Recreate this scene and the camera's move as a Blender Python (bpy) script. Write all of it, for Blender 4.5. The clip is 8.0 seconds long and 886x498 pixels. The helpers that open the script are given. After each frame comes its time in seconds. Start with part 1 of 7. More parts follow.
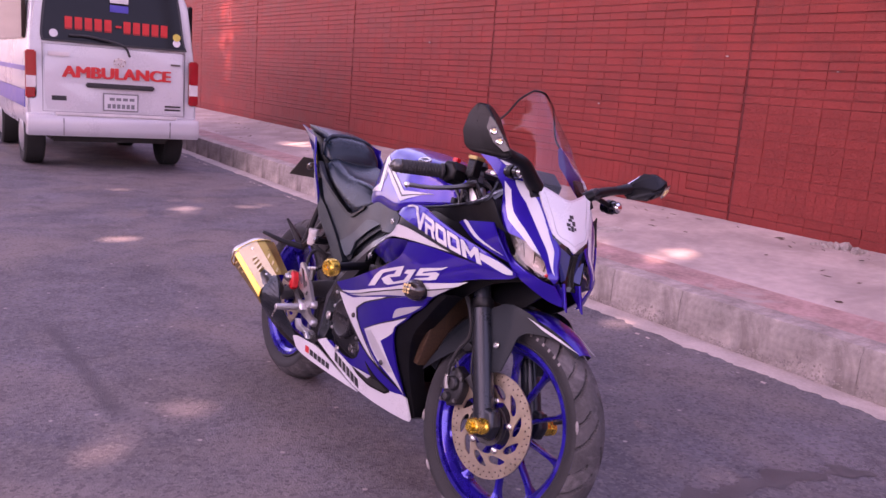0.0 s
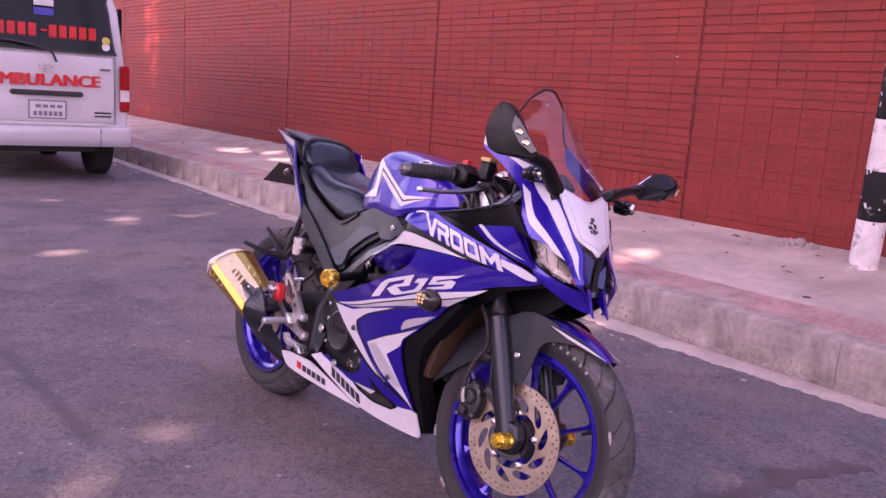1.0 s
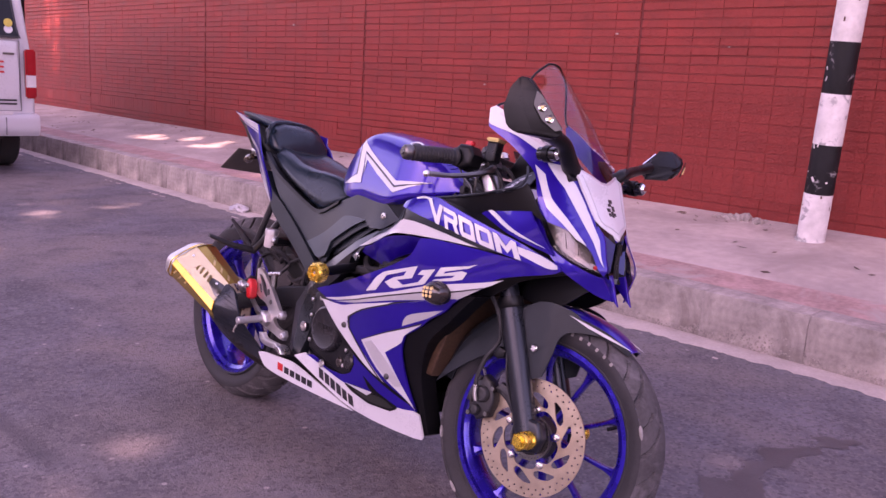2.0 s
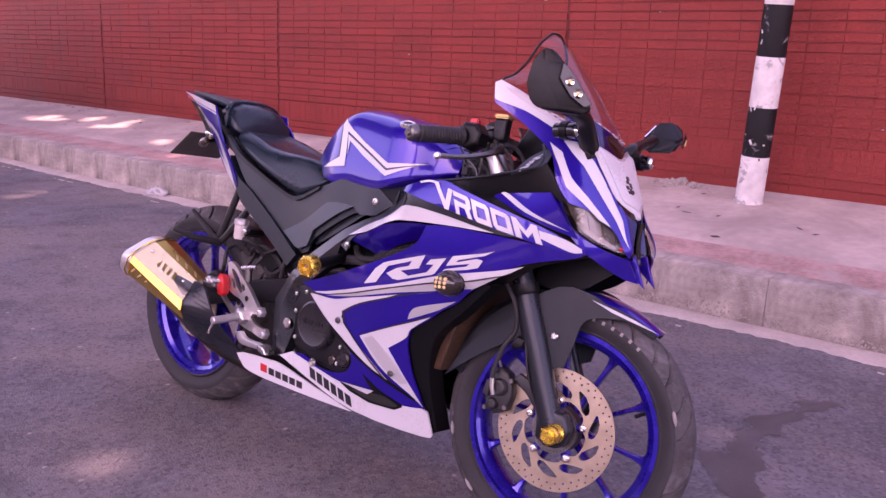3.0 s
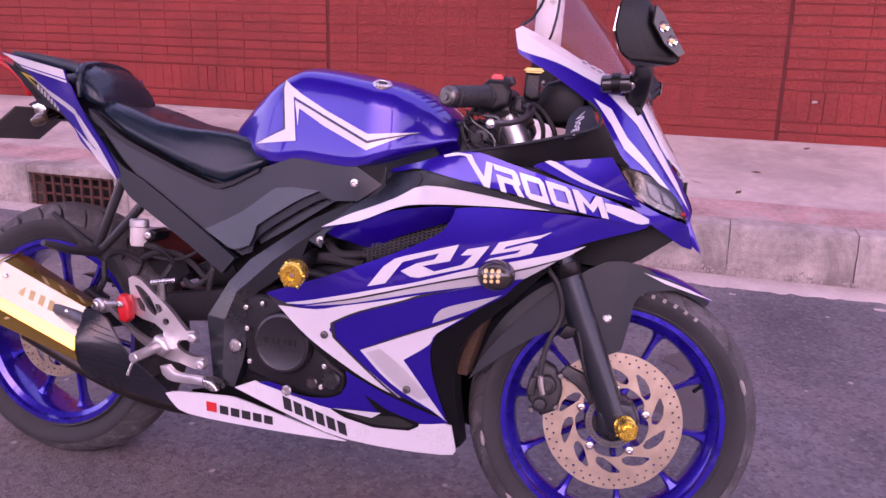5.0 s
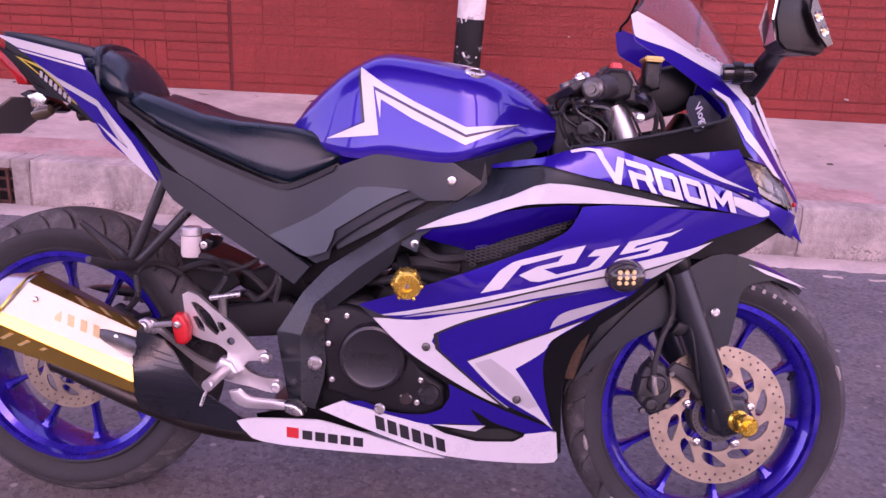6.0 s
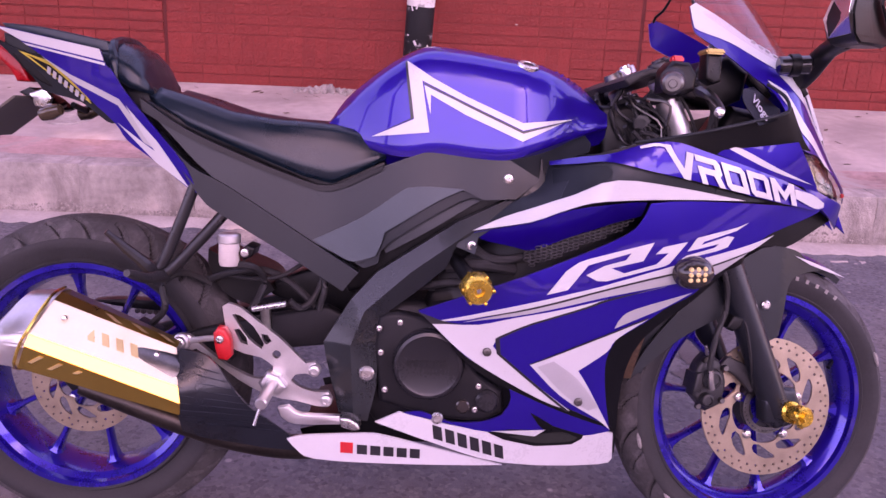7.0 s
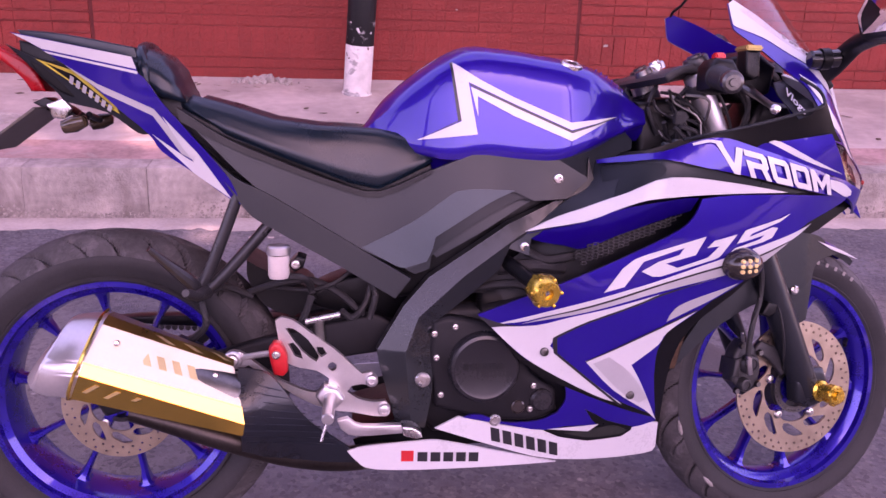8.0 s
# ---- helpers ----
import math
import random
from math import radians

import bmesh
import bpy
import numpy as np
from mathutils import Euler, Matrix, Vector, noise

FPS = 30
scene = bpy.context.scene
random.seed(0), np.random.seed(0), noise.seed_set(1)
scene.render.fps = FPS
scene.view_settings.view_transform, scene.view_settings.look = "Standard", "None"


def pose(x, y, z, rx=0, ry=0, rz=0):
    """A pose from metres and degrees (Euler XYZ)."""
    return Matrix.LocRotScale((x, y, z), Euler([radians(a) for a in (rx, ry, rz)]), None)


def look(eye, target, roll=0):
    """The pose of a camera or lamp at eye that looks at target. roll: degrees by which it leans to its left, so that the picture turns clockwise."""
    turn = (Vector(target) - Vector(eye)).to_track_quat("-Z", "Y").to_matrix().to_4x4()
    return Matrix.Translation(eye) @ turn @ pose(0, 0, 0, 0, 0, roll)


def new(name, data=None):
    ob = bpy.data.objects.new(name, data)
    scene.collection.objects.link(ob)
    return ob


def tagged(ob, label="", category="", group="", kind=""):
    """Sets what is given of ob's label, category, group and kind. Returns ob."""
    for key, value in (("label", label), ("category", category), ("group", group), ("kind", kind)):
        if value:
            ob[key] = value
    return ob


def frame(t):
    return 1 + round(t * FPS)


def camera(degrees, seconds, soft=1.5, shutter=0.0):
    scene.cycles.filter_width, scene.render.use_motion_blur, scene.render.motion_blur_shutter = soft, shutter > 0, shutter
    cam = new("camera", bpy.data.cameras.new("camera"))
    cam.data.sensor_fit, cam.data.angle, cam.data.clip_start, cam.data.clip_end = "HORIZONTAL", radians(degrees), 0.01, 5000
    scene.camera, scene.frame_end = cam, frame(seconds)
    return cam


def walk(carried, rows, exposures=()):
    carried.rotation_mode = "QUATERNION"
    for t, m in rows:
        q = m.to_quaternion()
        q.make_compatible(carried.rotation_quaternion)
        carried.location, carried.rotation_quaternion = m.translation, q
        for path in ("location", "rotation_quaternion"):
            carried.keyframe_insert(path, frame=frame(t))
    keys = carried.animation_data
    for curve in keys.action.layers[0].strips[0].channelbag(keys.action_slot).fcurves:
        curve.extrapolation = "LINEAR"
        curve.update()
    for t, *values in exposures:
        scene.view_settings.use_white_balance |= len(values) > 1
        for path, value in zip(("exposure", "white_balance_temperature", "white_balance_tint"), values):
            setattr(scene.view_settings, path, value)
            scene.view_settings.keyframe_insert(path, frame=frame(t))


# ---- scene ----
cam = camera(55.0, 8.0)
PATH = [
    (0, (2.311, -1.262, 1.151), (0.662, -0.195, 0.774), 4.4),
    (0.5, (2.204, -1.351, 1.142), (0.603, -0.209, 0.782), 4.3),
    (1, (2.097, -1.388, 1.124), (0.546, -0.177, 0.768), 3.9),
    (1.5, (1.962, -1.429, 1.1), (0.479, -0.137, 0.738), 3.5),
    (1.7, (1.907, -1.441, 1.097), (0.453, -0.12, 0.728), 3.4),
    (2.8, (1.617, -1.508, 1.095), (0.344, -0.026, 0.667), 2.3),
    (3, (1.557, -1.522, 1.096), (0.324, -0.011, 0.654), 2.0),
    (3.5, (1.474, -1.54, 1.095), (0.302, 0.015, 0.639), 1.9),
    (4, (1.284, -1.551, 1.094), (0.283, 0.108, 0.6), 1.3),
    (4.2, (1.224, -1.562, 1.083), (0.283, 0.131, 0.585), 1.3),
    (5.3, (0.694, -1.562, 1.09), (0.198, 0.293, 0.527), 1.1),
    (5.4, (0.657, -1.562, 1.095), (0.181, 0.294, 0.522), 1.2),
    (5.5, (0.397, -1.571, 1.1), (0.108, 0.317, 0.507), 1.7),
    (6, (0.267, -1.54, 1.097), (0.069, 0.354, 0.486), 2.1),
    (6.5, (0.107, -1.52, 1.063), (0.042, 0.389, 0.472), 2.5),
    (7, (-0.003, -1.489, 1.093), (0.015, 0.408, 0.461), 2.5),
    (7.5, (-0.146, -1.471, 1.102), (-0.012, 0.416, 0.453), 2.5),
    (8, (-0.261, -1.452, 1.117), (-0.022, 0.419, 0.451), 2.2),
]
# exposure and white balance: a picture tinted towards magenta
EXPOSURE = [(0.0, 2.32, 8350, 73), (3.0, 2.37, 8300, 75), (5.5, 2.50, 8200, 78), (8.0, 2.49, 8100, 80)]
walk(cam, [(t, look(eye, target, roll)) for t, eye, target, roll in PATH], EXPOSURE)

# ---- light: a bright day under street trees ----
world = bpy.data.worlds.new("sky")
scene.world = world
world.use_nodes = True
wn = world.node_tree
bg = wn.nodes["Background"]
sky = wn.nodes.new("ShaderNodeTexSky")
sky.sky_type = "NISHITA"
sky.sun_disc = False
sky.sun_elevation = radians(52)
sky.sun_rotation = radians(165)
sky.air_density, sky.dust_density = 1.0, 1.4
wn.links.new(sky.outputs[0], bg.inputs[0])
bg.inputs[1].default_value = 0.15
sun = new("sun", bpy.data.lights.new("sun", "SUN"))
SUN_FROM = Vector((1.6, -6.0, 8.0)).normalized()
sun.data.energy, sun.data.angle, sun.data.color = 2.2, radians(0.55), (1.0, 0.93, 0.84)
sun.matrix_world = look(SUN_FROM * 10, (0, 0, 0))

# ---- materials ----
def mat(name, col, rough=0.5, metal=0.0, coat=0.0, vary=0.12, scale=9.0, fine=160.0, bump=0.0, bscale=500.0, rvary=0.08, spec=0.5, trans=0.0, ior=1.45, per_object=0.0, per_island=0.0, bdist=0.002):
    """A surface with colour and gloss varied at two scales, and fine relief."""
    m = bpy.data.materials.new(name)
    m.use_nodes = True
    nt = m.node_tree
    p = nt.nodes["Principled BSDF"]
    p.inputs["Metallic"].default_value = metal
    p.inputs["Coat Weight"].default_value = coat
    p.inputs["Coat Roughness"].default_value = 0.04
    p.inputs["Specular IOR Level"].default_value = spec
    p.inputs["Transmission Weight"].default_value = trans
    p.inputs["IOR"].default_value = ior
    tc = nt.nodes.new("ShaderNodeTexCoord")
    n1 = nt.nodes.new("ShaderNodeTexNoise")
    n1.inputs["Scale"].default_value, n1.inputs["Detail"].default_value = scale, 5
    n2 = nt.nodes.new("ShaderNodeTexNoise")
    n2.inputs["Scale"].default_value, n2.inputs["Detail"].default_value = fine, 3
    for n in (n1, n2):
        nt.links.new(tc.outputs["Object"], n.inputs["Vector"])
    add = nt.nodes.new("ShaderNodeMath")
    add.operation = "MULTIPLY_ADD"
    add.inputs[1].default_value = 0.45
    nt.links.new(n2.outputs["Fac"], add.inputs[0])
    nt.links.new(n1.outputs["Fac"], add.inputs[2])
    last = add.outputs[0]
    for on, node, amount in ((per_object, "ShaderNodeObjectInfo", per_object), (per_island, "ShaderNodeNewGeometry", per_island)):
        if on:
            o = nt.nodes.new(node)
            k = nt.nodes.new("ShaderNodeMath")
            k.operation = "MULTIPLY_ADD"
            k.inputs[1].default_value = amount
            nt.links.new(o.outputs["Random" if node == "ShaderNodeObjectInfo" else "Random Per Island"], k.inputs[0])
            nt.links.new(last, k.inputs[2])
            last = k.outputs[0]
    ramp = nt.nodes.new("ShaderNodeMapRange")
    mid = 0.72 + (per_object + per_island) * 0.5
    ramp.inputs["From Min"].default_value, ramp.inputs["From Max"].default_value = mid - 0.3, mid + 0.3
    ramp.inputs["To Min"].default_value, ramp.inputs["To Max"].default_value = 1 - vary, 1 + vary
    nt.links.new(last, ramp.inputs["Value"])
    mul = nt.nodes.new("ShaderNodeVectorMath")
    mul.operation = "SCALE"
    mul.inputs[0].default_value = col
    nt.links.new(ramp.outputs[0], mul.inputs["Scale"])
    nt.links.new(mul.outputs[0], p.inputs["Base Color"])
    rr = nt.nodes.new("ShaderNodeMapRange")
    rr.inputs["From Min"].default_value, rr.inputs["From Max"].default_value = 0.4, 1.05
    rr.inputs["To Min"].default_value, rr.inputs["To Max"].default_value = max(0, rough - rvary), rough + rvary
    nt.links.new(add.outputs[0], rr.inputs["Value"])
    nt.links.new(rr.outputs[0], p.inputs["Roughness"])
    if bump:
        b = nt.nodes.new("ShaderNodeBump")
        b.inputs["Strength"].default_value, b.inputs["Distance"].default_value = min(1.0, bump), bdist
        n3 = nt.nodes.new("ShaderNodeTexNoise")
        n3.inputs["Scale"].default_value, n3.inputs["Detail"].default_value = bscale, 4
        nt.links.new(tc.outputs["Object"], n3.inputs["Vector"])
        nt.links.new(n3.outputs["Fac"], b.inputs["Height"])
        nt.links.new(b.outputs[0], p.inputs["Normal"])
    return m


M_BLUE = mat("blue_paint", (.0165, .0042, .255), .30, .35, .8, .06, 6, 900, 0, rvary=.03, spec=.3)
M_RIM = mat("blue_rim_paint", (.016, .008, .31), .28, .5, .9, .08, 20, 300, 0)
M_WHITE = mat("white_paint", (.60, .60, .63), .3, 0, .8, .03, 8, 200)
M_DECAL_W = mat("white_vinyl", (.55, .55, .58), .32, 0, .5, .03, 14, 300)
M_DECAL_S = mat("silver_vinyl", (.46, .46, .48), .35, .25, .4, .05, 14, 300)
M_PIN = mat("black_vinyl", (.02, .02, .025), .4, 0, .2, .1)
M_REDDECAL = mat("red_vinyl", (.65, .03, .03), .4, 0, .3, .05)
M_PLASTIC = mat("black_plastic", (.0045, .0048, .0058), .34, 0, 0, .2, 14, 260, .12, 900, spec=.28)
M_GLOSSBLACK = mat("gloss_black", (.012, .012, .014), .15, 0, .6, .15)
M_GREY = mat("dark_grey_plastic", (.0100, .0142, .0188), .33, 0, 0, .12, 10, 400, .12, 1400, spec=.40)
M_SLATEDARK = mat("dark_slate_plastic", (.022, .024, .022), .4, 0, 0, .15, 14, 300)
M_GREYL = mat("mid_grey_plastic", (.052, .072, .086), .34, 0, 0, .1, 10, 400, .1, 1400, spec=.3)
M_GREYD = mat("charcoal_plastic", (.006, .0095, .013), .36, 0, 0, .15, 10, 400, .12, 1200, spec=.3)
M_FRAME = mat("frame_paint", (.012, .016, .020), .30, .25, .35, .15, 7, 300, .02, 700)
M_FORK = mat("fork_paint", (.018, .022, .029), .3, .4, .1, .12, 14, 200)
M_SWING = mat("swing_arm_paint", (.018, .018, .021), .45, .2, 0, .2, 10, spec=.2)
M_ENGINE = mat("engine_black", (.015, .015, .0175), .4, .1, 0, .25, 18, 220, .25, 600, spec=.2)
M_ENGINE2 = mat("engine_black_smooth", (.019, .019, .0225), .26, .1, 0, .2, 12, 220, .1, 900)
M_CASTDARK = mat("cast_black", (.032, .032, .035), .42, .25, 0, .35, 30, 240, .3, 500, spec=.5)
M_LEATHER = mat("seat_leather", (.004, .012, .021), .30, 0, 0, .15, 9, 500, .02, 1400, spec=.45)
M_RUBBER = mat("tyre_rubber", (.066, .062, .065), .88, 0, 0, .45, 14, 120, .4, 260, spec=.25)
M_SIDEWALL = mat("tyre_sidewall", (.032, .031, .034), .7, 0, 0, .3, 12, 160, .2, 300, spec=.3)
# groove faces are painted darker, adding to the shade inside the tread cuts
M_GROOVE = mat("groove_shade_rubber", (.034, .032, .034), .7, 0, 0, .3, 12, 160, .2, 300, spec=.3)
M_RUBBER2 = mat("hose_rubber", (.024, .024, .026), .5, 0, 0, .2, 30, spec=.3)
M_MARK = mat("tyre_marking_paint", (.26, .24, .23), .7, 0, 0, .3, 90)
M_STEEL = mat("steel", (.62, .60, .58), .28, 1, 0, .1, 60)
M_STEELDARK = mat("dark_steel", (.16, .155, .15), .38, 1, 0, .25, 40)
M_CHROME = mat("chrome", (.75, .75, .76), .08, 1, 0, .05, 30)
M_CHROMEDARK = mat("smoked_chrome", (.22, .19, .175), .24, .7, 0, .3, 30)
M_DISC = mat("brake_disc_steel", (.45, .36, .265), .40, .9, 0, .14, 40, 500)
M_ALU = mat("satin_aluminium", (.62, .60, .60), .36, .9, 0, .08, 24, 300)
M_CAPSILVER = mat("satin_silver", (.58, .56, .56), .34, .9, 0, .1, 20)
M_GOLD = mat("gold_anodised", (.80, .50, .07), .26, .9, .2, .1, 40)
M_GOLDMAT = mat("gold_matt", (.42, .30, .11), .4, .7, 0, .1, 40)
# low metal and a cream base put the bright sky reflection into the colour
M_GOLDSHEEN = mat("gold_sky_sheen", (.84, .73, .50), .32, .25, .3, .05, 14, 200, rvary=.04)
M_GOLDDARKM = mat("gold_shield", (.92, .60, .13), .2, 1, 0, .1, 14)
M_CARBON = mat("exhaust_shield_black", (.008, .011, .017), .32, 0, .2, .2, 14, 600, .1, 900)
M_PIPE = mat("stained_pipe", (.05, .042, .038), .4, .9, 0, .4, 9)
M_SATINBLACK = mat("satin_black", (.02, .02, .023), .32, .1, .1, .15, 20)
M_REDPAINT = mat("red_anodised", (.62, .02, .02), .38, .1, .2, .1, 40)
M_REDLENS = mat("red_lens", (.40, .008, .010), .3, 0, .15, .15, 30, spec=.3)
M_AMBERLENS = mat("amber_lens", (.06, .040, .024), .15, 0, .5, .1, 30)
M_AMBER = mat("amber_led", (.85, .58, .24), .3, 0, 0, .1, 60)
M_LENSGREY = mat("lens_grey", (.034, .026, .023), .12, .0, .15, .25, 60)
M_SLATE = mat("slate_blue", (.022, .030, .13), .38, .1, .3, .1, 20)
M_SMOKE = mat("smoked_lens", (.03, .024, .022), .12, 0, .6, .2, 30)
M_YELLOW = mat("yellow_trim", (.55, .42, .05), .4, 0, .2, .1, 30)
M_PLATE = mat("plate_metal", (.12, .105, .09), .5, .2, 0, .25, 20)
M_CUP = mat("cup_plastic", (.55, .50, .48), .4, 0, 0, .1, 30)
M_RADIATOR = mat("radiator_core", (.07, .036, .02), .6, .3, 0, .5, 160, 700, .5, 500)
M_MIRROR = mat("mirror_silver", (.9, .9, .9), .02, 1, 0, .01)


def glass(name, col, alpha, rough=0.03):
    """Thin clear sheet: mostly see-through, with a glossy face."""
    m = bpy.data.materials.new(name)
    m.use_nodes = True
    nt = m.node_tree
    nt.nodes.remove(nt.nodes["Principled BSDF"])
    tr, gl = nt.nodes.new("ShaderNodeBsdfTransparent"), nt.nodes.new("ShaderNodeBsdfGlossy")
    mx, lw, pw, fr = (nt.nodes.new("ShaderNode" + k) for k in ("MixShader", "LayerWeight", "Math", "Math"))
    tr.inputs[0].default_value = (*col, 1)
    gl.inputs["Roughness"].default_value = rough
    pw.operation, fr.operation = "POWER", "MULTIPLY_ADD"
    pw.inputs[1].default_value = 4.0
    fr.inputs[1].default_value, fr.inputs[2].default_value = 0.45, alpha * 0.25
    nt.links.new(lw.outputs["Facing"], pw.inputs[0])
    nt.links.new(pw.outputs[0], fr.inputs[0])
    nt.links.new(fr.outputs[0], mx.inputs[0])
    nt.links.new(tr.outputs[0], mx.inputs[1])
    nt.links.new(gl.outputs[0], mx.inputs[2])
    nt.links.new(mx.outputs[0], nt.nodes["Material Output"].inputs[0])
    return m


M_TINT = glass("screen_tint", (.97, .94, .95), .12)
M_CLEAR = glass("lamp_glass", (.9, .9, .9), .1)
M_GLASSDARK = mat("van_glass", (.006, .007, .009), .08, 0, 0, .1, 3, 40, rvary=.02, spec=.22)

# setting


def asphalt():
    """Worn asphalt: grey binder with sandy dust in drifts, and stones of many tones."""
    m = mat("asphalt", (.130, .121, .138), .9, 0, 0, .5, 2.2, 26, 1.0, 150, spec=.3, bdist=.005)
    nt = m.node_tree
    p = nt.nodes["Principled BSDF"]
    base = p.inputs["Base Color"].links[0].from_socket
    tc = next(n for n in nt.nodes if n.type == "TEX_COORD")
    dust = nt.nodes.new("ShaderNodeTexNoise")
    dust.inputs["Scale"].default_value, dust.inputs["Detail"].default_value, dust.inputs["Distortion"].default_value = .75, 7, .8
    vor = nt.nodes.new("ShaderNodeTexVoronoi")
    vor.inputs["Scale"].default_value = 95
    big = nt.nodes.new("ShaderNodeTexVoronoi")
    big.inputs["Scale"].default_value = 22
    for n in (dust, vor, big):
        nt.links.new(tc.outputs["Object"], n.inputs["Vector"])
    def rng_(sock, a, b, c, d):
        r = nt.nodes.new("ShaderNodeMapRange")
        for k, v in zip(("From Min", "From Max", "To Min", "To Max"), (a, b, c, d)):
            r.inputs[k].default_value = v
        nt.links.new(sock, r.inputs["Value"])
        return r.outputs[0]
    def mix_(fac, a, col):
        x = nt.nodes.new("ShaderNodeMix")
        x.data_type = "RGBA"
        nt.links.new(fac, x.inputs["Factor"])
        nt.links.new(a, x.inputs["A"])
        x.inputs["B"].default_value = (*col, 1)
        return x.outputs["Result"]
    c = mix_(rng_(dust.outputs["Fac"], .44, .66, 0, .7), base, (.235, .190, .170))
    blot = nt.nodes.new("ShaderNodeTexNoise")
    blot.inputs["Scale"].default_value, blot.inputs["Detail"].default_value, blot.inputs["Distortion"].default_value = 4.5, 8, .4
    nt.links.new(tc.outputs["Object"], blot.inputs["Vector"])
    c = mix_(rng_(blot.outputs["Fac"], .50, .70, 0, .5), c, (.068, .062, .068))
    c = mix_(rng_(blot.outputs["Fac"], .46, .30, 0, .35), c, (.22, .185, .18))
    sep = nt.nodes.new("ShaderNodeSeparateColor")
    nt.links.new(vor.outputs["Color"], sep.inputs[0])
    c = mix_(rng_(sep.outputs[0], .55, 1, 0, .42), c, (.23, .205, .20))
    c = mix_(rng_(sep.outputs[1], .62, 1, 0, .50), c, (.045, .042, .044))
    sep2 = nt.nodes.new("ShaderNodeSeparateColor")
    nt.links.new(big.outputs["Color"], sep2.inputs[0])
    near_ = nt.nodes.new("ShaderNodeMath")
    near_.operation = "MULTIPLY"
    nt.links.new(rng_(sep2.outputs[0], .955, .965, 0, 1), near_.inputs[0])
    nt.links.new(rng_(big.outputs["Distance"], .12, .22, 1, 0), near_.inputs[1])
    c = mix_(near_.outputs[0], c, (.34, .30, .28))
    # one long dark streak, soft at its edges
    mp = nt.nodes.new("ShaderNodeMapping")
    mp.vector_type = "TEXTURE"
    mp.inputs["Location"].default_value = (-1.02, -.715, 0)
    mp.inputs["Rotation"].default_value = (0, 0, .06)
    wob = nt.nodes.new("ShaderNodeTexNoise")
    wob.inputs["Scale"].default_value, wob.inputs["Detail"].default_value = 9, 6
    nt.links.new(tc.outputs["Object"], mp.inputs["Vector"])
    nt.links.new(tc.outputs["Object"], wob.inputs["Vector"])
    xyz = nt.nodes.new("ShaderNodeSeparateXYZ")
    nt.links.new(mp.outputs[0], xyz.inputs[0])
    def math_(op, a, b):
        k = nt.nodes.new("ShaderNodeMath")
        k.operation = op
        for s, v in zip(k.inputs, (a, b)):
            if v is None:
                continue
            if isinstance(v, (int, float)):
                s.default_value = v
            else:
                nt.links.new(v, s)
        return k.outputs[0]
    across = math_("ABSOLUTE", math_("ADD", xyz.outputs[1], rng_(wob.outputs["Fac"], .3, .7, -.012, .012)), None)
    along = math_("ABSOLUTE", xyz.outputs[0], None)
    c = mix_(math_("MULTIPLY", rng_(across, .012, .042, .55, 0), rng_(along, .50, .62, 1, 0)), c, (.066, .062, .068))
    nt.links.new(c, p.inputs["Base Color"])
    return m


M_ASPHALT = asphalt()
M_GUTTER = mat("gutter_concrete", (.42, .345, .315), .92, 0, 0, .25, 5, 70, .5, 160, bdist=.006)
M_KERB = mat("kerb_concrete", (.365, .310, .285), .92, 0, 0, .5, 5, 38, .8, 110, per_object=.12, bdist=.008)
M_PAVE = mat("pavement_concrete", (.405, .325, .30), .92, 0, 0, .3, 2.6, 18, .4, 140, bdist=.004)
M_BAND = mat("red_band_paint", (.37, .225, .21), .92, 0, 0, .42, 5, 40, .4, 140)
M_BRICK = mat("red_wall_paint", (.250, .029, .0225), .6, 0, 0, .24, 3, 60, .9, 55, spec=.35, per_object=.16, bdist=.007)
M_BRICKS = mat("red_wall_paint_far", (.250, .029, .0225), .6, 0, 0, .24, 3, 60, .9, 55, spec=.35, per_island=.16, bdist=.007)
M_MORTAR = mat("red_mortar", (.205, .026, .021), .65, 0, 0, .25, 8, 90, .5, 160)
M_GAP = mat("wall_gap", (.115, .018, .017), .9, 0, 0, .3, 4, 40)
M_POLEW = mat("pole_white", (.62, .58, .57), .7, 0, 0, .22, 9, 40, .5, 90)
M_POLEK = mat("pole_black", (.008, .0075, .009), .6, 0, 0, .4, 12, 50, .5, 90, spec=.3)
def scuffed(m, col, scale, lo, hi):
    """Blots of another tone, ragged at their edges, over a paint."""
    nt = m.node_tree
    p = nt.nodes["Principled BSDF"]
    base = p.inputs["Base Color"].links[0].from_socket
    tc = next(n for n in nt.nodes if n.type == "TEX_COORD")
    n = nt.nodes.new("ShaderNodeTexNoise")
    n.inputs["Scale"].default_value, n.inputs["Detail"].default_value, n.inputs["Roughness"].default_value, n.inputs["Distortion"].default_value = scale, 8, .65, .6
    r = nt.nodes.new("ShaderNodeMapRange")
    r.inputs["From Min"].default_value, r.inputs["From Max"].default_value = lo, hi
    x = nt.nodes.new("ShaderNodeMix")
    x.data_type = "RGBA"
    x.inputs["B"].default_value = (*col, 1)
    nt.links.new(tc.outputs["Object"], n.inputs["Vector"])
    nt.links.new(n.outputs["Fac"], r.inputs["Value"])
    nt.links.new(r.outputs[0], x.inputs["Factor"])
    nt.links.new(base, x.inputs["A"])
    nt.links.new(x.outputs["Result"], p.inputs["Base Color"])
    return m


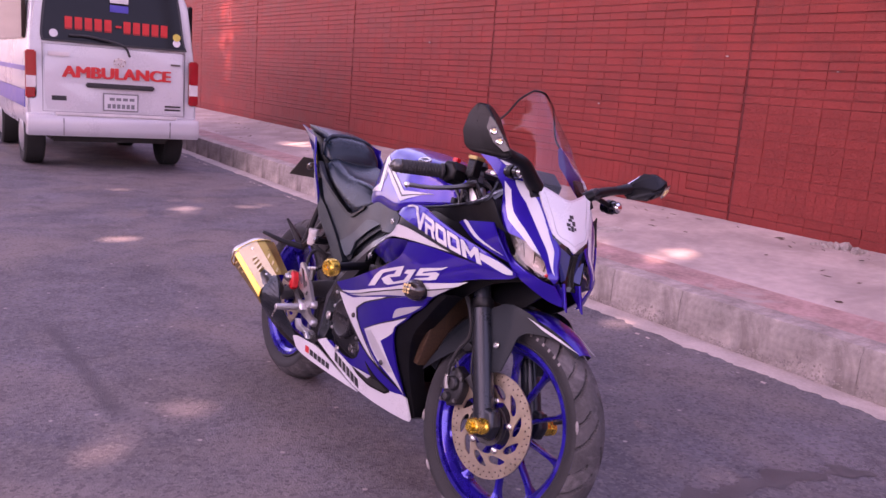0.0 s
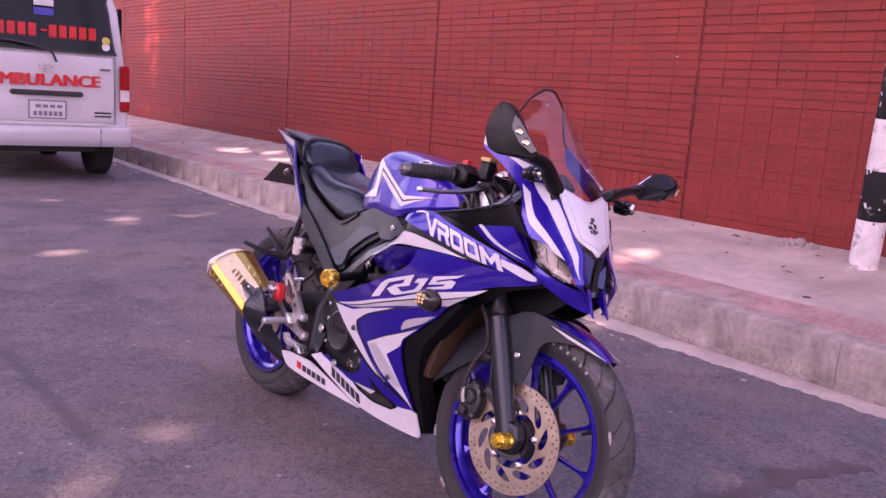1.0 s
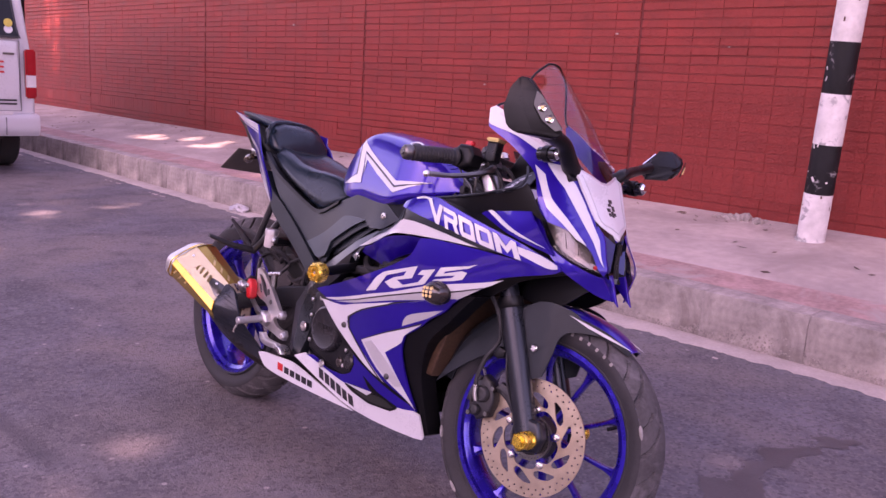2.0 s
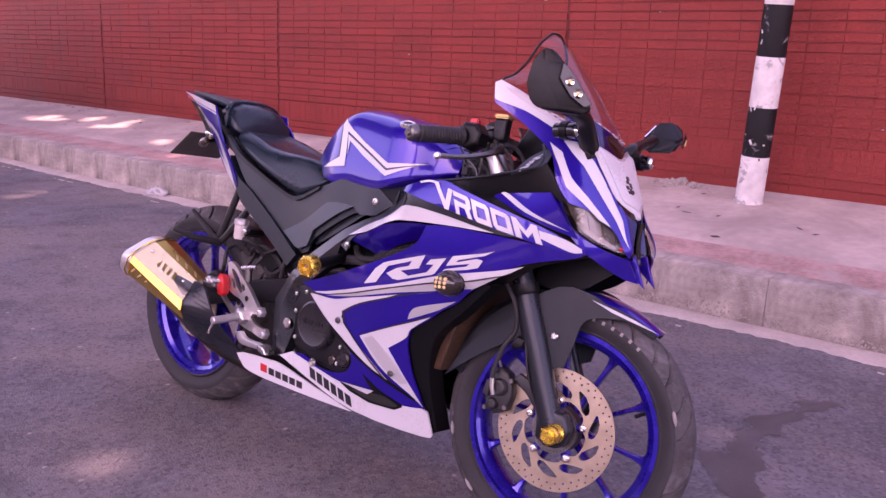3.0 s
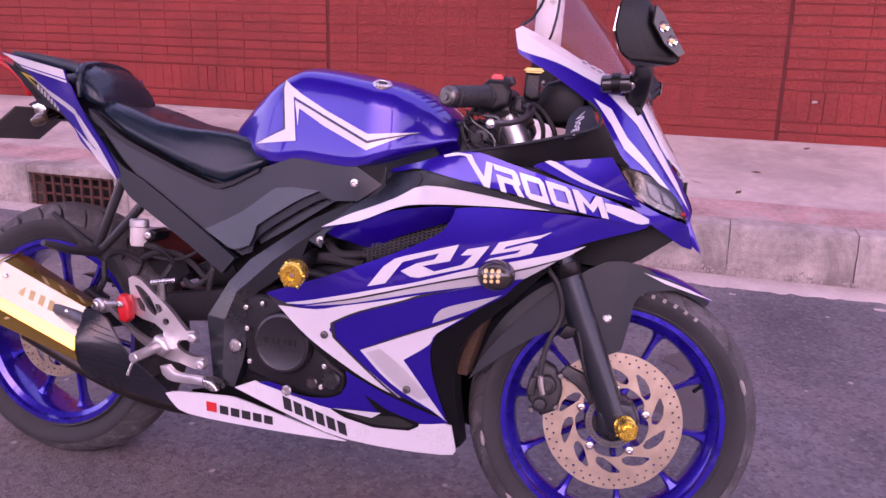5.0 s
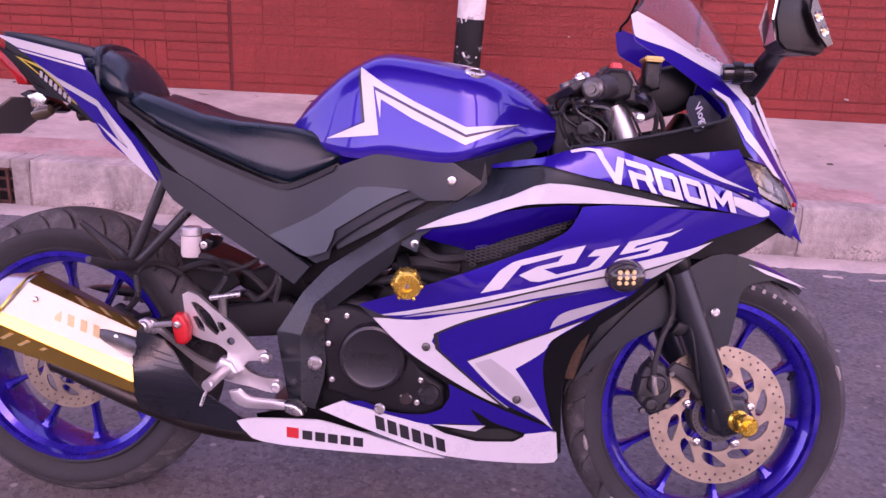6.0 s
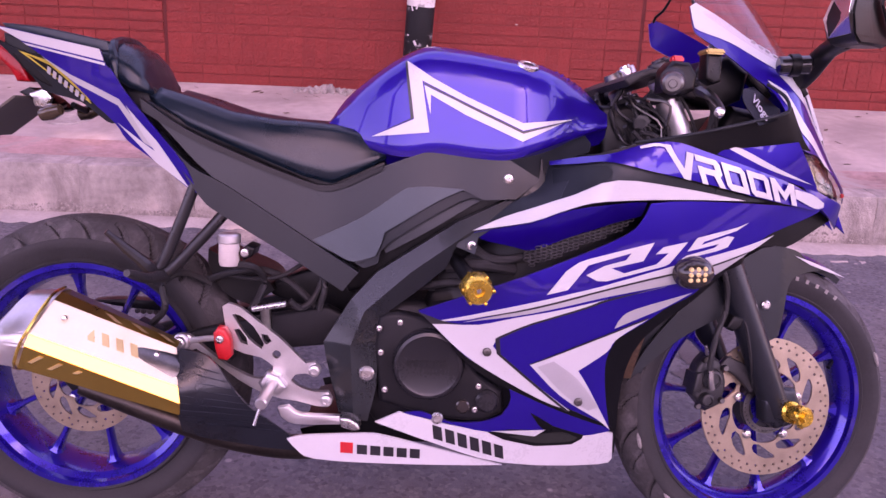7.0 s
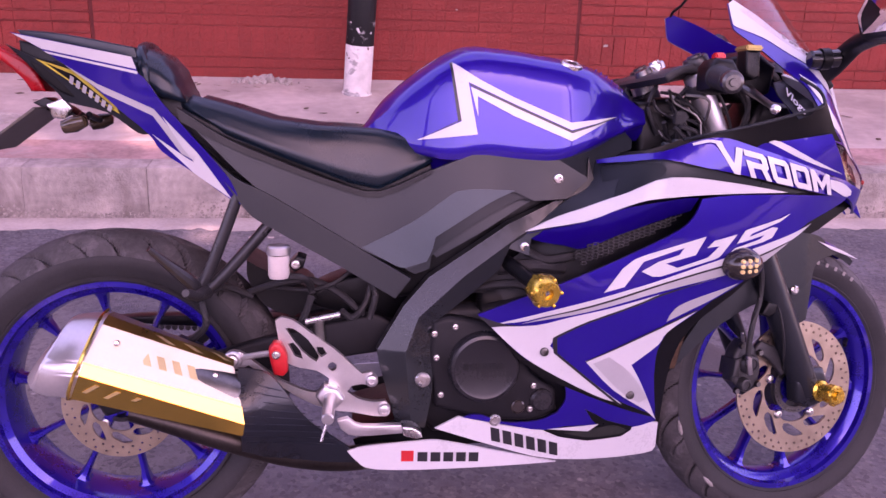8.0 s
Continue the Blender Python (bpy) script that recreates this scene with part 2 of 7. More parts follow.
scuffed(M_POLEK, (.30, .29, .29), 13, .60, .68)
scuffed(M_POLEW, (.33, .31, .31), 9, .58, .63)
scuffed(M_KERB, (.20, .165, .15), 4, .52, .72)
scuffed(M_PAVE, (.30, .235, .215), 1.7, .50, .70)
scuffed(M_BAND, (.36, .30, .28), 3, .54, .66)
scuffed(M_RUBBER, (.15, .14, .145), 16, .52, .70)
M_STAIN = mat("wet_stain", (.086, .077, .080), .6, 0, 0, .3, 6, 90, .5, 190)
M_RUST = mat("rusty_iron", (.11, .045, .035), .8, .3, 0, .4, 30, 120, .5, 200)
M_DARK = mat("drain_dark", (.01, .009, .009), .95)
M_LEAF = mat("dry_leaf", (.10, .065, .045), .8, 0, 0, .4, 30, per_island=.5)
M_RUBBLE = mat("rubble", (.33, .28, .26), .95, 0, 0, .3, 20, 80, .8, 90)

M_STONES = mat("bared_stones", (.33, .28, .26), .9, 0, 0, .3, 20, 80, .4, 90, per_island=.35)
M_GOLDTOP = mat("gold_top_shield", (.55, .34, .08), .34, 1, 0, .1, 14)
M_GOLDPALE = mat("pale_gold", (.95, .70, .32), .35, .8, 0, .1, 14)
M_LEAVES = mat("green_leaf", (.055, .085, .025), .5, 0, 0, .35, 2, per_island=.6)
def let_through(m, col, share):
    """Let some light pass through a thin leaf."""
    nt = m.node_tree
    p, o = nt.nodes["Principled BSDF"], nt.nodes["Material Output"]
    t, x = nt.nodes.new("ShaderNodeBsdfTranslucent"), nt.nodes.new("ShaderNodeMixShader")
    t.inputs[0].default_value = (*col, 1)
    x.inputs[0].default_value = share
    nt.links.new(p.outputs[0], x.inputs[1])
    nt.links.new(t.outputs[0], x.inputs[2])
    nt.links.new(x.outputs[0], o.inputs[0])


let_through(M_LEAVES, (.22, .30, .06), .4)
M_BARK = mat("bark", (.16, .12, .09), .9, 0, 0, .35, 6, 40, .8, 60)
M_ETCH = mat("etched_gold", (.88, .62, .28), .3, 1, 0, .05, 14)
# tone of the unseen far footway, set for the light it bounces back
M_FARBOUNCE = mat("bounce_footway", (.16, .14, .115), .9, 0, 0, .3, 3, 60, .5, 60)
# tone of the unseen south wall, chosen to darken what the bike reflects
M_DARKBACK = mat("dark_back_wall", (.030, .043, .040), .9, 0, 0, .35, 2, 40, .4, 50)
M_PLASTER = mat("grey_plaster", (.45, .41, .39), .9, 0, 0, .25, 1.5, 20, .4, 60)
M_PLATEW2 = mat("pale_plastic", (.42, .39, .40), .5, 0, 0, .2, 12)

# ---- shape helpers ----
from mathutils.bvhtree import BVHTree


def finish(bm, angle=32):
    """Smooth faces, with sharp edges where the surface turns hard."""
    bmesh.ops.recalc_face_normals(bm, faces=bm.faces)
    bm.normal_update()
    lim = radians(angle)
    for f in bm.faces:
        f.smooth = True
    for e in bm.edges:
        e.smooth = e.is_boundary or len(e.link_faces) != 2 or e.calc_face_angle(0) < lim


def part(name, bm, material, parent, label="", m=None, angle=32):
    """Link a bmesh as one mesh object under a thing or a part."""
    if m is not None:
        bm.transform(m)
    finish(bm, angle)
    me = bpy.data.meshes.new(name)
    bm.to_mesh(me)
    bm.free()
    me.materials.append(material)
    ob = new(name, me)
    if parent:
        ob.parent = parent
    return tagged(ob, label)


def rbf(ctrl):
    """A smooth thin-plate height w(x, z) through a few (x, z, w) stations."""
    c = np.array(ctrl, float)
    n = len(c)

    def u(r):
        return np.where(r > 0, r * r * np.log(np.maximum(r, 1e-9)), 0)
    k = np.zeros((n + 3, n + 3))
    k[:n, :n] = u(np.hypot(c[:, None, 0] - c[None, :, 0], c[:, None, 1] - c[None, :, 1])) + np.eye(n) * 1e-3
    k[:n, n] = k[n, :n] = 1
    k[:n, n + 1] = k[n + 1, :n] = c[:, 0]
    k[:n, n + 2] = k[n + 2, :n] = c[:, 1]
    s = np.linalg.solve(k, np.r_[c[:, 2], 0, 0, 0])
    return lambda x, z: max(0.0, float(s[:n] @ u(np.hypot(c[:, 0] - x, c[:, 1] - z)) + s[n] + s[n + 1] * x + s[n + 2] * z))


def flow(pts, n=3, corner=38, closed=True):
    """Round an outline with Catmull-Rom pieces, keeping its hard corners."""
    p = [Vector((a, b)) for a, b in pts]
    k = len(p)
    hard = []
    for i in range(k):
        a, b = p[i] - p[i - 1], p[(i + 1) % k] - p[i]
        hard.append(a.angle(b, 0) > radians(corner))
    out = []
    for i in range(k if closed else k - 1):
        p1, p2 = p[i], p[(i + 1) % k]
        p0 = p[i - 1] if not hard[i] else p1 * 2 - p2
        p3 = p[(i + 2) % k] if not hard[(i + 1) % k] else p2 * 2 - p1
        for j in range(n):
            t = j / n
            out.append(0.5 * (2 * p1 + (p2 - p0) * t + (2 * p0 - 5 * p1 + 4 * p2 - p3) * t * t + (3 * p1 - p0 - 3 * p2 + p3) * t ** 3))
    return [(v.x, v.y) for v in out]


def fill(outer, holes=()):
    """A flat bmesh in the x-z plane, with holes."""
    bm = bmesh.new()
    edges = []
    for ring in (outer, *holes):
        vs = [bm.verts.new((x, 0, z)) for x, z in ring]
        edges += [bm.edges.new((vs[i - 1], vs[i])) for i in range(len(vs))]
    bmesh.ops.triangle_fill(bm, use_beauty=True, use_dissolve=False, edges=edges)
    return bm


def thicken(bm, shift):
    """Extrude all faces by a vector, leaving a closed solid."""
    geo = bmesh.ops.extrude_face_region(bm, geom=bm.faces[:], use_keep_orig=True)
    bmesh.ops.translate(bm, vec=shift, verts=[v for v in geo["geom"] if isinstance(v, bmesh.types.BMVert)])
    return bm


def skin(outline, w, off=0.0, thick=0.004, side=-1, step=0.03, smooth=3, corner=38, holes=(), bev=None):
    """A panel: an outline in the side view, laid on the half-width surface w(x, z)."""
    bm = fill(flow(outline, smooth, corner) if smooth > 1 else outline, holes)
    xs = [v.co.x for v in bm.verts]
    zs = [v.co.z for v in bm.verts]
    for lo, hi, axis in ((min(xs), max(xs), 0), (min(zs), max(zs), 2)):
        k = math.floor(lo / step) + 1
        while k * step < hi:
            co = [0, 0, 0]
            co[axis] = k * step
            no = [0, 0, 0]
            no[axis] = 1
            bmesh.ops.bisect_plane(bm, geom=bm.verts[:] + bm.edges[:] + bm.faces[:], plane_co=co, plane_no=no)
            k += 1
    for v in bm.verts:
        v.co.y = side * (w(v.co.x, v.co.z) + off)
    rim = [e for e in bm.edges if e.is_boundary]
    thicken(bm, (0, -side * thick, 0))
    bev = (.0016 if thick >= .004 else 0) if bev is None else bev
    if bev:
        bmesh.ops.bevel(bm, geom=rim, offset=bev, segments=2, affect="EDGES", clamp_overlap=True)
    return bm


def plate(outer, holes, y0, y1, bevel=0.0):
    bm = fill(outer, holes)
    bmesh.ops.translate(bm, vec=(0, y0, 0), verts=bm.verts)
    return thicken(bm, (0, y1 - y0, 0))


def prism(outline, y0, y1, bevel=0.01, seg=3, smooth=3, corner=38):
    """A solid with that side view between two depths, its long edges rounded."""
    ring = flow(outline, smooth, corner) if smooth > 1 else outline
    bm = bmesh.new()
    a = [bm.verts.new((x, y0, z)) for x, z in ring]
    f = bm.faces.new(a)
    geo = bmesh.ops.extrude_face_region(bm, geom=[f], use_keep_orig=True)
    top = [v for v in geo["geom"] if isinstance(v, bmesh.types.BMVert)]
    bmesh.ops.translate(bm, vec=(0, y1 - y0, 0), verts=top)
    if bevel:
        es = [e for e in bm.edges if abs(e.verts[0].co.y - e.verts[1].co.y) < 1e-6]
        bmesh.ops.bevel(bm, geom=es, offset=bevel, segments=seg, profile=0.5, affect="EDGES", clamp_overlap=True)
    return bm


def spline(pts, n=6):
    p = [Vector(q) for q in pts]
    if len(p) < 3:
        return p
    out = []
    for i in range(len(p) - 1):
        p1, p2 = p[i], p[i + 1]
        p0 = p[i - 1] if i else p1 * 2 - p2
        p3 = p[i + 2] if i + 2 < len(p) else p2 * 2 - p1
        for j in range(n):
            t = j / n
            out.append(0.5 * (2 * p1 + (p2 - p0) * t + (2 * p0 - 5 * p1 + 4 * p2 - p3) * t * t + (3 * p1 - p0 - 3 * p2 + p3) * t ** 3))
    return out + [p[-1]]


def tube(pts, r, seg=10, n=6, bm=None):
    """A round tube along a smooth path; r may be a list over the path's points."""
    path = spline(pts, n)
    bm = bm or bmesh.new()
    up = Vector((0.13, 0.31, 0.94))
    rings = []
    for i, q in enumerate(path):
        d = (path[min(i + 1, len(path) - 1)] - path[max(i - 1, 0)]).normalized()
        a = d.cross(up).normalized()
        b = d.cross(a)
        rr = r if not isinstance(r, (list, tuple)) else np.interp(i / (len(path) - 1), np.linspace(0, 1, len(r)), r)
        rings.append([bm.verts.new(q + (a * math.cos(t) + b * math.sin(t)) * rr) for t in np.linspace(0, 2 * math.pi, seg, endpoint=False)])
    for ra, rb in zip(rings, rings[1:]):
        for i in range(seg):
            bm.faces.new((ra[i - 1], ra[i], rb[i], rb[i - 1]))
    bm.faces.new(rings[0])
    bm.faces.new(rings[-1][::-1])
    return bm


def lathe(profile, centre, axis=(0, 1, 0), seg=32, bm=None, closed=False):
    """Turn (radius, along) pairs about an axis through the centre."""
    bm = bm or bmesh.new()
    m = Matrix.Translation(centre) @ Vector((0, 0, 1)).rotation_difference(Vector(axis)).to_matrix().to_4x4()
    rings = []
    for r, h in profile:
        if r < 1e-6:
            rings.append([bm.verts.new(m @ Vector((0, 0, h)))])
        else:
            rings.append([bm.verts.new(m @ Vector((r * math.cos(t), r * math.sin(t), h))) for t in np.linspace(0, 2 * math.pi, seg, endpoint=False)])
    pairs = list(zip(rings, rings[1:])) + ([(rings[-1], rings[0])] if closed else [])
    for ra, rb in pairs:
        for i in range(seg):
            a, b, c, d = ra[(i - 1) % len(ra)], ra[i % len(ra)], rb[i % len(rb)], rb[(i - 1) % len(rb)]
            vs = []
            for v in (a, b, c, d):
                if v not in vs:
                    vs.append(v)
            if len(vs) > 2:
                bm.faces.new(vs)
    return bm


def rod(p, q, r, seg=16, bm=None, rim=0.1):
    """A straight round bar with softened ends."""
    d = Vector(q) - Vector(p)
    n = d.length
    e = min(r * rim * 2, n * 0.2)
    return lathe([(0, 0), (r - e, 0), (r, e), (r, n - e), (r - e, n), (0, n)], p, d.normalized(), seg, bm)


def block(lo, hi, bevel=0.004, bm=None):
    tmp = bmesh.new()
    bmesh.ops.create_cube(tmp, size=1, matrix=Matrix.LocRotScale([(a + b) / 2 for a, b in zip(lo, hi)], None, [abs(b - a) for a, b in zip(lo, hi)]))
    if bevel:
        bmesh.ops.bevel(tmp, geom=tmp.edges[:], offset=bevel, segments=2, affect="EDGES")
    if bm is None:
        return tmp
    me = bpy.data.meshes.new("tmp")
    tmp.to_mesh(me)
    tmp.free()
    bm.from_mesh(me)
    bpy.data.meshes.remove(me)
    return bm


def writing(text, size=1.0, bold=0.0, shear=0.0, space=1.0):
    """Flat letters of the built-in font as a bmesh in x-y, starting at the origin."""
    cu = bpy.data.curves.new("letters", "FONT")
    cu.body, cu.size, cu.offset, cu.shear, cu.space_character, cu.resolution_u = text, size, bold, shear, space, 3
    ob = new("letters", cu)
    me = bpy.data.meshes.new_from_object(ob.evaluated_get(bpy.context.evaluated_depsgraph_get()))
    bm = bmesh.new()
    bm.from_mesh(me)
    bpy.data.objects.remove(ob)
    bpy.data.curves.remove(cu)
    bpy.data.meshes.remove(me)
    return bm


def lay_letters(text, quad, w, off, bold=0.02, shear=0.0, space=1.0, thick=0.0008):
    """Letters stretched into a quad (bottom left, bottom right, top right, top left) on a half-width surface."""
    bm = writing(text, 1.0, bold, shear, space)
    xs = [v.co.x for v in bm.verts]
    ys = [v.co.y for v in bm.verts]
    x0, x1, y0, y1 = min(xs), max(xs), min(ys), max(ys)
    bl, br, tr, tl = [Vector(q) for q in quad]
    for v in bm.verts:
        a, b = (v.co.x - x0) / (x1 - x0), (v.co.y - y0) / (y1 - y0)
        q = (bl * (1 - a) + br * a) * (1 - b) + (tl * (1 - a) + tr * a) * b
        v.co = (q.x, -(w(q.x, q.y) + off), q.y)
    return thicken(bm, (0, thick, 0))


# ---- setting ----
def solid(name, bm, material, kind="structure", label="", category="", parent=None):
    ob = part(name, bm, material, parent, label)
    return tagged(ob, label, category, "", kind)


def sheet(name, xs, ys, z, material, label, wob=0.0):
    """A sheet over a grid of x and y, z(x, y)."""
    bm = bmesh.new()
    g = [[bm.verts.new((x, y, z(x, y))) for y in ys] for x in xs]
    for a, b in zip(g, g[1:]):
        for i in range(len(ys) - 1):
            bm.faces.new((a[i], b[i], b[i + 1], a[i + 1]))
    return solid(name, bm, material, "structure", label)


near = list(np.arange(-14, 5.01, .25))
sheet("road", [-400, -100, -40, *near, 12, 40, 100, 400], [-400, -100, -30, -8, -4, -2, -1, 0, 1, 1.5, 2.1, 3, 30, 400], lambda x, y: 0.0, M_ASPHALT, "worn grey asphalt road")
# gutter: a ragged strip of cement along the kerb
def torn(x, seed):
    """The uneven edge of broken cement along the road."""
    return .028 * noise.noise((x * 1.3, seed, 0)) + .030 * noise.noise((x * 6.5, seed + 3, 0)) + .022 * noise.noise((x * 21, seed + 7, 0)) + .012 * noise.noise((x * 55, seed, 4))


bm = bmesh.new()
low = []
for x in np.arange(-22, 8, .02):
    y = 1.925 + torn(x, 0)
    low.append((bm.verts.new((x, y, .0015)), bm.verts.new((x, y + .012, .006)), bm.verts.new((x, 2.052, .014))))
for a, b in zip(low, low[1:]):
    for i in (0, 1):
        bm.faces.new((a[i], b[i], b[i + 1], a[i + 1]))
# a thin broken line of cement further out
low = []
for x in np.arange(-12, 4, .025):
    w = .002 + .6 * torn(x * 1.7, 11)
    y = 1.835 + .4 * torn(x, 21)
    if w > .006:
        low.append((bm.verts.new((x, y - w, .0012)), bm.verts.new((x, y, .005)), bm.verts.new((x, y + w, .0012))))
    if len(low) > 1 and (w <= .006):
        for a, b in zip(low, low[1:]):
            for i in (0, 1):
                bm.faces.new((a[i], b[i], b[i + 1], a[i + 1]))
    if w <= .006:
        low = []
bmesh.ops.delete(bm, geom=[v for v in bm.verts if not v.link_faces], context="VERTS")
solid("gutter", bm, M_GUTTER, label="ragged pale cement gutter strip")
# kerb stones
kerb = new("kerb")
tagged(kerb, "weathered concrete kerb with open joints", "kerb", "", "structure")
KT, KL = .228, .49
variants = []
for v in range(3):
    bm = bmesh.new()
    bmesh.ops.create_cube(bm, size=1, matrix=Matrix.LocRotScale((KL / 2, .075, KT / 2), None, (KL - .003, .15, KT)))
    bmesh.ops.subdivide_edges(bm, edges=bm.edges[:], cuts=3, use_grid_fill=True)
    for q in bm.verts:
        if q.co.z > KT - .001 and q.co.y < .001:
            q.co.y += .012
            q.co.z -= .004
        q.co += Vector((0, 1, .3)) * .006 * noise.noise(q.co * 9 + Vector((v * 7, 0, 0)))
        if q.co.z < .002:
            q.co.z = 0
    finish(bm, 40)
    me = bpy.data.meshes.new("kerb_stone")
    bm.to_mesh(me)
    bm.free()
    me.materials.append(M_KERB)
    variants.append(me)
GX = (-2.66, -2.12)
rest = bmesh.new()
for k in range(-75, 24):
    x = .42 + KL * k
    if GX[0] - .2 < x + KL / 2 < GX[1] + .2:
        continue
    if -30 <= k <= 8:
        ob = new("kerb_stone", variants[k % 3])
        ob.parent = kerb
        ob.location = (x, 2.05, 0)
    else:
        block((x, 2.05, 0), (x + KL - .007, 2.2, KT), .006, rest)
tagged(part("kerb_run", rest, M_KERB, kerb), kind="stuff")
# stones laid bare along the worn foot of the kerb
bm = bmesh.new()
rng = random.Random(23)
for k in range(4200):
    x = rng.uniform(-4.2, 2.4)
    top = .05 + .09 * noise.noise((x * 1.9, 5, 0)) + .03 * noise.noise((x * 7, 8, 0))
    z = .012 + rng.random() ** 1.6 * max(0, top)
    if top < .02 or GX[0] - .1 < x < GX[1] + .1:
        continue
    r = rng.uniform(.003, .0085)
    mm = Matrix.LocRotScale((x, 2.052, z), Euler((rng.random() * 6, rng.random() * 6, rng.random() * 6)), (r * 1.3, r * .9, r))
    vs = [bm.verts.new(mm @ Vector(q)) for q in ((1, 0, 0), (-1, 0, 0), (0, 1, 0), (0, -1, 0), (0, 0, 1), (0, 0, -1))]
    for a in (0, 1):
        for b in (2, 3):
            for c in (4, 5):
                bm.faces.new((vs[a], vs[b], vs[c]))
tagged(part("bared_stones", bm, M_STONES, kerb), kind="stuff")
# kerb inlet with rusty bars
gx0, gx1 = GX
ks = [.42 + KL * k for k in range(-75, 24) if GX[0] - .2 < .42 + KL * k + KL / 2 < GX[1] + .2]
kx0, kx1 = min(ks), max(ks) + KL
bm = block((kx0, 2.05, 0), (gx0, 2.2, KT), .006)
block((gx1, 2.05, 0), (kx1 - .004, 2.2, KT), .006, bm)
block((gx0, 2.05, .185), (gx1, 2.2, KT), .004, bm)
part("inlet_surround", bm, M_KERB, kerb)
part("inlet_hollow", block((gx0, 2.16, 0), (gx1, 2.199, .186), 0), M_DARK, kerb)
grate = new("drain_grate")
grate.parent = kerb
for k in range(9):
    x = gx0 + (k + .5) * (gx1 - gx0) / 9
    part("bar", block((x - .008, 2.058, .005), (x + .008, 2.072, .185), .003), M_RUST, grate)
for z in (.02, .075, .13, .175):
    part("cross_bar", block((gx0, 2.066, z - .006), (gx1, 2.078, z + .006), .003), M_RUST, grate)
# footway
pz = lambda x, y: .226 + (.36 - .226) * max(0, y - 2.2) / 1.475 + .004 * noise.noise((x * .8, y * 2, 0)) + .0025 * noise.noise((x * 5, y * 5, 1))
sheet("red_band", [-60, -30, *near, 12, 30], [2.195, 2.25, 2.35, 2.46], lambda x, y: pz(x, y), M_BAND, "faded red painted band along the kerb")
sheet("pavement", [-60, -30, *near, 12, 30], [2.445, 2.51, 2.6, 2.75, 2.9, 3.05, 3.2, 3.35, 3.5, 3.72], lambda x, y: pz(x, y) + (.003 if y > 2.5 else -.002), M_PAVE, "dusty concrete footway")
bm = block((-60, 2.2, -.02), (30, 3.7, .2), 0)
solid("footway_base", bm, M_PAVE, label="concrete footway base")
# marks on the road
def patch(name, pts, material, z, label, rough=.05):
    ring = flow(pts, 14, 80)
    ring = [(x + rough * noise.noise((x * 14, y * 14, 0)) + .28 * rough * noise.noise((x * 44, y * 44, 3)), y + rough * noise.noise((x * 14, y * 14, 9)) + .28 * rough * noise.noise((x * 44, y * 44, 5))) for x, y in ring]
    bm = fill(ring)
    for v in bm.verts:
        v.co = (v.co.x, v.co.z, z)
    return solid(name, bm, material, label=label)


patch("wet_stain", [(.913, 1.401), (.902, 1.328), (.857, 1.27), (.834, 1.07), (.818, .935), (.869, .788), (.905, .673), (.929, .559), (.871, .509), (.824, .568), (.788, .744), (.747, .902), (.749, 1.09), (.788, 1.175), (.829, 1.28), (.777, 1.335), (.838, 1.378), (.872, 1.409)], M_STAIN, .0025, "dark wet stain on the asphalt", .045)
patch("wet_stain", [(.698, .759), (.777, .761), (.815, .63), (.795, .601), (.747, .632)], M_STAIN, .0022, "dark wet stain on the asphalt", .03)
# brick wall
JOINTS = [-59.8 + 3.03 * k for k in range(16)] + [-11.34, -7.79, -4.71, -1.645, 1.16, 4.2, 7.23, 10.26, 13.29, 16.3]
WY, CH, BL = 3.675, .0588, .1965
wall = tagged(part("wall_north", block((-60, WY + .0075, 0), (30, WY + .25, 3.3), 0), M_MORTAR, None), "tall red-painted brick boundary wall", "wall", "", "structure")
bm = bmesh.new()
brick_mesh = {}


def brick(x0, x1, z0, z1, dy, as_part, gx=.0003):
    if not as_part:
        lo, hi = (x0 + gx, WY + dy, z0 + rng.uniform(.0006, .0026)), (x1 - gx, WY + .014, z1 - rng.uniform(.0006, .0024))
        c = rng.choice((.0003, .0006, .001, .0022))
        v = [bm.verts.new(q) for q in ((lo[0] + c, lo[1], lo[2] + .0035), (hi[0] - c, lo[1], lo[2] + .0035), (hi[0] - c, lo[1], hi[2] - .0055), (lo[0] + c, lo[1], hi[2] - .0055), (lo[0], hi[1], lo[2]), (hi[0], hi[1], lo[2]), (hi[0], hi[1], hi[2]), (lo[0], hi[1], hi[2]))]
        bm.faces.new((v[0], v[1], v[2], v[3]))
        for a, b in ((0, 1), (1, 2), (2, 3), (3, 0)):
            bm.faces.new((v[b], v[a], v[a + 4], v[b + 4]))
        return
    key = (round(x1 - x0, 3), round(z1 - z0, 3))
    if key not in brick_mesh:
        b = block((gx, 0, .0016), (key[0] - gx, .02, key[1] - .0016), .0028 if key[1] < .1 else .0008)
        finish(b, 30)
        me = bpy.data.meshes.new("brick")
        b.to_mesh(me)
        b.free()
        me.materials.append(M_BRICK)
        brick_mesh[key] = me
    ob = new("brick", brick_mesh[key])
    ob.parent = wall
    ob.location = (x0, WY + dy, z0)


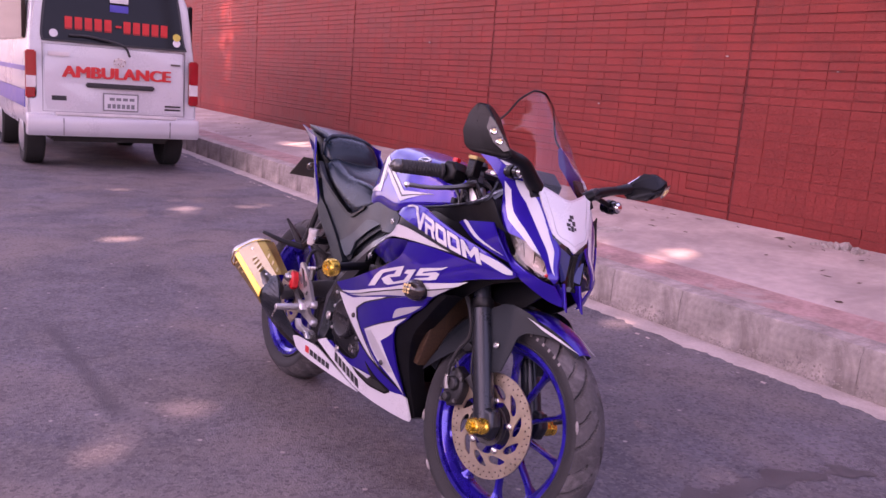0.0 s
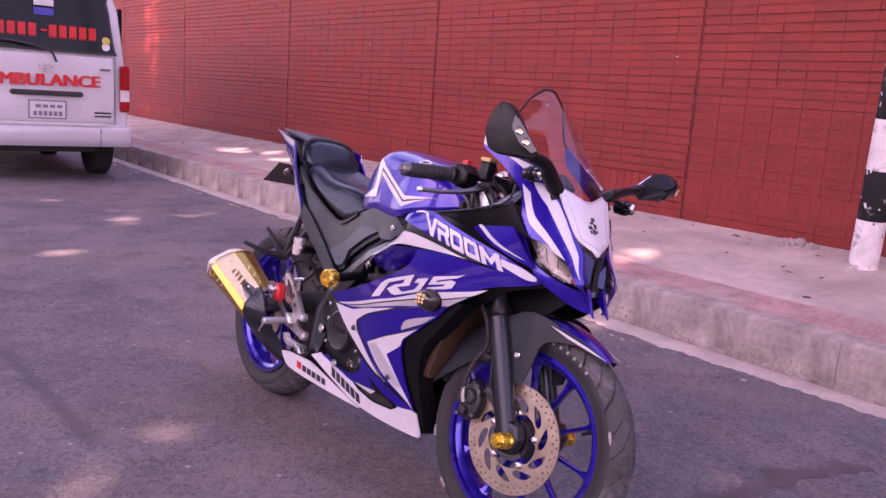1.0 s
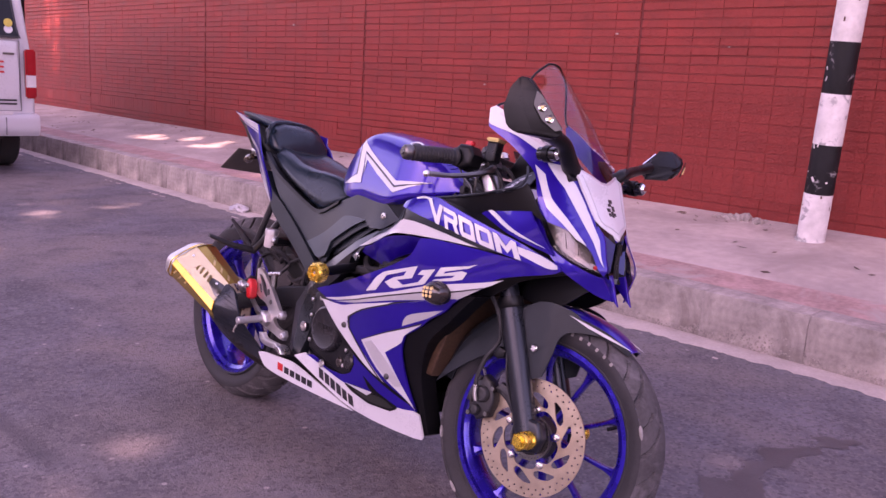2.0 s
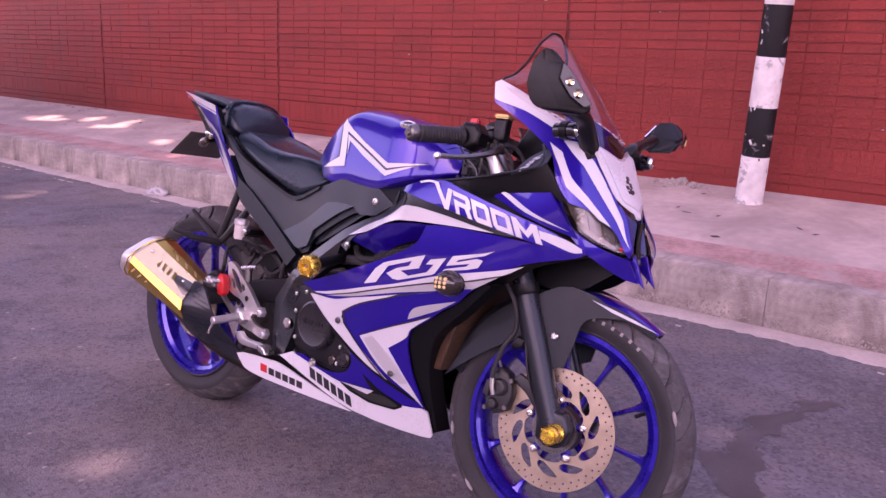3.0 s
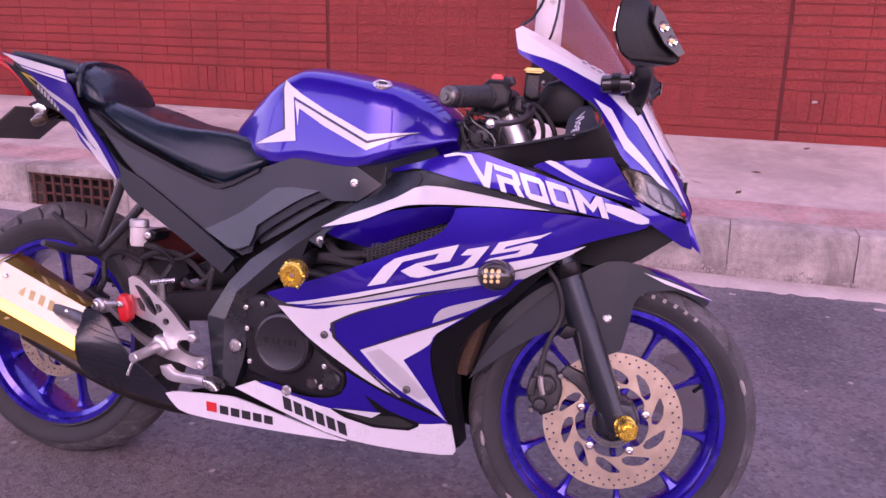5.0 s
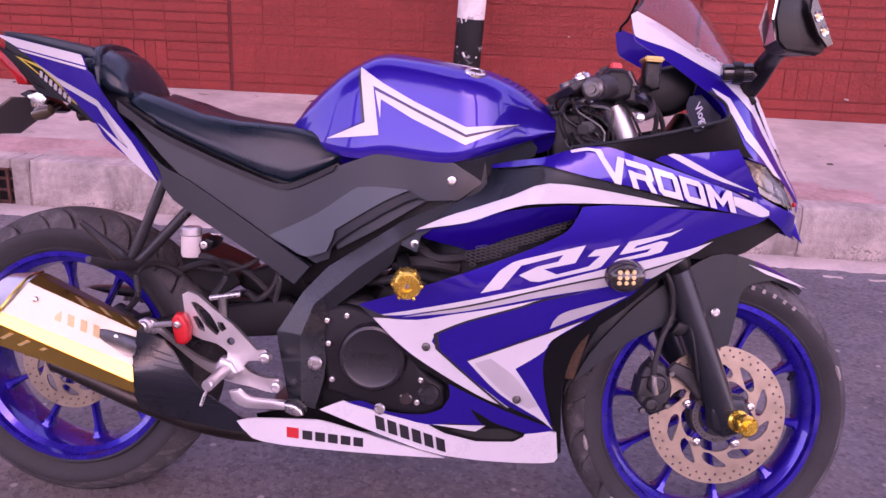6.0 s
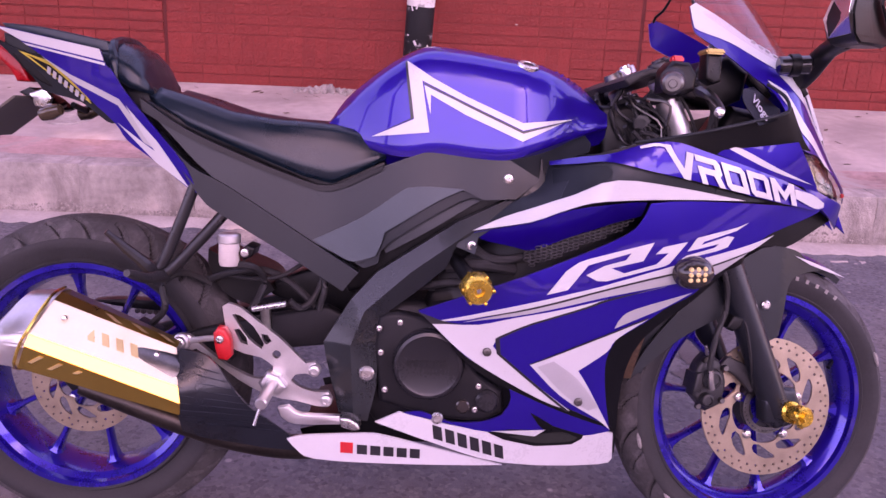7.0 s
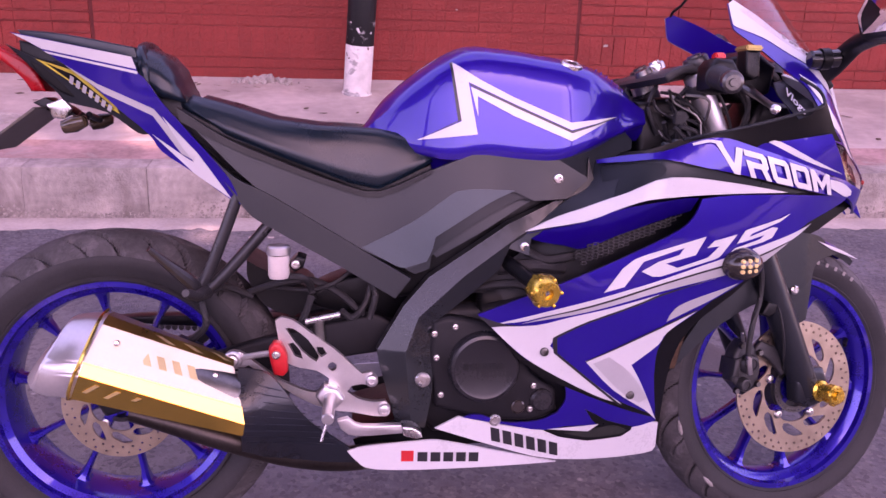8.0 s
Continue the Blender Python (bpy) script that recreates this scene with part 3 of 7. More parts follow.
rng = random.Random(4)
SOLD = .655
for a, b in zip(JOINTS, JOINTS[1:]):
    if b > 9 or a < -42:
        continue
    a, b = a + .010, b - .010
    mine = -1.7 < a and b < 1.3
    n = round((b - a) / BL)
    w = (b - a) / n
    e = b - 2 * w
    k = round((e - a) / .072)
    for i in range(k):
        p = (e - a) / k
        brick(a + i * p, a + (i + 1) * p, SOLD - CH * 3, SOLD, rng.uniform(-.0006, .0006), mine, .0001)
    z, row = SOLD - CH * 6, 0
    while z < 2.95:
        ledge = rng.gauss(0, .0023)
        for i in range(n):
            if z < SOLD - .001 and i < n - 2 and not (z + CH < .485):
                continue
            brick(a + i * w, a + (i + 1) * w, z, z + CH, max(-.005, min(.004, ledge + rng.uniform(-.0011, .0011))), mine and z < 1.15)
        z += CH
tagged(part("brickwork", bm, M_BRICKS, wall), kind="stuff")
for j in JOINTS:
    part("joint", block((j - .010, WY + .004, .2), (j + .010, WY + .02, 3.0), .002), M_GAP, wall)
part("coping", block((-60, WY - .03, 3.3), (30, WY + .28, 3.4), .01), M_MORTAR, wall)
# bare spots where the red paint has flaked off
rng = random.Random(9)
for x, z, big in ((-1.836, 1.501, .012), (1.339, .594, .016), (-.969, 1.417, .007), (2.046, .494, .013), (-3.1, 1.1, .010), (.42, .78, .006), (-5.9, 1.6, .014)):
    spot = bmesh.new()
    spot.faces.new([spot.verts.new((x + big * rng.uniform(.5, 1.1) * 1.5 * math.cos(a), WY - .0055, z + big * rng.uniform(.4, 1.0) * .7 * math.sin(a))) for a in np.linspace(0, 2 * math.pi, 8, endpoint=False)])
    part("paint_chip", thicken(spot, (0, .006, 0)), M_STONES, wall)
# added far footway, unseen behind the walk, where the trees stand; it bounces light
solid("pavement_south", block((-60, -9.0, -.05), (30, -3.75, .15), .01), M_FARBOUNCE, label="added unseen footway across the road, toned to bounce light")
solid("kerb_south", block((-60, -3.75, -.05), (30, -3.60, .16), .012), M_KERB, label="concrete kerb across the road")
# added plain wall behind the walk, unseen, dark to dim the bike's reflections
tagged(part("wall_south", block((-60, -9.3, 0), (30, -9.0, 2.4), 0), M_DARKBACK, None), "added unseen wall across the road, dark to dim reflections", "wall", "", "structure")
tagged(part("wall_west", block((-46, -9.0, 0), (-45.7, 2.0, 5.0), 0), M_PLASTER, None), "plain grey plastered wall at the end of the road", "wall", "", "structure")
# pole
pole = new("striped_pole")
tagged(pole, "black and white banded utility pole at the wall", "pole")
pa, pd = Vector((-.166, 3.37, .331)), Vector((.055, -.045, 1)).normalized()
for k in range(12):
    z0, z1 = (.0, .272) if k == 0 else (.272 + .2765 * (k - 1), .272 + .2765 * k)
    r = .0765
    q = lathe([(r, z0), (r + .0005, z0 + .003), (r + .0005, z1 - .003), (r, z1)], pa, pd, 40)
    part("band", q, M_POLEK if k % 2 else M_POLEW, pole, "black painted band" if k % 2 else "white painted band")
part("pole_core", lathe([(.078, -.01), (.085, -.005), (.085, .006), (.0765, .010), (.0755, 3.2), (.074, 3.3), (.06, 9), (0, 9)], pa, pd, 32), M_POLEW, pole)
rng = random.Random(31)
for k in range(16):
    a, z = rng.uniform(3.6, 6.2), rng.uniform(.06, 1.5)
    d = pd * z + Vector((math.cos(a), math.sin(a), 0)) * .0775
    sz = (rng.uniform(.002, .007), rng.uniform(.002, .014))
    b = block((-sz[0], -.001, -sz[1]), (sz[0], .001, sz[1]), .0004)
    white = 0 <= z < .272 or (.548 < z < .825) or (1.102 < z < 1.378)
    part("paint_flake", b, M_RUST if white else M_POLEW, pole, m=Matrix.Translation(pa + d) @ Matrix.Rotation(a + math.pi / 2, 4, "Z") @ Matrix.Rotation(rng.uniform(-.5, .5), 4, "Y"))
# litter along the footway
bm = bmesh.new()
rng = random.Random(11)
for k in range(150):
    x, y = rng.uniform(-12, 4), (rng.uniform(2.5, 3.6) if k % 3 else rng.uniform(3.45, 3.62))
    r, a = rng.uniform(.012, .035), rng.uniform(0, 6.28)
    c = Vector((x, y, pz(x, y) + .008))
    d, e = Vector((math.cos(a), math.sin(a), .1)), Vector((-math.sin(a), math.cos(a), .25))
    vs = [bm.verts.new(c + d * r), bm.verts.new(c + e * r * .4), bm.verts.new(c - d * r), bm.verts.new(c - e * r * .35)]
    bm.faces.new(vs)
thicken(bm, (0, 0, -.001))
solid("fallen_leaves", bm, M_LEAF, "stuff", "dry brown leaves scattered on the footway", "leaves")
bm = bmesh.new()
for k in range(60):
    t = rng.uniform(-1, 1)
    x, y = -.68 + .22 * t, 3.56 + rng.uniform(-.05, .06)
    r = rng.uniform(.01, .028) * (1.15 - abs(t))
    m = Matrix.LocRotScale((x, y, pz(x, y) + r * .5), Euler((rng.random() * 6, rng.random() * 6, 0)), (r * 1.5, r, r * .8))
    bmesh.ops.create_icosphere(bm, subdivisions=1, radius=1, matrix=m)
solid("rubble", bm, M_RUBBLE, "stuff", "small heap of sand and rubble against the wall", "rubble")

# round cover in the footway, and a scrap of plastic in the gutter
part_z = pz(-1.87, 2.76) + .004
tagged(part("manhole_cover", lathe([(0, .004), (.075, .004), (.078, .007), (.092, .007), (.095, .002), (.105, .002), (.11, 0), (0, 0)], (-1.87, 2.76, part_z), (0, -.09, 1), 40), M_KERB, None), "small round concrete cover set in the footway", "cover")
bm = bmesh.new()
bmesh.ops.create_icosphere(bm, subdivisions=3, radius=1)
for v in bm.verts:
    k = 1 + .45 * noise.noise(v.co * 2.1) + .25 * noise.noise(v.co * 5)
    v.co = Vector((v.co.x * .10 * k, v.co.y * .055 * k, max(-.2, v.co.z) * .045 * k))
tagged(part("plastic_scrap", bm, M_PLATEW2, None, m=Matrix.Translation((-4.10, 2.0, .018))), "crumpled pale plastic scrap by the kerb", "litter")

# ---- parked van ----
VX, VY0, VY1 = -7.1, -.2, 1.49
VC = (VY0 + VY1) / 2
M_VAN = mat("van_white", (.50, .49, .51), .3, 0, .6, .05, 2, 60)
M_VANTRIM = mat("van_trim", (.025, .025, .027), .5)
M_SEAM = mat("van_seam", (.19, .185, .19), .6)
M_VANRED = mat("van_red_letters", (.65, .03, .025), .45)
M_VANBLUE = mat("van_blue_stripe", (.05, .05, .35), .4, 0, .3)
M_VANLAMP = mat("van_red_lamp", (.35, .012, .015), .15, 0, .6)
M_VANCLEAR = mat("van_clear_lamp", (.6, .57, .57), .2, 0, .5)
M_PLATEW = mat("van_plate", (.55, .54, .55), .5)
M_INK = mat("faded_ink", (.16, .16, .17), .6)
M_TYREV = mat("van_tyre", (.02, .02, .02), .85)
van = new("ambulance_van")
van.location = (VX, VC, 0)
tagged(van, "white ambulance van parked at the kerb, seen from behind", "van")
hw = (VY1 - VY0) / 2
prof = [(-hw, .52), (-hw, .95), (-hw + .015, 1.15), (-hw + .07, 1.75), (-hw + .12, 1.88), (-hw + .25, 1.95), (hw - .25, 1.95), (hw - .12, 1.88), (hw - .07, 1.75), (hw - .015, 1.15), (hw, .95), (hw, .52), (hw - .06, .38), (-hw + .06, .38)]
bm = bmesh.new()
rings = []
for x, s, zs in ((0, .975, 1.0), (-.03, .99, 1.0), (-.1, 1, 1.0), (-3.0, 1, 1.0), (-3.7, .98, .9), (-4.0, .93, .6)):
    rings.append([bm.verts.new((x - .16 * max(0, z - 1.0) * (x > -.2), y * s, .38 + (z - .38) * zs)) for y, z in prof])
for a, b in zip(rings, rings[1:]):
    for i in range(len(a)):
        bm.faces.new((a[i - 1], a[i], b[i], b[i - 1]))
bm.faces.new(rings[0])
bm.faces.new(rings[-1][::-1])
bmesh.ops.bevel(bm, geom=[e for e in bm.edges], offset=.02, segments=2, affect="EDGES")
part("body", bm, M_VAN, van, "white van body")


def vplate(pts, x0, x1):
    """A panel on the van's rear face, outline in y-z about its centre line."""
    b = fill(flow(pts, 3, 50))
    for v in b.verts:
        v.co = (x1 - .16 * max(0, v.co.z - 1.0), v.co.x, v.co.z)
    return thicken(b, (x0 - x1, 0, 0))


rg = lambda y: y - VC
part("rear_window", vplate([(rg(-.03), 1.31), (rg(1.36), 1.31), (rg(1.33), 1.40), (rg(1.28), 1.80), (rg(1.2), 1.86), (rg(.1), 1.86), (rg(.02), 1.80), (rg(-.04), 1.40)], .0, .012), M_GLASSDARK, van, "dark tinted rear window")
part("window_seal", vplate([(rg(-.05), 1.29), (rg(1.38), 1.29), (rg(1.35), 1.40), (rg(1.30), 1.82), (rg(1.21), 1.88), (rg(.09), 1.88), (rg(0), 1.82), (rg(-.06), 1.40)], -.004, .008), M_VANTRIM, van)
part("tailgate_gap", vplate([(rg(0), .62), (rg(1.3), .62), (rg(1.33), .75), (rg(1.33), 1.26), (rg(-.03), 1.26), (rg(-.03), .75)], -.004, .004), M_VAN, van)
for y0, y1, z0, z1 in ((-.052, -.047, .60, 1.27), (1.347, 1.352, .60, 1.27), (-.05, 1.35, .598, .603), (-.05, 1.35, 1.263, 1.267)):
    part("tailgate_seam", block((-.02 - (.04 if z0 > 1.2 else 0), rg(y0), z0), (.0035 - (.04 if z0 > 1.2 else 0), rg(y1), z1), .001), M_SEAM, van)
bmp = part("bumper", prism([(-.06, .36), (.06, .36), (.09, .42), (.09, .52), (.07, .565), (-.02, .58), (-.06, .56)], -hw - .005, hw + .005, .02), M_VAN, van, "white rear bumper")
part("bumper_step", block((.05, rg(.05), .565), (.085, rg(1.25), .60), .008), M_VANCLEAR, bmp)
for y in (.13, 1.18):
    part("bumper_joint", block((.086, rg(y) - .006, .37), (.094, rg(y) + .006, .54), .002), M_SEAM, bmp)
for s, y in ((-1, -.155), (1, 1.445)):
    lm = part("tail_lamp", block((-.05, rg(y) - .05, .72), (.014, rg(y) + .05, 1.19), .014), M_VANLAMP, van, "red and clear tail lamp")
    part("clear_section", block((-.03, rg(y) - .046, .82), (.017, rg(y) + .046, .95), .008), M_VANCLEAR, lm)
part("grab_bar", block((.0, rg(.35), .855), (.03, rg(1.03), .905), .012), M_VANTRIM, van, "black tailgate grip")
part("plate_frame", block((.0, rg(.515), .625), (.010, rg(.87), .81), .004), M_SEAM, van)
np_ = part("number_plate", block((.0, rg(.525), .635), (.012, rg(.86), .80), .004), M_PLATEW, van, "white number plate")
for i in range(6):
    part("plate_bar", block((.012, rg(.56) + i * .047, .655), (.0135, rg(.56) + i * .047 + .034, .70), .0005), M_INK, np_)
for i in range(4):
    part("plate_bar", block((.012, rg(.58) + i * .066, .735), (.0135, rg(.58) + i * .066 + .05, .765), .0005), M_INK, np_)
bm = writing("AMBULANCE", 1, 0)
letters = bm.verts[:] + bm.edges[:] + bm.faces[:]
lift = {}
for k in (1, 2, 3, 4):
    dup = bmesh.ops.duplicate(bm, geom=letters)
    copy = [q for q in dup["geom"] if isinstance(q, bmesh.types.BMVert)]
    bmesh.ops.translate(bm, vec=(.03 * k, .02 * (k % 2), 0), verts=copy)
    lift.update({q: .0004 * k for q in copy})
xs, ys = [v.co.x for v in bm.verts], [v.co.y for v in bm.verts]
for v in bm.verts:
    a, b = (v.co.x - min(xs)) / (max(xs) - min(xs)), (v.co.y - min(ys)) / (max(ys) - min(ys))
    v.co = (.0055 + lift.get(v, 0), rg(.125) + a * 1.08, .945 + .012 * a + b * .115)
part("lettering", thicken(bm, (-.001, 0, 0)), M_VANRED, van, "red painted lettering")
for i in range(11):
    if i == 5:
        part("number_bar", block((-.045, rg(.16) + i * .094 + .02, 1.475), (-.03, rg(.16) + i * .094 + .075, 1.495), .001), M_VANRED, van)
        continue
    part("number_bar", block((-.05, rg(.165) + i * .094, 1.42), (-.046 - .006, rg(.165) + i * .094 + .070, 1.425), 0, block((-.062, rg(.165) + i * .094, 1.43), (-.050, rg(.165) + i * .094 + .070, 1.545), .003)), M_VANRED, van, m=None)
wp = part("wiper", tube([(.02, rg(.78), 1.19), (.03, rg(.70), 1.30), (.0, rg(.40), 1.36), (-.01, rg(.2), 1.36)], .012, 8), M_VANTRIM, van, "black rear wiper")
badge = part("badge", lathe([(.050, 0), (.062, 0), (.062, .006), (.050, .006)], (.004, 0, 0), (1, 0, 0), 28, closed=True), M_STEEL, van, "chrome oval badge", Matrix.Translation((0, rg(.68), 1.125)) @ Matrix.Diagonal((1, 1, .72, 1)))
part("badge_bar", lathe([(.022, 0), (.031, 0), (.031, .006), (.022, .006)], (.004, 0, 0), (1, 0, 0), 20, closed=True), M_STEEL, badge, m=Matrix.Translation((0, rg(.68), 1.130)) @ Matrix.Diagonal((1, .7, 1.1, 1)))
for y0, y1, z0, z1, mt in ((.03, .17, .71, .76, M_VANTRIM), (1.14, 1.31, .655, .675, M_VANTRIM), (1.14, 1.31, .69, .71, M_VANTRIM), (.0, .2, 1.15, 1.19, M_VANCLEAR), (1.2, 1.3, 1.13, 1.15, M_STEELDARK), (.6, .78, 1.72, 1.80, M_PLATEW), (.6, .78, 1.63, 1.70, M_VANBLUE)):
    part("small_badge", block((-.005 if z0 < 1.3 else -.09, rg(y0), z0), (.006 if z0 < 1.3 else -.075, rg(y1), z1), .002), mt, van)
for y, z, mt in ((.06, 1.37, M_PLATEW), (1.27, 1.37, M_VANCLEAR), (1.27, 1.43, M_YELLOW)):
    part("sticker", lathe([(0, .002), (.04, .002), (.04, 0), (0, 0)], (-.045, rg(y), z), (1, 0, .16), 16), mt, van)
for s in (-1, 1):
    part("side_window", block((-3.2, s * (hw - .035), 1.3), (-.25, s * (hw + .004), 1.78), .01), M_GLASSDARK, van, "dark side window", m=Matrix.Rotation(0, 4, "X"))
    part("side_stripe", block((-3.6, s * (hw - .02), .62), (-.10, s * (hw + .004), .80), .004), M_VANBLUE, van, "blue side stripe")
    part("side_stripe", block((-3.6, s * (hw - .02), .98), (-.10, s * (hw + .003), 1.03), .003), M_VANBLUE, van)
    for x in (-.72, -2.95):
        tw = part("wheel", lathe([(0, -.09), (.19, -.09), (.21, -.10), (.29, -.10), (.31, -.08), (.315, 0), (.31, .08), (.29, .10), (.19, .09), (0, .09)], (x, s * (hw - .13), .315), (0, 1, 0), 40), M_TYREV, van, "black van wheel")
        part("wheel_cover", lathe([(0, .02), (.10, .025), (.17, .012), (.19, 0), (0, 0)], (x, s * (hw - .04), .315), (0, s, 0), 24), M_ALU, tw)
part("underbody", block((-3.6, -hw + .25, .28), (-.2, hw - .25, .45), .03), M_VANTRIM, van)

# ---- street trees beside the road, behind the walk, whose crowns shade it ----
GAPS = [(-1.22, 2.62, .26, .27), (-1.69, 2.47, .27, .16), (-.76, 1.82, .01, .13), (-.22, -.80, 0, .18), (-.46, -.52, 0, .13), (-3.5, -.03, 0, .15), (-5.7, .5, 0, .16), (-7.57, 3.08, .3, .3), (-7.1, 3.17, .3, .22),
        (-6.39, 3.12, .28, .28), (-5.19, 2.69, .26, .2), (.28, .83, 0, .12), (.68, .88, 0, .12), (.82, 1.37, 0, .15), (.35, .52, 0, .14), (-4.4, 2.3, .23, .16)]

# each gap lets a cluster of small dapples through
rng = random.Random(77)
GAPS = [(x + rng.uniform(-.75, .75) * r, y + rng.uniform(-.75, .75) * r, z, r * rng.uniform(.42, .8)) for x, y, z, r in GAPS for k in range(4)]


def street_tree(x, y, h, r, leaves, seed):
    rng = random.Random(seed)
    tree = new("street_tree")
    tree.location = (x, y, .15)
    tagged(tree, "tall leafy street tree with a spreading crown", "tree", "trees along the road")
    trunk = tube([(0, 0, -.05), (.08, .05, h * .25), (.0, -.1, h * .5), (.1, -.2, h * .8)], [.26, .20, .16, .09], 12)
    part("trunk", trunk, M_BARK, tree)
    for k in range(11):
        a, z = k * 2.4, h * (.45 + .03 * k)
        e = Vector((math.cos(a) * r * .62, math.sin(a) * r * .62 - .3, h * .82 + (k % 3) * .5))
        part("limb", tube([(0, -.1, z), (e.x * .4, e.y * .4, (z + e.z) / 2 + .2), e], [.09, .055, .02], 8), M_BARK, tree)
    clumps = []
    while len(clumps) < 150:
        q = Vector((rng.uniform(-1, 1), rng.uniform(-1, 1), rng.uniform(-1, 1)))
        if q.length < 1:
            clumps.append(Vector((q.x * r, q.y * r - .3, h * .87 + q.z * h * .15)))
    vs, fs = [], []
    for k in range(leaves):
        c = clumps[k % len(clumps)]
        p = c + Vector((rng.gauss(0, .5), rng.gauss(0, .42), rng.gauss(0, .35)))
        wp = p + Vector((x, y, .15))
        if any(((wp - Vector(g[:3])).cross(SUN_FROM)).length < g[3] for g in GAPS):
            continue
        d = Vector((rng.gauss(0, 1), rng.gauss(0, 1), rng.gauss(0, .5))).normalized()
        e = d.cross(Vector((rng.gauss(0, .4), rng.gauss(0, .4), 1))).normalized()
        n = len(vs)
        ln = rng.uniform(.11, .20)
        vs += [p - d * ln, p + e * ln * .5 + Vector((0, 0, .01)), p + d * ln, p - e * ln * .5 + Vector((0, 0, .01))]
        fs.append((n, n + 1, n + 2, n + 3))
    me = bpy.data.meshes.new("crown")
    me.from_pydata(vs, [], fs)
    me.materials.append(M_LEAVES)
    crown = new("crown", me)
    crown.parent = tree
    tagged(crown, "green crown of many small leaves", kind="stuff")
    return tree


street_tree(2.6, -5.4, 12.4, 4.7, 48000, 3)
street_tree(-5.6, -5.4, 12.4, 5.2, 54000, 8)
street_tree(-15.2, -5.4, 12.4, 4.5, 36000, 5)
street_tree(10.4, -5.4, 12.4, 4.6, 24000, 12)


# ---- the motorcycle ----
bike = new("motorcycle")
bike.matrix_world = pose(0, 0.015, 0, -9.5, 0, 0)
tagged(bike, "blue and white sport motorcycle leaning on its side stand", "motorcycle")

W_FAIR = rbf([(.378, .794, .241), (.61, .703, .187), (.702, .693, .123), (.194, .535, .242), (.437, .583, .232), (.095, .423, .214), (.265, .33, .19), (.353, .187, .109),
              (-.246, .251, .231), (-.158, .251, .225), (.2, .65, .235), (.12, .27, .19), (.40, .40, .16)])
W_BODY = rbf([(-.80, .954, .111), (-.43, .682, .15), (-.193, .703, .138), (-.067, .922, .129), (.139, .789, .159), (.121, .722, .164), (.061, .605, .179), (-.117, .367, .187),
              (-.5, .85, .13), (.28, .80, .14)])
# the upper fairing swings in behind the rider's knee, from .25 to .15
W_UP = rbf([(.283, .765, .250), (.288, .735, .252), (.166, .665, .226), (.071, .623, .195), (.194, .754, .150), (.18, .72, .164), (.062, .608, .188), (.024, .605, .184), (.24, .763, .195), (.13, .685, .183), (.081, .643, .187),
            (.341, .794, .238), (.378, .794, .241), (.35, .70, .245), (.22, .690, .238), (.45, .75, .239), (.52, .71, .224), (.61, .703, .187), (.702, .693, .123), (.17, .60, .234), (.30, .65, .243), (.43, .70, .238)])


def W_INNER(x, z):
    """Half-width behind the outer fairing panels."""
    return min(W_FAIR(x, z), W_UP(x, z)) if x < .4 and z > .5 else W_FAIR(x, z)


NOSE_HALF = [(.419, 1.035, .149), (.613, .797, .150), (.646, .749, .140), (.610, .838, .158), (.55, .9, .14), (.640, .794, .154), (.618, .919, .115), (.663, .902, .083), (.730, .807, .055),
             (.780, .707, .085), (.70, .70, .125), (.676, .90, 0), (.712, .848, 0), (.757, .78, 0), (.797, .70, 0), (.803, .637, 0), (.76, .65, .07)]
NOSE = rbf([(a, b, c * c) for a, b, c in NOSE_HALF])


def squeeze(outline):
    """Shorten the nose ahead of the lamps a little."""
    return [((x if x < .65 else .65 + (x - .65) * .83), *rest) for x, *rest in outline]


def W_NOSE(x, z):
    """Half-width of the nose: full and blunt at its front."""
    return math.sqrt(max(0, NOSE(x if x < .65 else .65 + (x - .65) / .83, z)))


def W_DUCT(x, z):
    """Half-width of the air duct: level with the blade above, deep at its foot."""
    roof = float(np.interp(x, (.063, .156, .225, .311, .35), (.629, .653, .681, .697, .699)))
    return W_UP(x, z) - .005 - .050 * min(1, max(0, (roof - z) / .055))


# side fairing
INNER = [(-.02, .50), (.06, .62), (.125, .685), (.165, .757), (.28, .775), (.40, .80), (.62, .73), (.69, .70), (.68, .685), (.59, .65), (.54, .615), (.44, .535), (.33, .46), (.32, .35), (.34, .26),
         (.34, .2), (.14, .21), (-.2, .225), (-.24, .245), (-.1, .28), (.0, .31), (.12, .3), (.09, .39), (.0, .47)]
MAIN = [(-.028, .496), (.025, .515), (.121, .552), (.237, .602), (.319, .644), (.344, .671), (.355, .698), (.412, .704), (.527, .703), (.696, .692), (.675, .679), (.581, .649), (.545, .619), (.483, .576),
        (.447, .539), (.403, .512), (.371, .485), (.322, .452), (.309, .411), (.316, .344), (.338, .257), (.194, .333), (.094, .388), (.044, .425), (-.004, .474)]
VROOM_PANEL = [(.192, .757), (.238, .769), (.282, .778), (.325, .793), (.361, .801), (.395, .801), (.438, .789), (.520, .765), (.622, .733), (.693, .701), (.696, .693), (.671, .690), (.627, .697), (.525, .717),
               (.442, .736), (.357, .751), (.283, .765), (.238, .758), (.193, .751)]
TRIM = [(.193, .752), (.238, .759), (.283, .766), (.409, .739), (.567, .705), (.522, .7055), (.404, .716), (.29, .722), (.232, .698), (.174, .674), (.116, .651), (.071, .620), (.067, .591), (.024, .605), (.031, .613), (.081, .643), (.13, .685), (.16, .70), (.18, .716)]
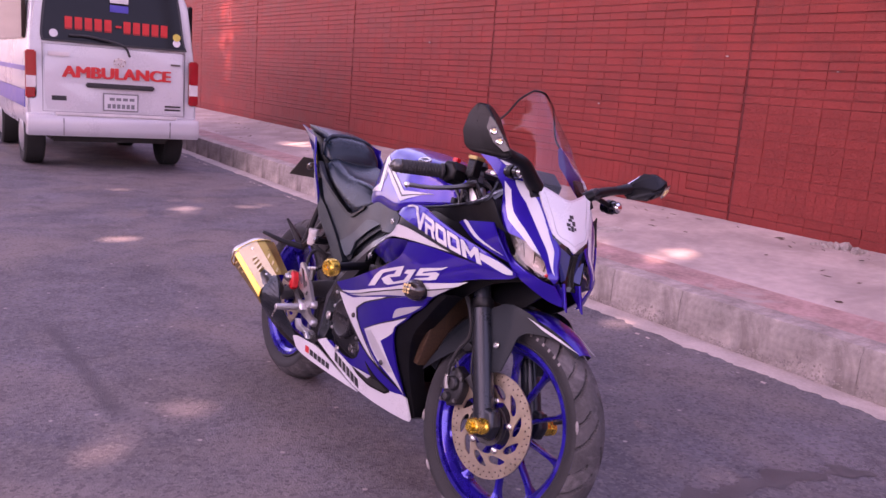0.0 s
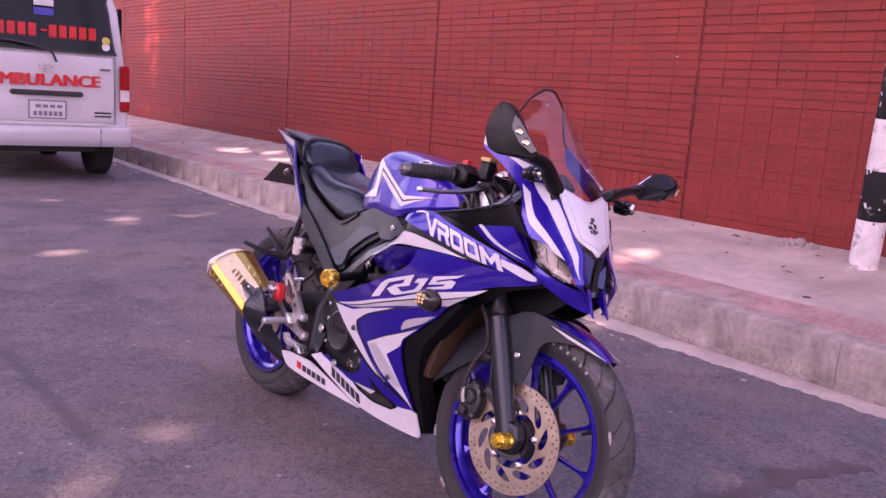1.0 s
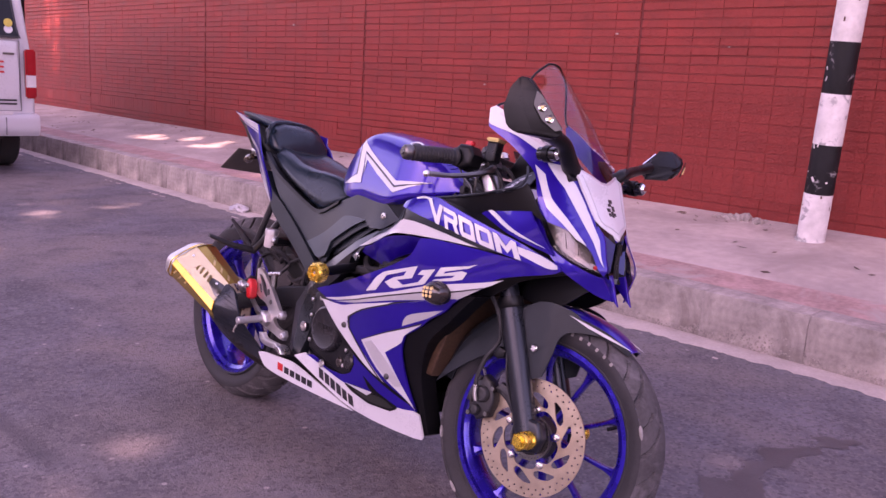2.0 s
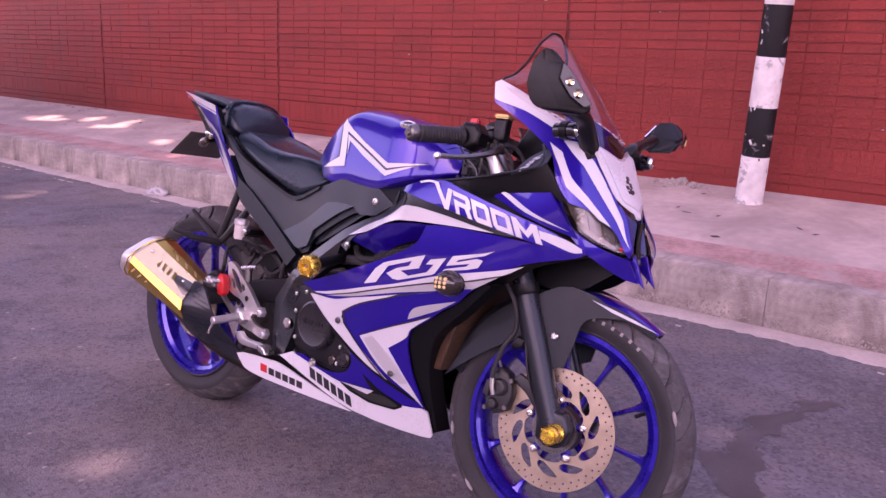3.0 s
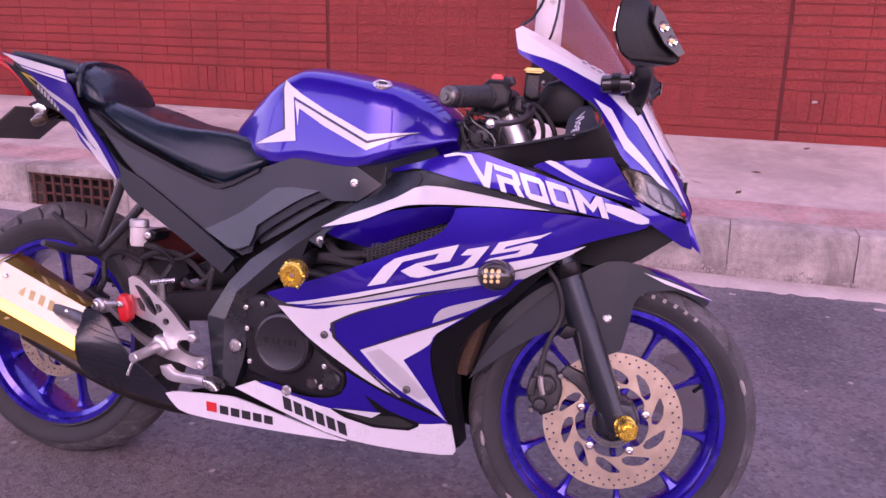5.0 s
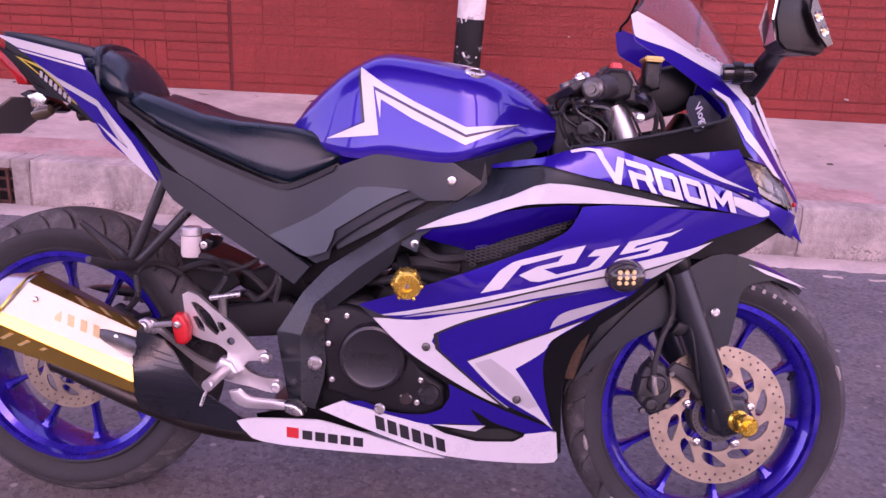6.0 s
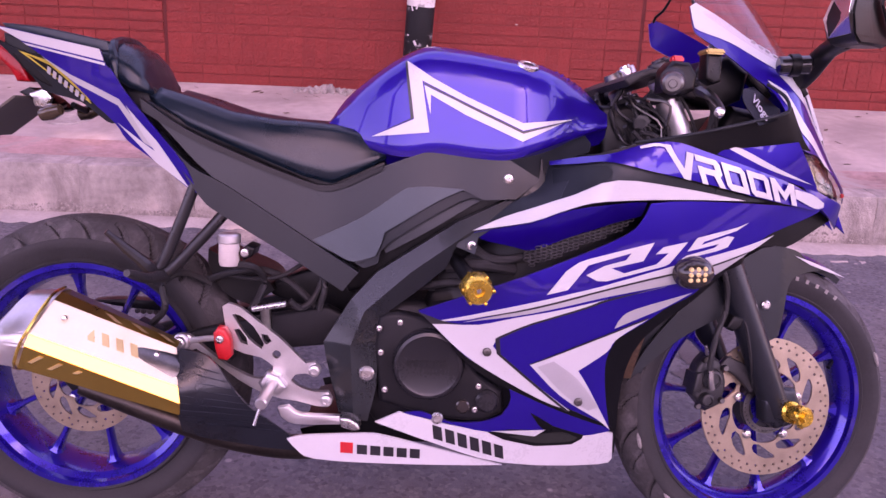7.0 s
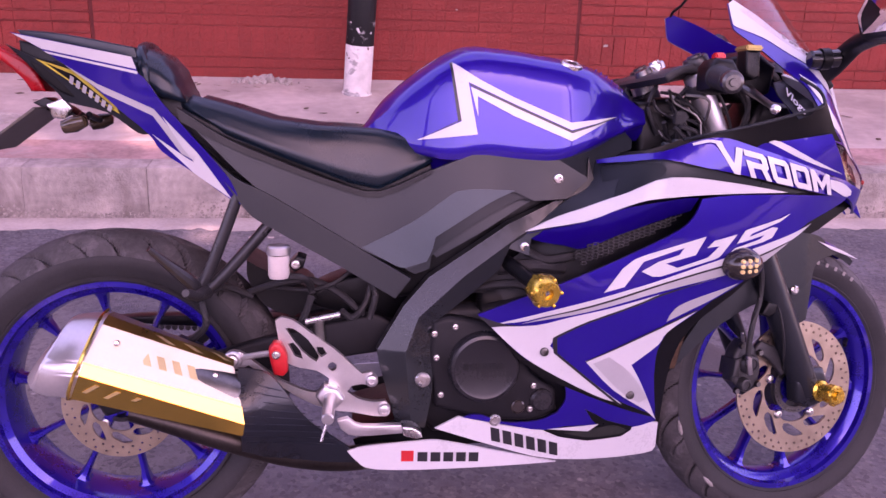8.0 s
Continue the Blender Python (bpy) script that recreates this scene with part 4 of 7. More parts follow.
TRIM_RECESS = [(.197, .744), (.24, .754), (.279, .759), (.288, .748), (.277, .733), (.238, .711), (.205, .692), (.222, .728), (.197, .720)]
BLADE = [(.296, .735), (.404, .726), (.522, .707), (.405, .706), (.282, .699), (.225, .684), (.156, .655), (.061, .632), (.116, .660), (.174, .683), (.232, .707)]
DUCT = [(.063, .629), (.156, .653), (.225, .681), (.311, .697), (.350, .699), (.348, .6735), (.301, .657), (.229, .629), (.170, .601), (.133, .606), (.079, .616)]
MESH = [(.168, .604), (.229, .632), (.301, .660), (.348, .6765), (.341, .664), (.319, .645), (.266, .620), (.193, .585), (.166, .574), (.152, .590)]
WEDGE = [(.467, .787), (.620, .809), (.649, .765), (.678, .721), (.574, .750)]
WEDGE_STRIPE = [(.499, .793), (.520, .794), (.587, .762), (.663, .734), (.573, .759)]
COWL_INNER = [(.329, .796), (.409, .811), (.477, .826), (.548, .844), (.587, .856), (.600, .869), (.612, .850), (.632, .815), (.652, .793), (.633, .797), (.617, .806), (.481, .782), (.395, .795)]
W_LINING = rbf([(.59, .858, .194), (.62, .807, .174), (.49, .784, .180), (.40, .81, .199), (.33, .797, .204), (.395, .795, .205), (.65, .79, .160), (.61, .86, .176), (.54, .842, .197)])
W_WEDGE = rbf([(.491, .784, .179), (.621, .807, .177), (.649, .765, .166), (.678, .721, .143), (.574, .75, .186), (.467, .787, .180)])
BELLY_LOW = [(-.251, .257), (-.217, .265), (-.117, .268), (-.076, .262), (.009, .236), (.136, .197), (.043, .200), (-.064, .206), (-.202, .218), (-.234, .236)]
BELLY_UP = [(-.098, .288), (-.056, .307), (-.026, .298), (.043, .279), (.103, .268), (.160, .253), (.245, .248), (.285, .252), (.318, .258), (.345, .252), (.352, .193), (.325, .182), (.135, .201), (.019, .240)]
BELLY_BLUE = [(-.047, .305), (-.016, .308), (.030, .288), (.092, .287), (.128, .301), (.142, .328), (.139, .353), (.300, .280), (.334, .266), (.338, .258), (.285, .253), (.209, .265), (.103, .267), (.043, .281)]
BELLY_STRIP = [(.060, .408), (.081, .400), (.200, .341), (.330, .272), (.334, .266), (.248, .302), (.140, .353), (.082, .384)]
INLET = [(.106, .266), (.145, .272), (.209, .270), (.196, .283), (.181, .306), (.202, .294), (.224, .279), (.285, .255), (.283, .247), (.264, .236), (.194, .236), (.135, .251)]
INLET_FLOOR = [(.145, .258), (.200, .263), (.243, .265), (.274, .250), (.258, .243), (.195, .244)]
INLET_SLIVER = [(.112, .269), (.211, .2715), (.192, .258), (.156, .263)]
STRIPES = (
    ("white_stripe", M_DECAL_W, [(.0, .477), (.060, .4896), (.138, .5106), (.220, .5343), (.288, .5535), (.398, .591), (.471, .6112), (.545, .631), (.589, .6465), (.547, .6195), (.474, .595), (.399, .5783), (.295, .5487), (.224, .5274), (.139, .5017), (.061, .4823)]),
    ("silver_stripe", M_DECAL_S, [(.050, .4765), (.139, .4992), (.225, .5244), (.295, .5457), (.400, .5753), (.474, .5919), (.543, .6165), (.512, .5955), (.485, .578), (.476, .5770), (.402, .5583), (.296, .5339), (.226, .5153), (.139, .4925)]),
    ("white_stripe", M_DECAL_W, [(-.004, .473), (.075, .473), (.140, .4895), (.222, .5095), (.297, .5293), (.397, .5555), (.358, .5436), (.297, .5263), (.262, .512), (.171, .479), (.114, .450), (.108, .442), (.117, .420), (.252, .311), (.194, .335), (.094, .390), (.044, .426)]),
    ("white_arrow", M_DECAL_W, [(.171, .403), (.261, .442), (.318, .466), (.376, .492), (.322, .452), (.308, .428), (.259, .392), (.283, .355), (.337, .261), (.305, .290), (.230, .343)]),
    ("silver_stripe", M_DECAL_S, [(.324, .493), (.348, .511), (.446, .543), (.402, .515), (.363, .496), (.316, .474)]))
ARROW_IN = [(.185, .399), (.213, .411), (.259, .376), (.306, .315), (.288, .309), (.241, .342)]
DARK_LINES = ([(.061, .4830), (.139, .5019), (.224, .5275), (.295, .5489), (.399, .5785), (.474, .5953), (.545, .6190), (.545, .6165), (.474, .5915), (.400, .5750), (.295, .5454), (.225, .5240), (.139, .4989)],
              [(.108, .447), (.114, .453), (.171, .4825), (.262, .5155), (.297, .5295), (.39, .5535), (.297, .5255), (.262, .5115), (.171, .4785), (.116, .449), (.119, .42), (.252, .309), (.245, .309), (.112, .42)],
              [(.171, .4035), (.261, .4455), (.318, .4695), (.376, .495), (.376, .492), (.318, .466), (.261, .442), (.172, .402)],
              [(-.028, .4945), (.025, .476), (.088, .4735), (.027, .473), (-.004, .4725)])
for side in (-1, 1):
    part("inner_fairing", skin(INNER, W_INNER, -.075, .003, side), M_PLASTIC, bike, "black plastic inner fairing")
    main = part("side_fairing", skin(MAIN, W_FAIR, 0, .005, side), M_BLUE, bike, "glossy blue side fairing with white graphics")
    up = part("upper_side_panel", skin(VROOM_PANEL, W_UP, .006, .006, side, .016), M_BLUE, bike, "glossy blue upper side panel")
    trim = part("side_trim", skin(TRIM, W_UP, -.006, .004, side, .016), M_GREY, bike, "dark grey textured plastic trim")
    part("trim_recess", skin(TRIM_RECESS, W_UP, -.0045, .002, side, .016), M_GREYD, trim)
    part("white_blade", skin(BLADE, W_UP, -.002, .005, side, .016), M_DECAL_W, bike, "white blade-shaped trim")
    part("air_duct", skin(DUCT, W_DUCT, 0, .003, side, .012), M_BLUE, bike, "recessed blue air duct")
    wedge = part("cowl_wedge", skin(WEDGE, W_WEDGE, 0, .005, side), M_BLUE, bike, "blue wedge panel below the screen")
    part("wedge_stripe", skin(WEDGE_STRIPE, W_WEDGE, .0012, .001, side), M_DECAL_W, wedge, "white stripe")
    part("cowl_lining", skin(COWL_INNER, W_LINING, -.003, .005, side), M_PLASTIC, bike, "black inner cowl lining")
    part("belly_pan", skin(BELLY_LOW, W_FAIR, .004, .005, side), M_WHITE, bike, "white lower belly pan")
    part("belly_side", skin(BELLY_UP, W_FAIR, 0, .005, side), M_WHITE, bike, "white belly side panel")
    part("belly_panel", skin(BELLY_BLUE, W_FAIR, .001, .005, side), M_BLUE, bike, "blue lower side panel")
    part("belly_strip", skin(BELLY_STRIP, W_FAIR, .0008, .002, side), M_PLASTIC, bike, "black strip between the fairing panels")
    inlet = part("belly_inlet", skin(INLET, W_FAIR, .0025, .003, side, smooth=1), M_PLASTIC, bike, "black vent in the belly panel")
    part("vent_floor", skin(INLET_FLOOR, W_FAIR, .0034, .001, side), M_SLATEDARK, inlet)
    part("vent_sliver", skin(INLET_SLIVER, W_FAIR, .0036, .001, side, smooth=1), M_DECAL_W, inlet)
    for nm, mt, pts in STRIPES:
        part(nm, skin(pts, W_FAIR, .0012, .001, side), mt, main)
    part("silver_stripe", skin(ARROW_IN, W_FAIR, .0022, .001, side), M_DECAL_S, main)
    for pts in DARK_LINES:
        part("dark_pinstripe", skin(pts, W_FAIR, .0018, .0008, side), M_PIN, main)
    # honeycomb in the duct: crossed wires in front of a black hollow
    part("duct_hollow", skin(MESH, W_INNER, -.060, .002, side), M_PLASTIC, bike)
ring = flow(MESH, 3)
inside = lambda x, z: sum(((a[1] > z) != (b[1] > z)) and (x < (b[0] - a[0]) * (z - a[1]) / (b[1] - a[1]) + a[0]) for a, b in zip(ring, ring[1:] + ring[:1])) % 2
bm = bmesh.new()
cell = .0062
for i in range(-2, 40):
    for j in range(-4, 30):
        cx, cz = .15 + i * cell * 1.5, .575 + (j + .5 * (i % 2)) * cell * .95
        if not inside(cx, cz):
            continue
        y = -(W_INNER(cx, cz) - .049)
        hexo = [bm.verts.new((cx + cell * 1.02 * math.cos(t), y, cz + cell * .56 * math.sin(t))) for t in np.linspace(0, 2 * math.pi, 6, endpoint=False)]
        hexi = [bm.verts.new((cx + cell * .74 * math.cos(t), y - .0, cz + cell * .36 * math.sin(t))) for t in np.linspace(0, 2 * math.pi, 6, endpoint=False)]
        for k in range(6):
            bm.faces.new((hexo[k - 1], hexo[k], hexi[k], hexi[k - 1]))
thicken(bm, (0, .004, 0))
part("duct_mesh", bm, M_CASTDARK, bike, "black honeycomb mesh in the air duct")
OVAL = Matrix.Translation((.437, -.238, .583)) @ Matrix.Rotation(radians(-6), 4, "Y") @ Matrix.Diagonal((1.3, 1, 1.06, 1)) @ Matrix.Translation((-.437, .238, -.583))
part("front_indicator_base", lathe([(0, -.03), (.022, -.03), (.026, -.01), (.027, .006), (.0, .006)], (.437, -.236, .583), (.05, -1, 0), 24), M_PLASTIC, bike, m=OVAL)
ind = part("front_indicator", lathe([(.0001, .034), (.012, .032), (.021, .024), (.026, .01), (.0275, 0), (0, 0)], (.437, -.238, .583), (.1, -1, .0), 28), M_SMOKE, bike, "smoked oval indicator lens", OVAL)
for i in range(3):
    for j in range(3):
        part("led", lathe([(0, .005), (.0035, .004), (.0043, 0), (0, 0)], (.4255 + i * .0115, -.2355 - float(np.interp(math.hypot((i - 1) * .0088, (j - 1) * .0085), (0, .012, .021), (.034, .032, .024))), .5745 + j * .009 + .001 * i), (0, -1, 0), 8), M_AMBER, ind)
# graphics and lettering
O_RING = ([(.0, .15), (.0, 1), (.86, 1), (1, .85), (1, 0), (.14, 0)], [(.24, .25), (.24, .76), (.76, .76), (.76, .25)])
GLYPHS = {"V": ([(0, 1), (.24, 1), (.52, .36), (.80, 1), (1.04, 1), (.62, 0), (.40, 0)], None),
          "R": ([(0, 0), (0, .62), (.22, .62), (.22, .60), (.74, .60), (.74, .78), (0, .78), (0, 1), (.88, 1), (1, .86), (1, .5), (.88, .38), (1, 0), (.74, 0), (.62, .38), (.24, .38), (.24, 0)], None),
          "O": O_RING, "M": ([(0, 0), (0, 1), (.2, 1), (.5, .5), (.8, 1), (1, 1), (1, 0), (.76, 0), (.76, .55), (.5, .14), (.24, .55), (.24, 0)], None)}
word = new("lettering")
word.parent = bike
tagged(word, "white block lettering on the side panel")
VB0, VB1, VT1, VT0 = Vector((.386, .746)), Vector((.625, .6985)), Vector((.610, .7365)), Vector((.366, .797))
for k, ch in enumerate("VROOM"):
    a0, a1 = (0, .215, .41, .60, .79)[k], (.205, .39, .58, .77, 1.0)[k]

    def place(p):
        a = a0 + (a1 - a0) * p[0]
        q = (VB0 * (1 - a) + VB1 * a) * (1 - p[1]) + (VT0 * (1 - a) + VT1 * a) * p[1]
        return (q.x, q.y)
    outer, hole = GLYPHS[ch]
    part("letter", skin([place(p) for p in outer], W_FAIR, .0096, .001, -1, .02, 1, 38, [[place(p) for p in hole]] if hole else ()), M_DECAL_W, word)
part("white_stripe", skin([(.615, .728), (.66, .718), (.692, .702), (.693, .694), (.672, .6925), (.62, .712)], W_FAIR, .0092, .001), M_DECAL_W, bike)
part("white_stripe", skin([(.327, .793), (.352, .799), (.378, .797), (.384, .787), (.36, .7945), (.329, .789)], W_FAIR, .0092, .001), M_DECAL_W, bike)
for pts in ([(.190, .5347), (.221, .577), (.242, .593), (.260, .600), (.366, .6325), (.350, .600), (.297, .585), (.320, .577), (.373, .595), (.392, .6156), (.370, .6126), (.382, .6253), (.423, .6356),
             (.395, .5965), (.387, .592), (.291, .562), (.275, .562), (.255, .5713), (.285, .5886), (.3205, .600), (.329, .613), (.2576, .5886), (.2255, .5445)],
            [(.424, .619), (.439, .643), (.511, .6615), (.5305, .669), (.510, .6556), (.452, .6366), (.4474, .6306), (.4945, .6464), (.507, .6446), (.497, .627), (.476, .6197), (.4155, .6055), (.423, .6115), (.472, .626), (.479, .633)]):
    part("graphic_shape", skin(pts, W_FAIR, .0024, .001, -1, .03, 1), M_DECAL_W, bike)
part("sponsor_square", skin([(-.157, .252), (-.135, .250), (-.135, .229), (-.157, .231)], W_FAIR, .0052, .001, -1, .03, 1), M_REDDECAL, bike)
for i in range(5):
    x = -.128 + i * .0235
    part("sponsor_bar", skin([(x, .2465 - i * .0026), (x + .018, .2445 - i * .0026), (x + .018, .226 - i * .0026), (x, .228 - i * .0026)], W_FAIR, .0052, .001, -1, .03, 1), M_PIN, bike)
for i in range(6):
    x, z = .004 + i * .0228, .2815 - i * .0079
    part("maker_bar", skin([(x, z), (x + .017, z - .0058), (x + .0205, z - .0335), (x + .0035, z - .0278)], W_FAIR, .0012, .001, -1, .03, 1), M_PIN, bike)


def bolt(x, z, y, r=.007, mt=None, parent=bike, name="bolt"):
    return part(name, lathe([(0, .0035), (r * .45, .0035), (r * .5, .0055), (r * .85, .005), (r, .003), (r, 0), (0, 0)], (x, y, z), (0, -1, 0), 14), mt or M_STEEL, parent)


for x, z in ((.095, .423), (.265, .33)):
    bolt(x, z, -(W_FAIR(x, z) + .002), .008, M_STEELDARK)
bolt(.012, .294, -.204, .011)

# tank
def eased(x, xs, vs, d=.022):
    """A polyline's height with its corners rounded off."""
    return sum(float(np.interp(x + d * k, xs, vs)) for k in (-1, -.5, 0, .5, 1)) / 5


def tank_section(x):
    top = eased(x, (-.225, -.192, -.158, -.104, -.05, -.02, .055, .178, .232, .278, .303), (.79, .846, .878, .921, .952, .958, .951, .932, .911, .881, .849), .016)
    bot = eased(x, (-.22, -.166, -.1, -.063, -.01, .067, .122, .18, .26, .303), (.785, .775, .758, .752, .765, .757, .756, .780, .806, .822))
    w = eased(x, (-.225, -.2, -.15, -.125, -.1, -.063, .0, .08, .14, .19, .22, .246, .28, .303), (.05, .075, .108, .122, .134, .145, .151, .162, .171, .156, .135, .112, .098, .085), .012)
    h = top - bot
    return [(0, top), (w * .35, top - .002), (w * .60, top - .008), (w * .80, top - .021), (w * .875, top - min(.040, h * .3)), (w * .935, bot + h * .45), (w * .985, bot + h * .2), (w, bot + h * .06), (w * .985, bot - .001), (w * .9, bot - .004), (w * .7, bot - .03)]


bm = bmesh.new()
rows = []
for x in np.linspace(-.222, .303, 40):
    half = tank_section(x)
    full = [(-y, z) for y, z in half[::-1]] + half[1:]
    rows.append([bm.verts.new((x, y, z)) for y, z in full])
for a, b in zip(rows, rows[1:]):
    for i in range(len(a) - 1):
        bm.faces.new((a[i], a[i + 1], b[i + 1], b[i]))
bm.faces.new(rows[0])
bm.faces.new(rows[-1][::-1])
bmesh.ops.subdivide_edges(bm, edges=bm.edges[:], cuts=1, use_grid_fill=True, smooth=0.5)
tank_tree = BVHTree.FromBMesh(bm)
tank = part("fuel_tank", bm, M_BLUE, bike, "glossy blue fuel tank with white star graphics", angle=60)


def w_tank(x, z):
    hit = tank_tree.ray_cast(Vector((x, -1, z)), Vector((0, 1, 0)))
    return -hit[0].y if hit[0] else .13


STAR = [(-.066, .923), (-.019, .894), (.041, .864), (.141, .822), (.237, .832), (.142, .809), (.041, .853), (-.038, .889), (-.022, .799), (-.126, .787), (-.050, .821)]
STAR2 = [(-.034, .881), (.041, .848), (.142, .804), (.215, .825), (.142, .790), (.041, .832), (-.022, .865), (-.021, .83)]
part("tank_star", skin(STAR, w_tank, .0020, .001, -1, .008, 1), M_DECAL_W, tank, "white star graphic")
part("tank_star", skin(STAR2, w_tank, .0020, .001, -1, .010, 1), M_DECAL_S, tank, "silver star outline")
part("tank_star", skin([(.237, .832), (.142, .8075), (.041, .8515), (-.0365, .8865), (-.0335, .8825), (.041, .8475), (.142, .8035), (.22, .826)], w_tank, .0024, .001, -1, .01, 1), M_PIN, tank)
part("tank_star", skin([(-.070, .921), (-.066, .923), (-.050, .823), (-.122, .789), (-.126, .787), (-.056, .822)], w_tank, .0022, .001, -1, .008, 1), M_PIN, tank)
def on_tank(x, y, lift=0.0):
    hit = tank_tree.ray_cast(Vector((x, y, 2)), Vector((0, 0, -1)))
    return hit[0] + Vector((0, 0, lift)) if hit[0] else Vector((x, y, .9))


cap = part("fuel_cap", lathe([(0, .003), (.011, .003), (.012, .005), (.017, .005), (.020, .003), (.021, -.003), (0, -.003)], on_tank(.149, -.118), (.2, -.36, 1), 32), M_STEEL, bike, "bright steel filler cap")
part("cap_lid", lathe([(0, .0055), (.009, .005), (.0105, .003), (0, .003)], on_tank(.149, -.118), (.2, -.36, 1), 24), M_PLASTIC, cap)
for side in (-1, 1):
    for k in range(6):
        x = .200 + k * .011
        part("tank_rib", tube([on_tank(x + .012 * t, side * (.095 - .12 * (x - .2) - .035 * t), .0002) for t in (0, .3, .6, 1)], [.0008, .0026, .0026, .0008], 6), M_BLUE, tank)


def ridged(w, line, height, reach):
    """The half-width surface w with a straight-sided ridge along a polyline."""
    segs = [(Vector(a), Vector(b)) for a, b in zip(line, line[1:])]

    def f(x, z):
        p = Vector((x, z))
        d = reach
        for a, b in segs:
            t = max(0, min(1, (p - a).dot(b - a) / (b - a).length_squared))
            d = min(d, (p - a - (b - a) * t).length)
        return w(x, z) + height * (1 - d / reach)
    return f


BEAM_RIDGE = [(.188, .712), (.120, .668), (.045, .620), (-.045, .552), (-.125, .478), (-.148, .415), (-.138, .286)]
BEAM_OUT = [(.179, .760), (.174, .722), (.133, .696), (.108, .681), (.032, .643), (-.106, .547), (-.151, .496), (-.198, .417), (-.194, .394), (-.166, .293)]
BEAM_IN = [(-.113, .279), (-.100, .338), (-.096, .439), (-.081, .480), (-.036, .515), (.018, .563), (.037, .611), (.093, .641), (.175, .669), (.196, .700)]
W_BEAM = ridged(W_BODY, BEAM_RIDGE, .014, .045)
beams = {}
for side in (-1, 1):
    beams[side] = new("frame_beam")
    beams[side].parent = bike
    tagged(beams[side], "dark grey delta-box frame beam")
W_COVER = rbf([(-.009, .77, .149), (.118, .758, .165), (.178, .724, .163), (.121, .724, .167), (.135, .69, .183), (.043, .702, .164), (-.029, .703, .160), (-.224, .595, .152), (-.199, .69, .141), (-.43, .682, .150), (-.529, .825, .135), (-.36, .746, .140), (-.141, .569, .160), (-.09, .63, .163)])
# seat, tail and covers
bm = bmesh.new()
rows = []
for x, top, bot, w in ((-.535, .846, .838, .09), (-.515, .860, .826, .112), (-.454, .845, .791, .126), (-.379, .822, .762, .135), (-.302, .812, .733, .139), (-.244, .810, .711, .139), (-.193, .806, .7, .137), (-.15, .797, .720, .132), (-.115, .785, .738, .127), (-.095, .775, .75, .12)):
    half = [(0, top - .010), (w * .45, top - .008), (w * .74, top - .001), (w * .83, top - .007), (w * .90, top - (top - bot) * .32), (w * .99, bot + .008), (w * .95, bot)]
    rows.append([bm.verts.new((x, y, z)) for y, z in [(-a, b) for a, b in half[::-1]] + half[1:]])
for a, b in zip(rows, rows[1:]):
    for i in range(len(a) - 1):
        bm.faces.new((a[i], a[i + 1], b[i + 1], b[i]))
bm.faces.new(rows[0])
bm.faces.new(rows[-1][::-1])
bmesh.ops.subdivide_edges(bm, edges=bm.edges[:], cuts=2, use_grid_fill=True, smooth=0.8)
part("seat_base", prism([(-.53, .835), (-.36, .757), (-.2, .704), (-.1, .745), (-.09, .70), (-.2, .66), (-.4, .70), (-.5, .79)], -.118, .118, .01), M_PLASTIC, bike)
part("rider_seat", bm, M_LEATHER, bike, "black leather rider seat", angle=60)
bm = bmesh.new()
rows = []
for x, top, bot, w in ((-.64, .930, .90, .088), (-.615, .940, .89, .098), (-.59, .940, .870, .106), (-.565, .929, .855, .110), (-.545, .908, .850, .108), (-.533, .882, .846, .100), (-.528, .862, .845, .086)):
    half = [(0, top), (w * .5, top - .003), (w * .8, top - .016), (w * .96, top - (top - bot) * .5), (w, bot + .006), (w * .95, bot)]
    rows.append([bm.verts.new((x, y, z)) for y, z in [(-a, b) for a, b in half[::-1]] + half[1:]])
for a, b in zip(rows, rows[1:]):
    for i in range(len(a) - 1):
        bm.faces.new((a[i], a[i + 1], b[i + 1], b[i]))
bm.faces.new(rows[0])
bm.faces.new(rows[-1][::-1])
bmesh.ops.subdivide_edges(bm, edges=bm.edges[:], cuts=2, use_grid_fill=True, smooth=0.8)
part("pillion_pad", bm, M_LEATHER, bike, "black leather pillion pad", angle=60)
part("pillion_strap", tube([(-.588, -.107, .862), (-.592, -.103, .905), (-.600, -.082, .930), (-.602, -.04, .940), (-.602, 0, .942), (-.602, .04, .940), (-.600, .082, .930), (-.592, .103, .905)], [.006, .008, .009, .009, .009, .009, .008, .006], 8), M_LEATHER, bike, "black leather pillion strap")
part("pillion_seat", prism([(-.80, .962), (-.72, .956), (-.61, .937), (-.60, .915), (-.70, .932), (-.79, .948)], -.085, .085, .01), M_LEATHER, bike, "black pillion seat")
W_TAIL = rbf([(-.803, .956, .112), (-.70, .94, .125), (-.603, .919, .136), (-.556, .846, .146), (-.52, .805, .150), (-.455, .729, .152), (-.765, .935, .100), (-.671, .868, .108), (-.583, .791, .122), (-.511, .729, .134), (-.43, .675, .150),
              (-.743, .857, .085), (-.608, .793, .112)])
TAIL = [(-.802, .956), (-.765, .935), (-.720, .906), (-.671, .868), (-.635, .834), (-.583, .791), (-.562, .762), (-.511, .729), (-.451, .686), (-.430, .675), (-.437, .696), (-.455, .729), (-.520, .805), (-.556, .846), (-.582, .883), (-.595, .894), (-.603, .919)]
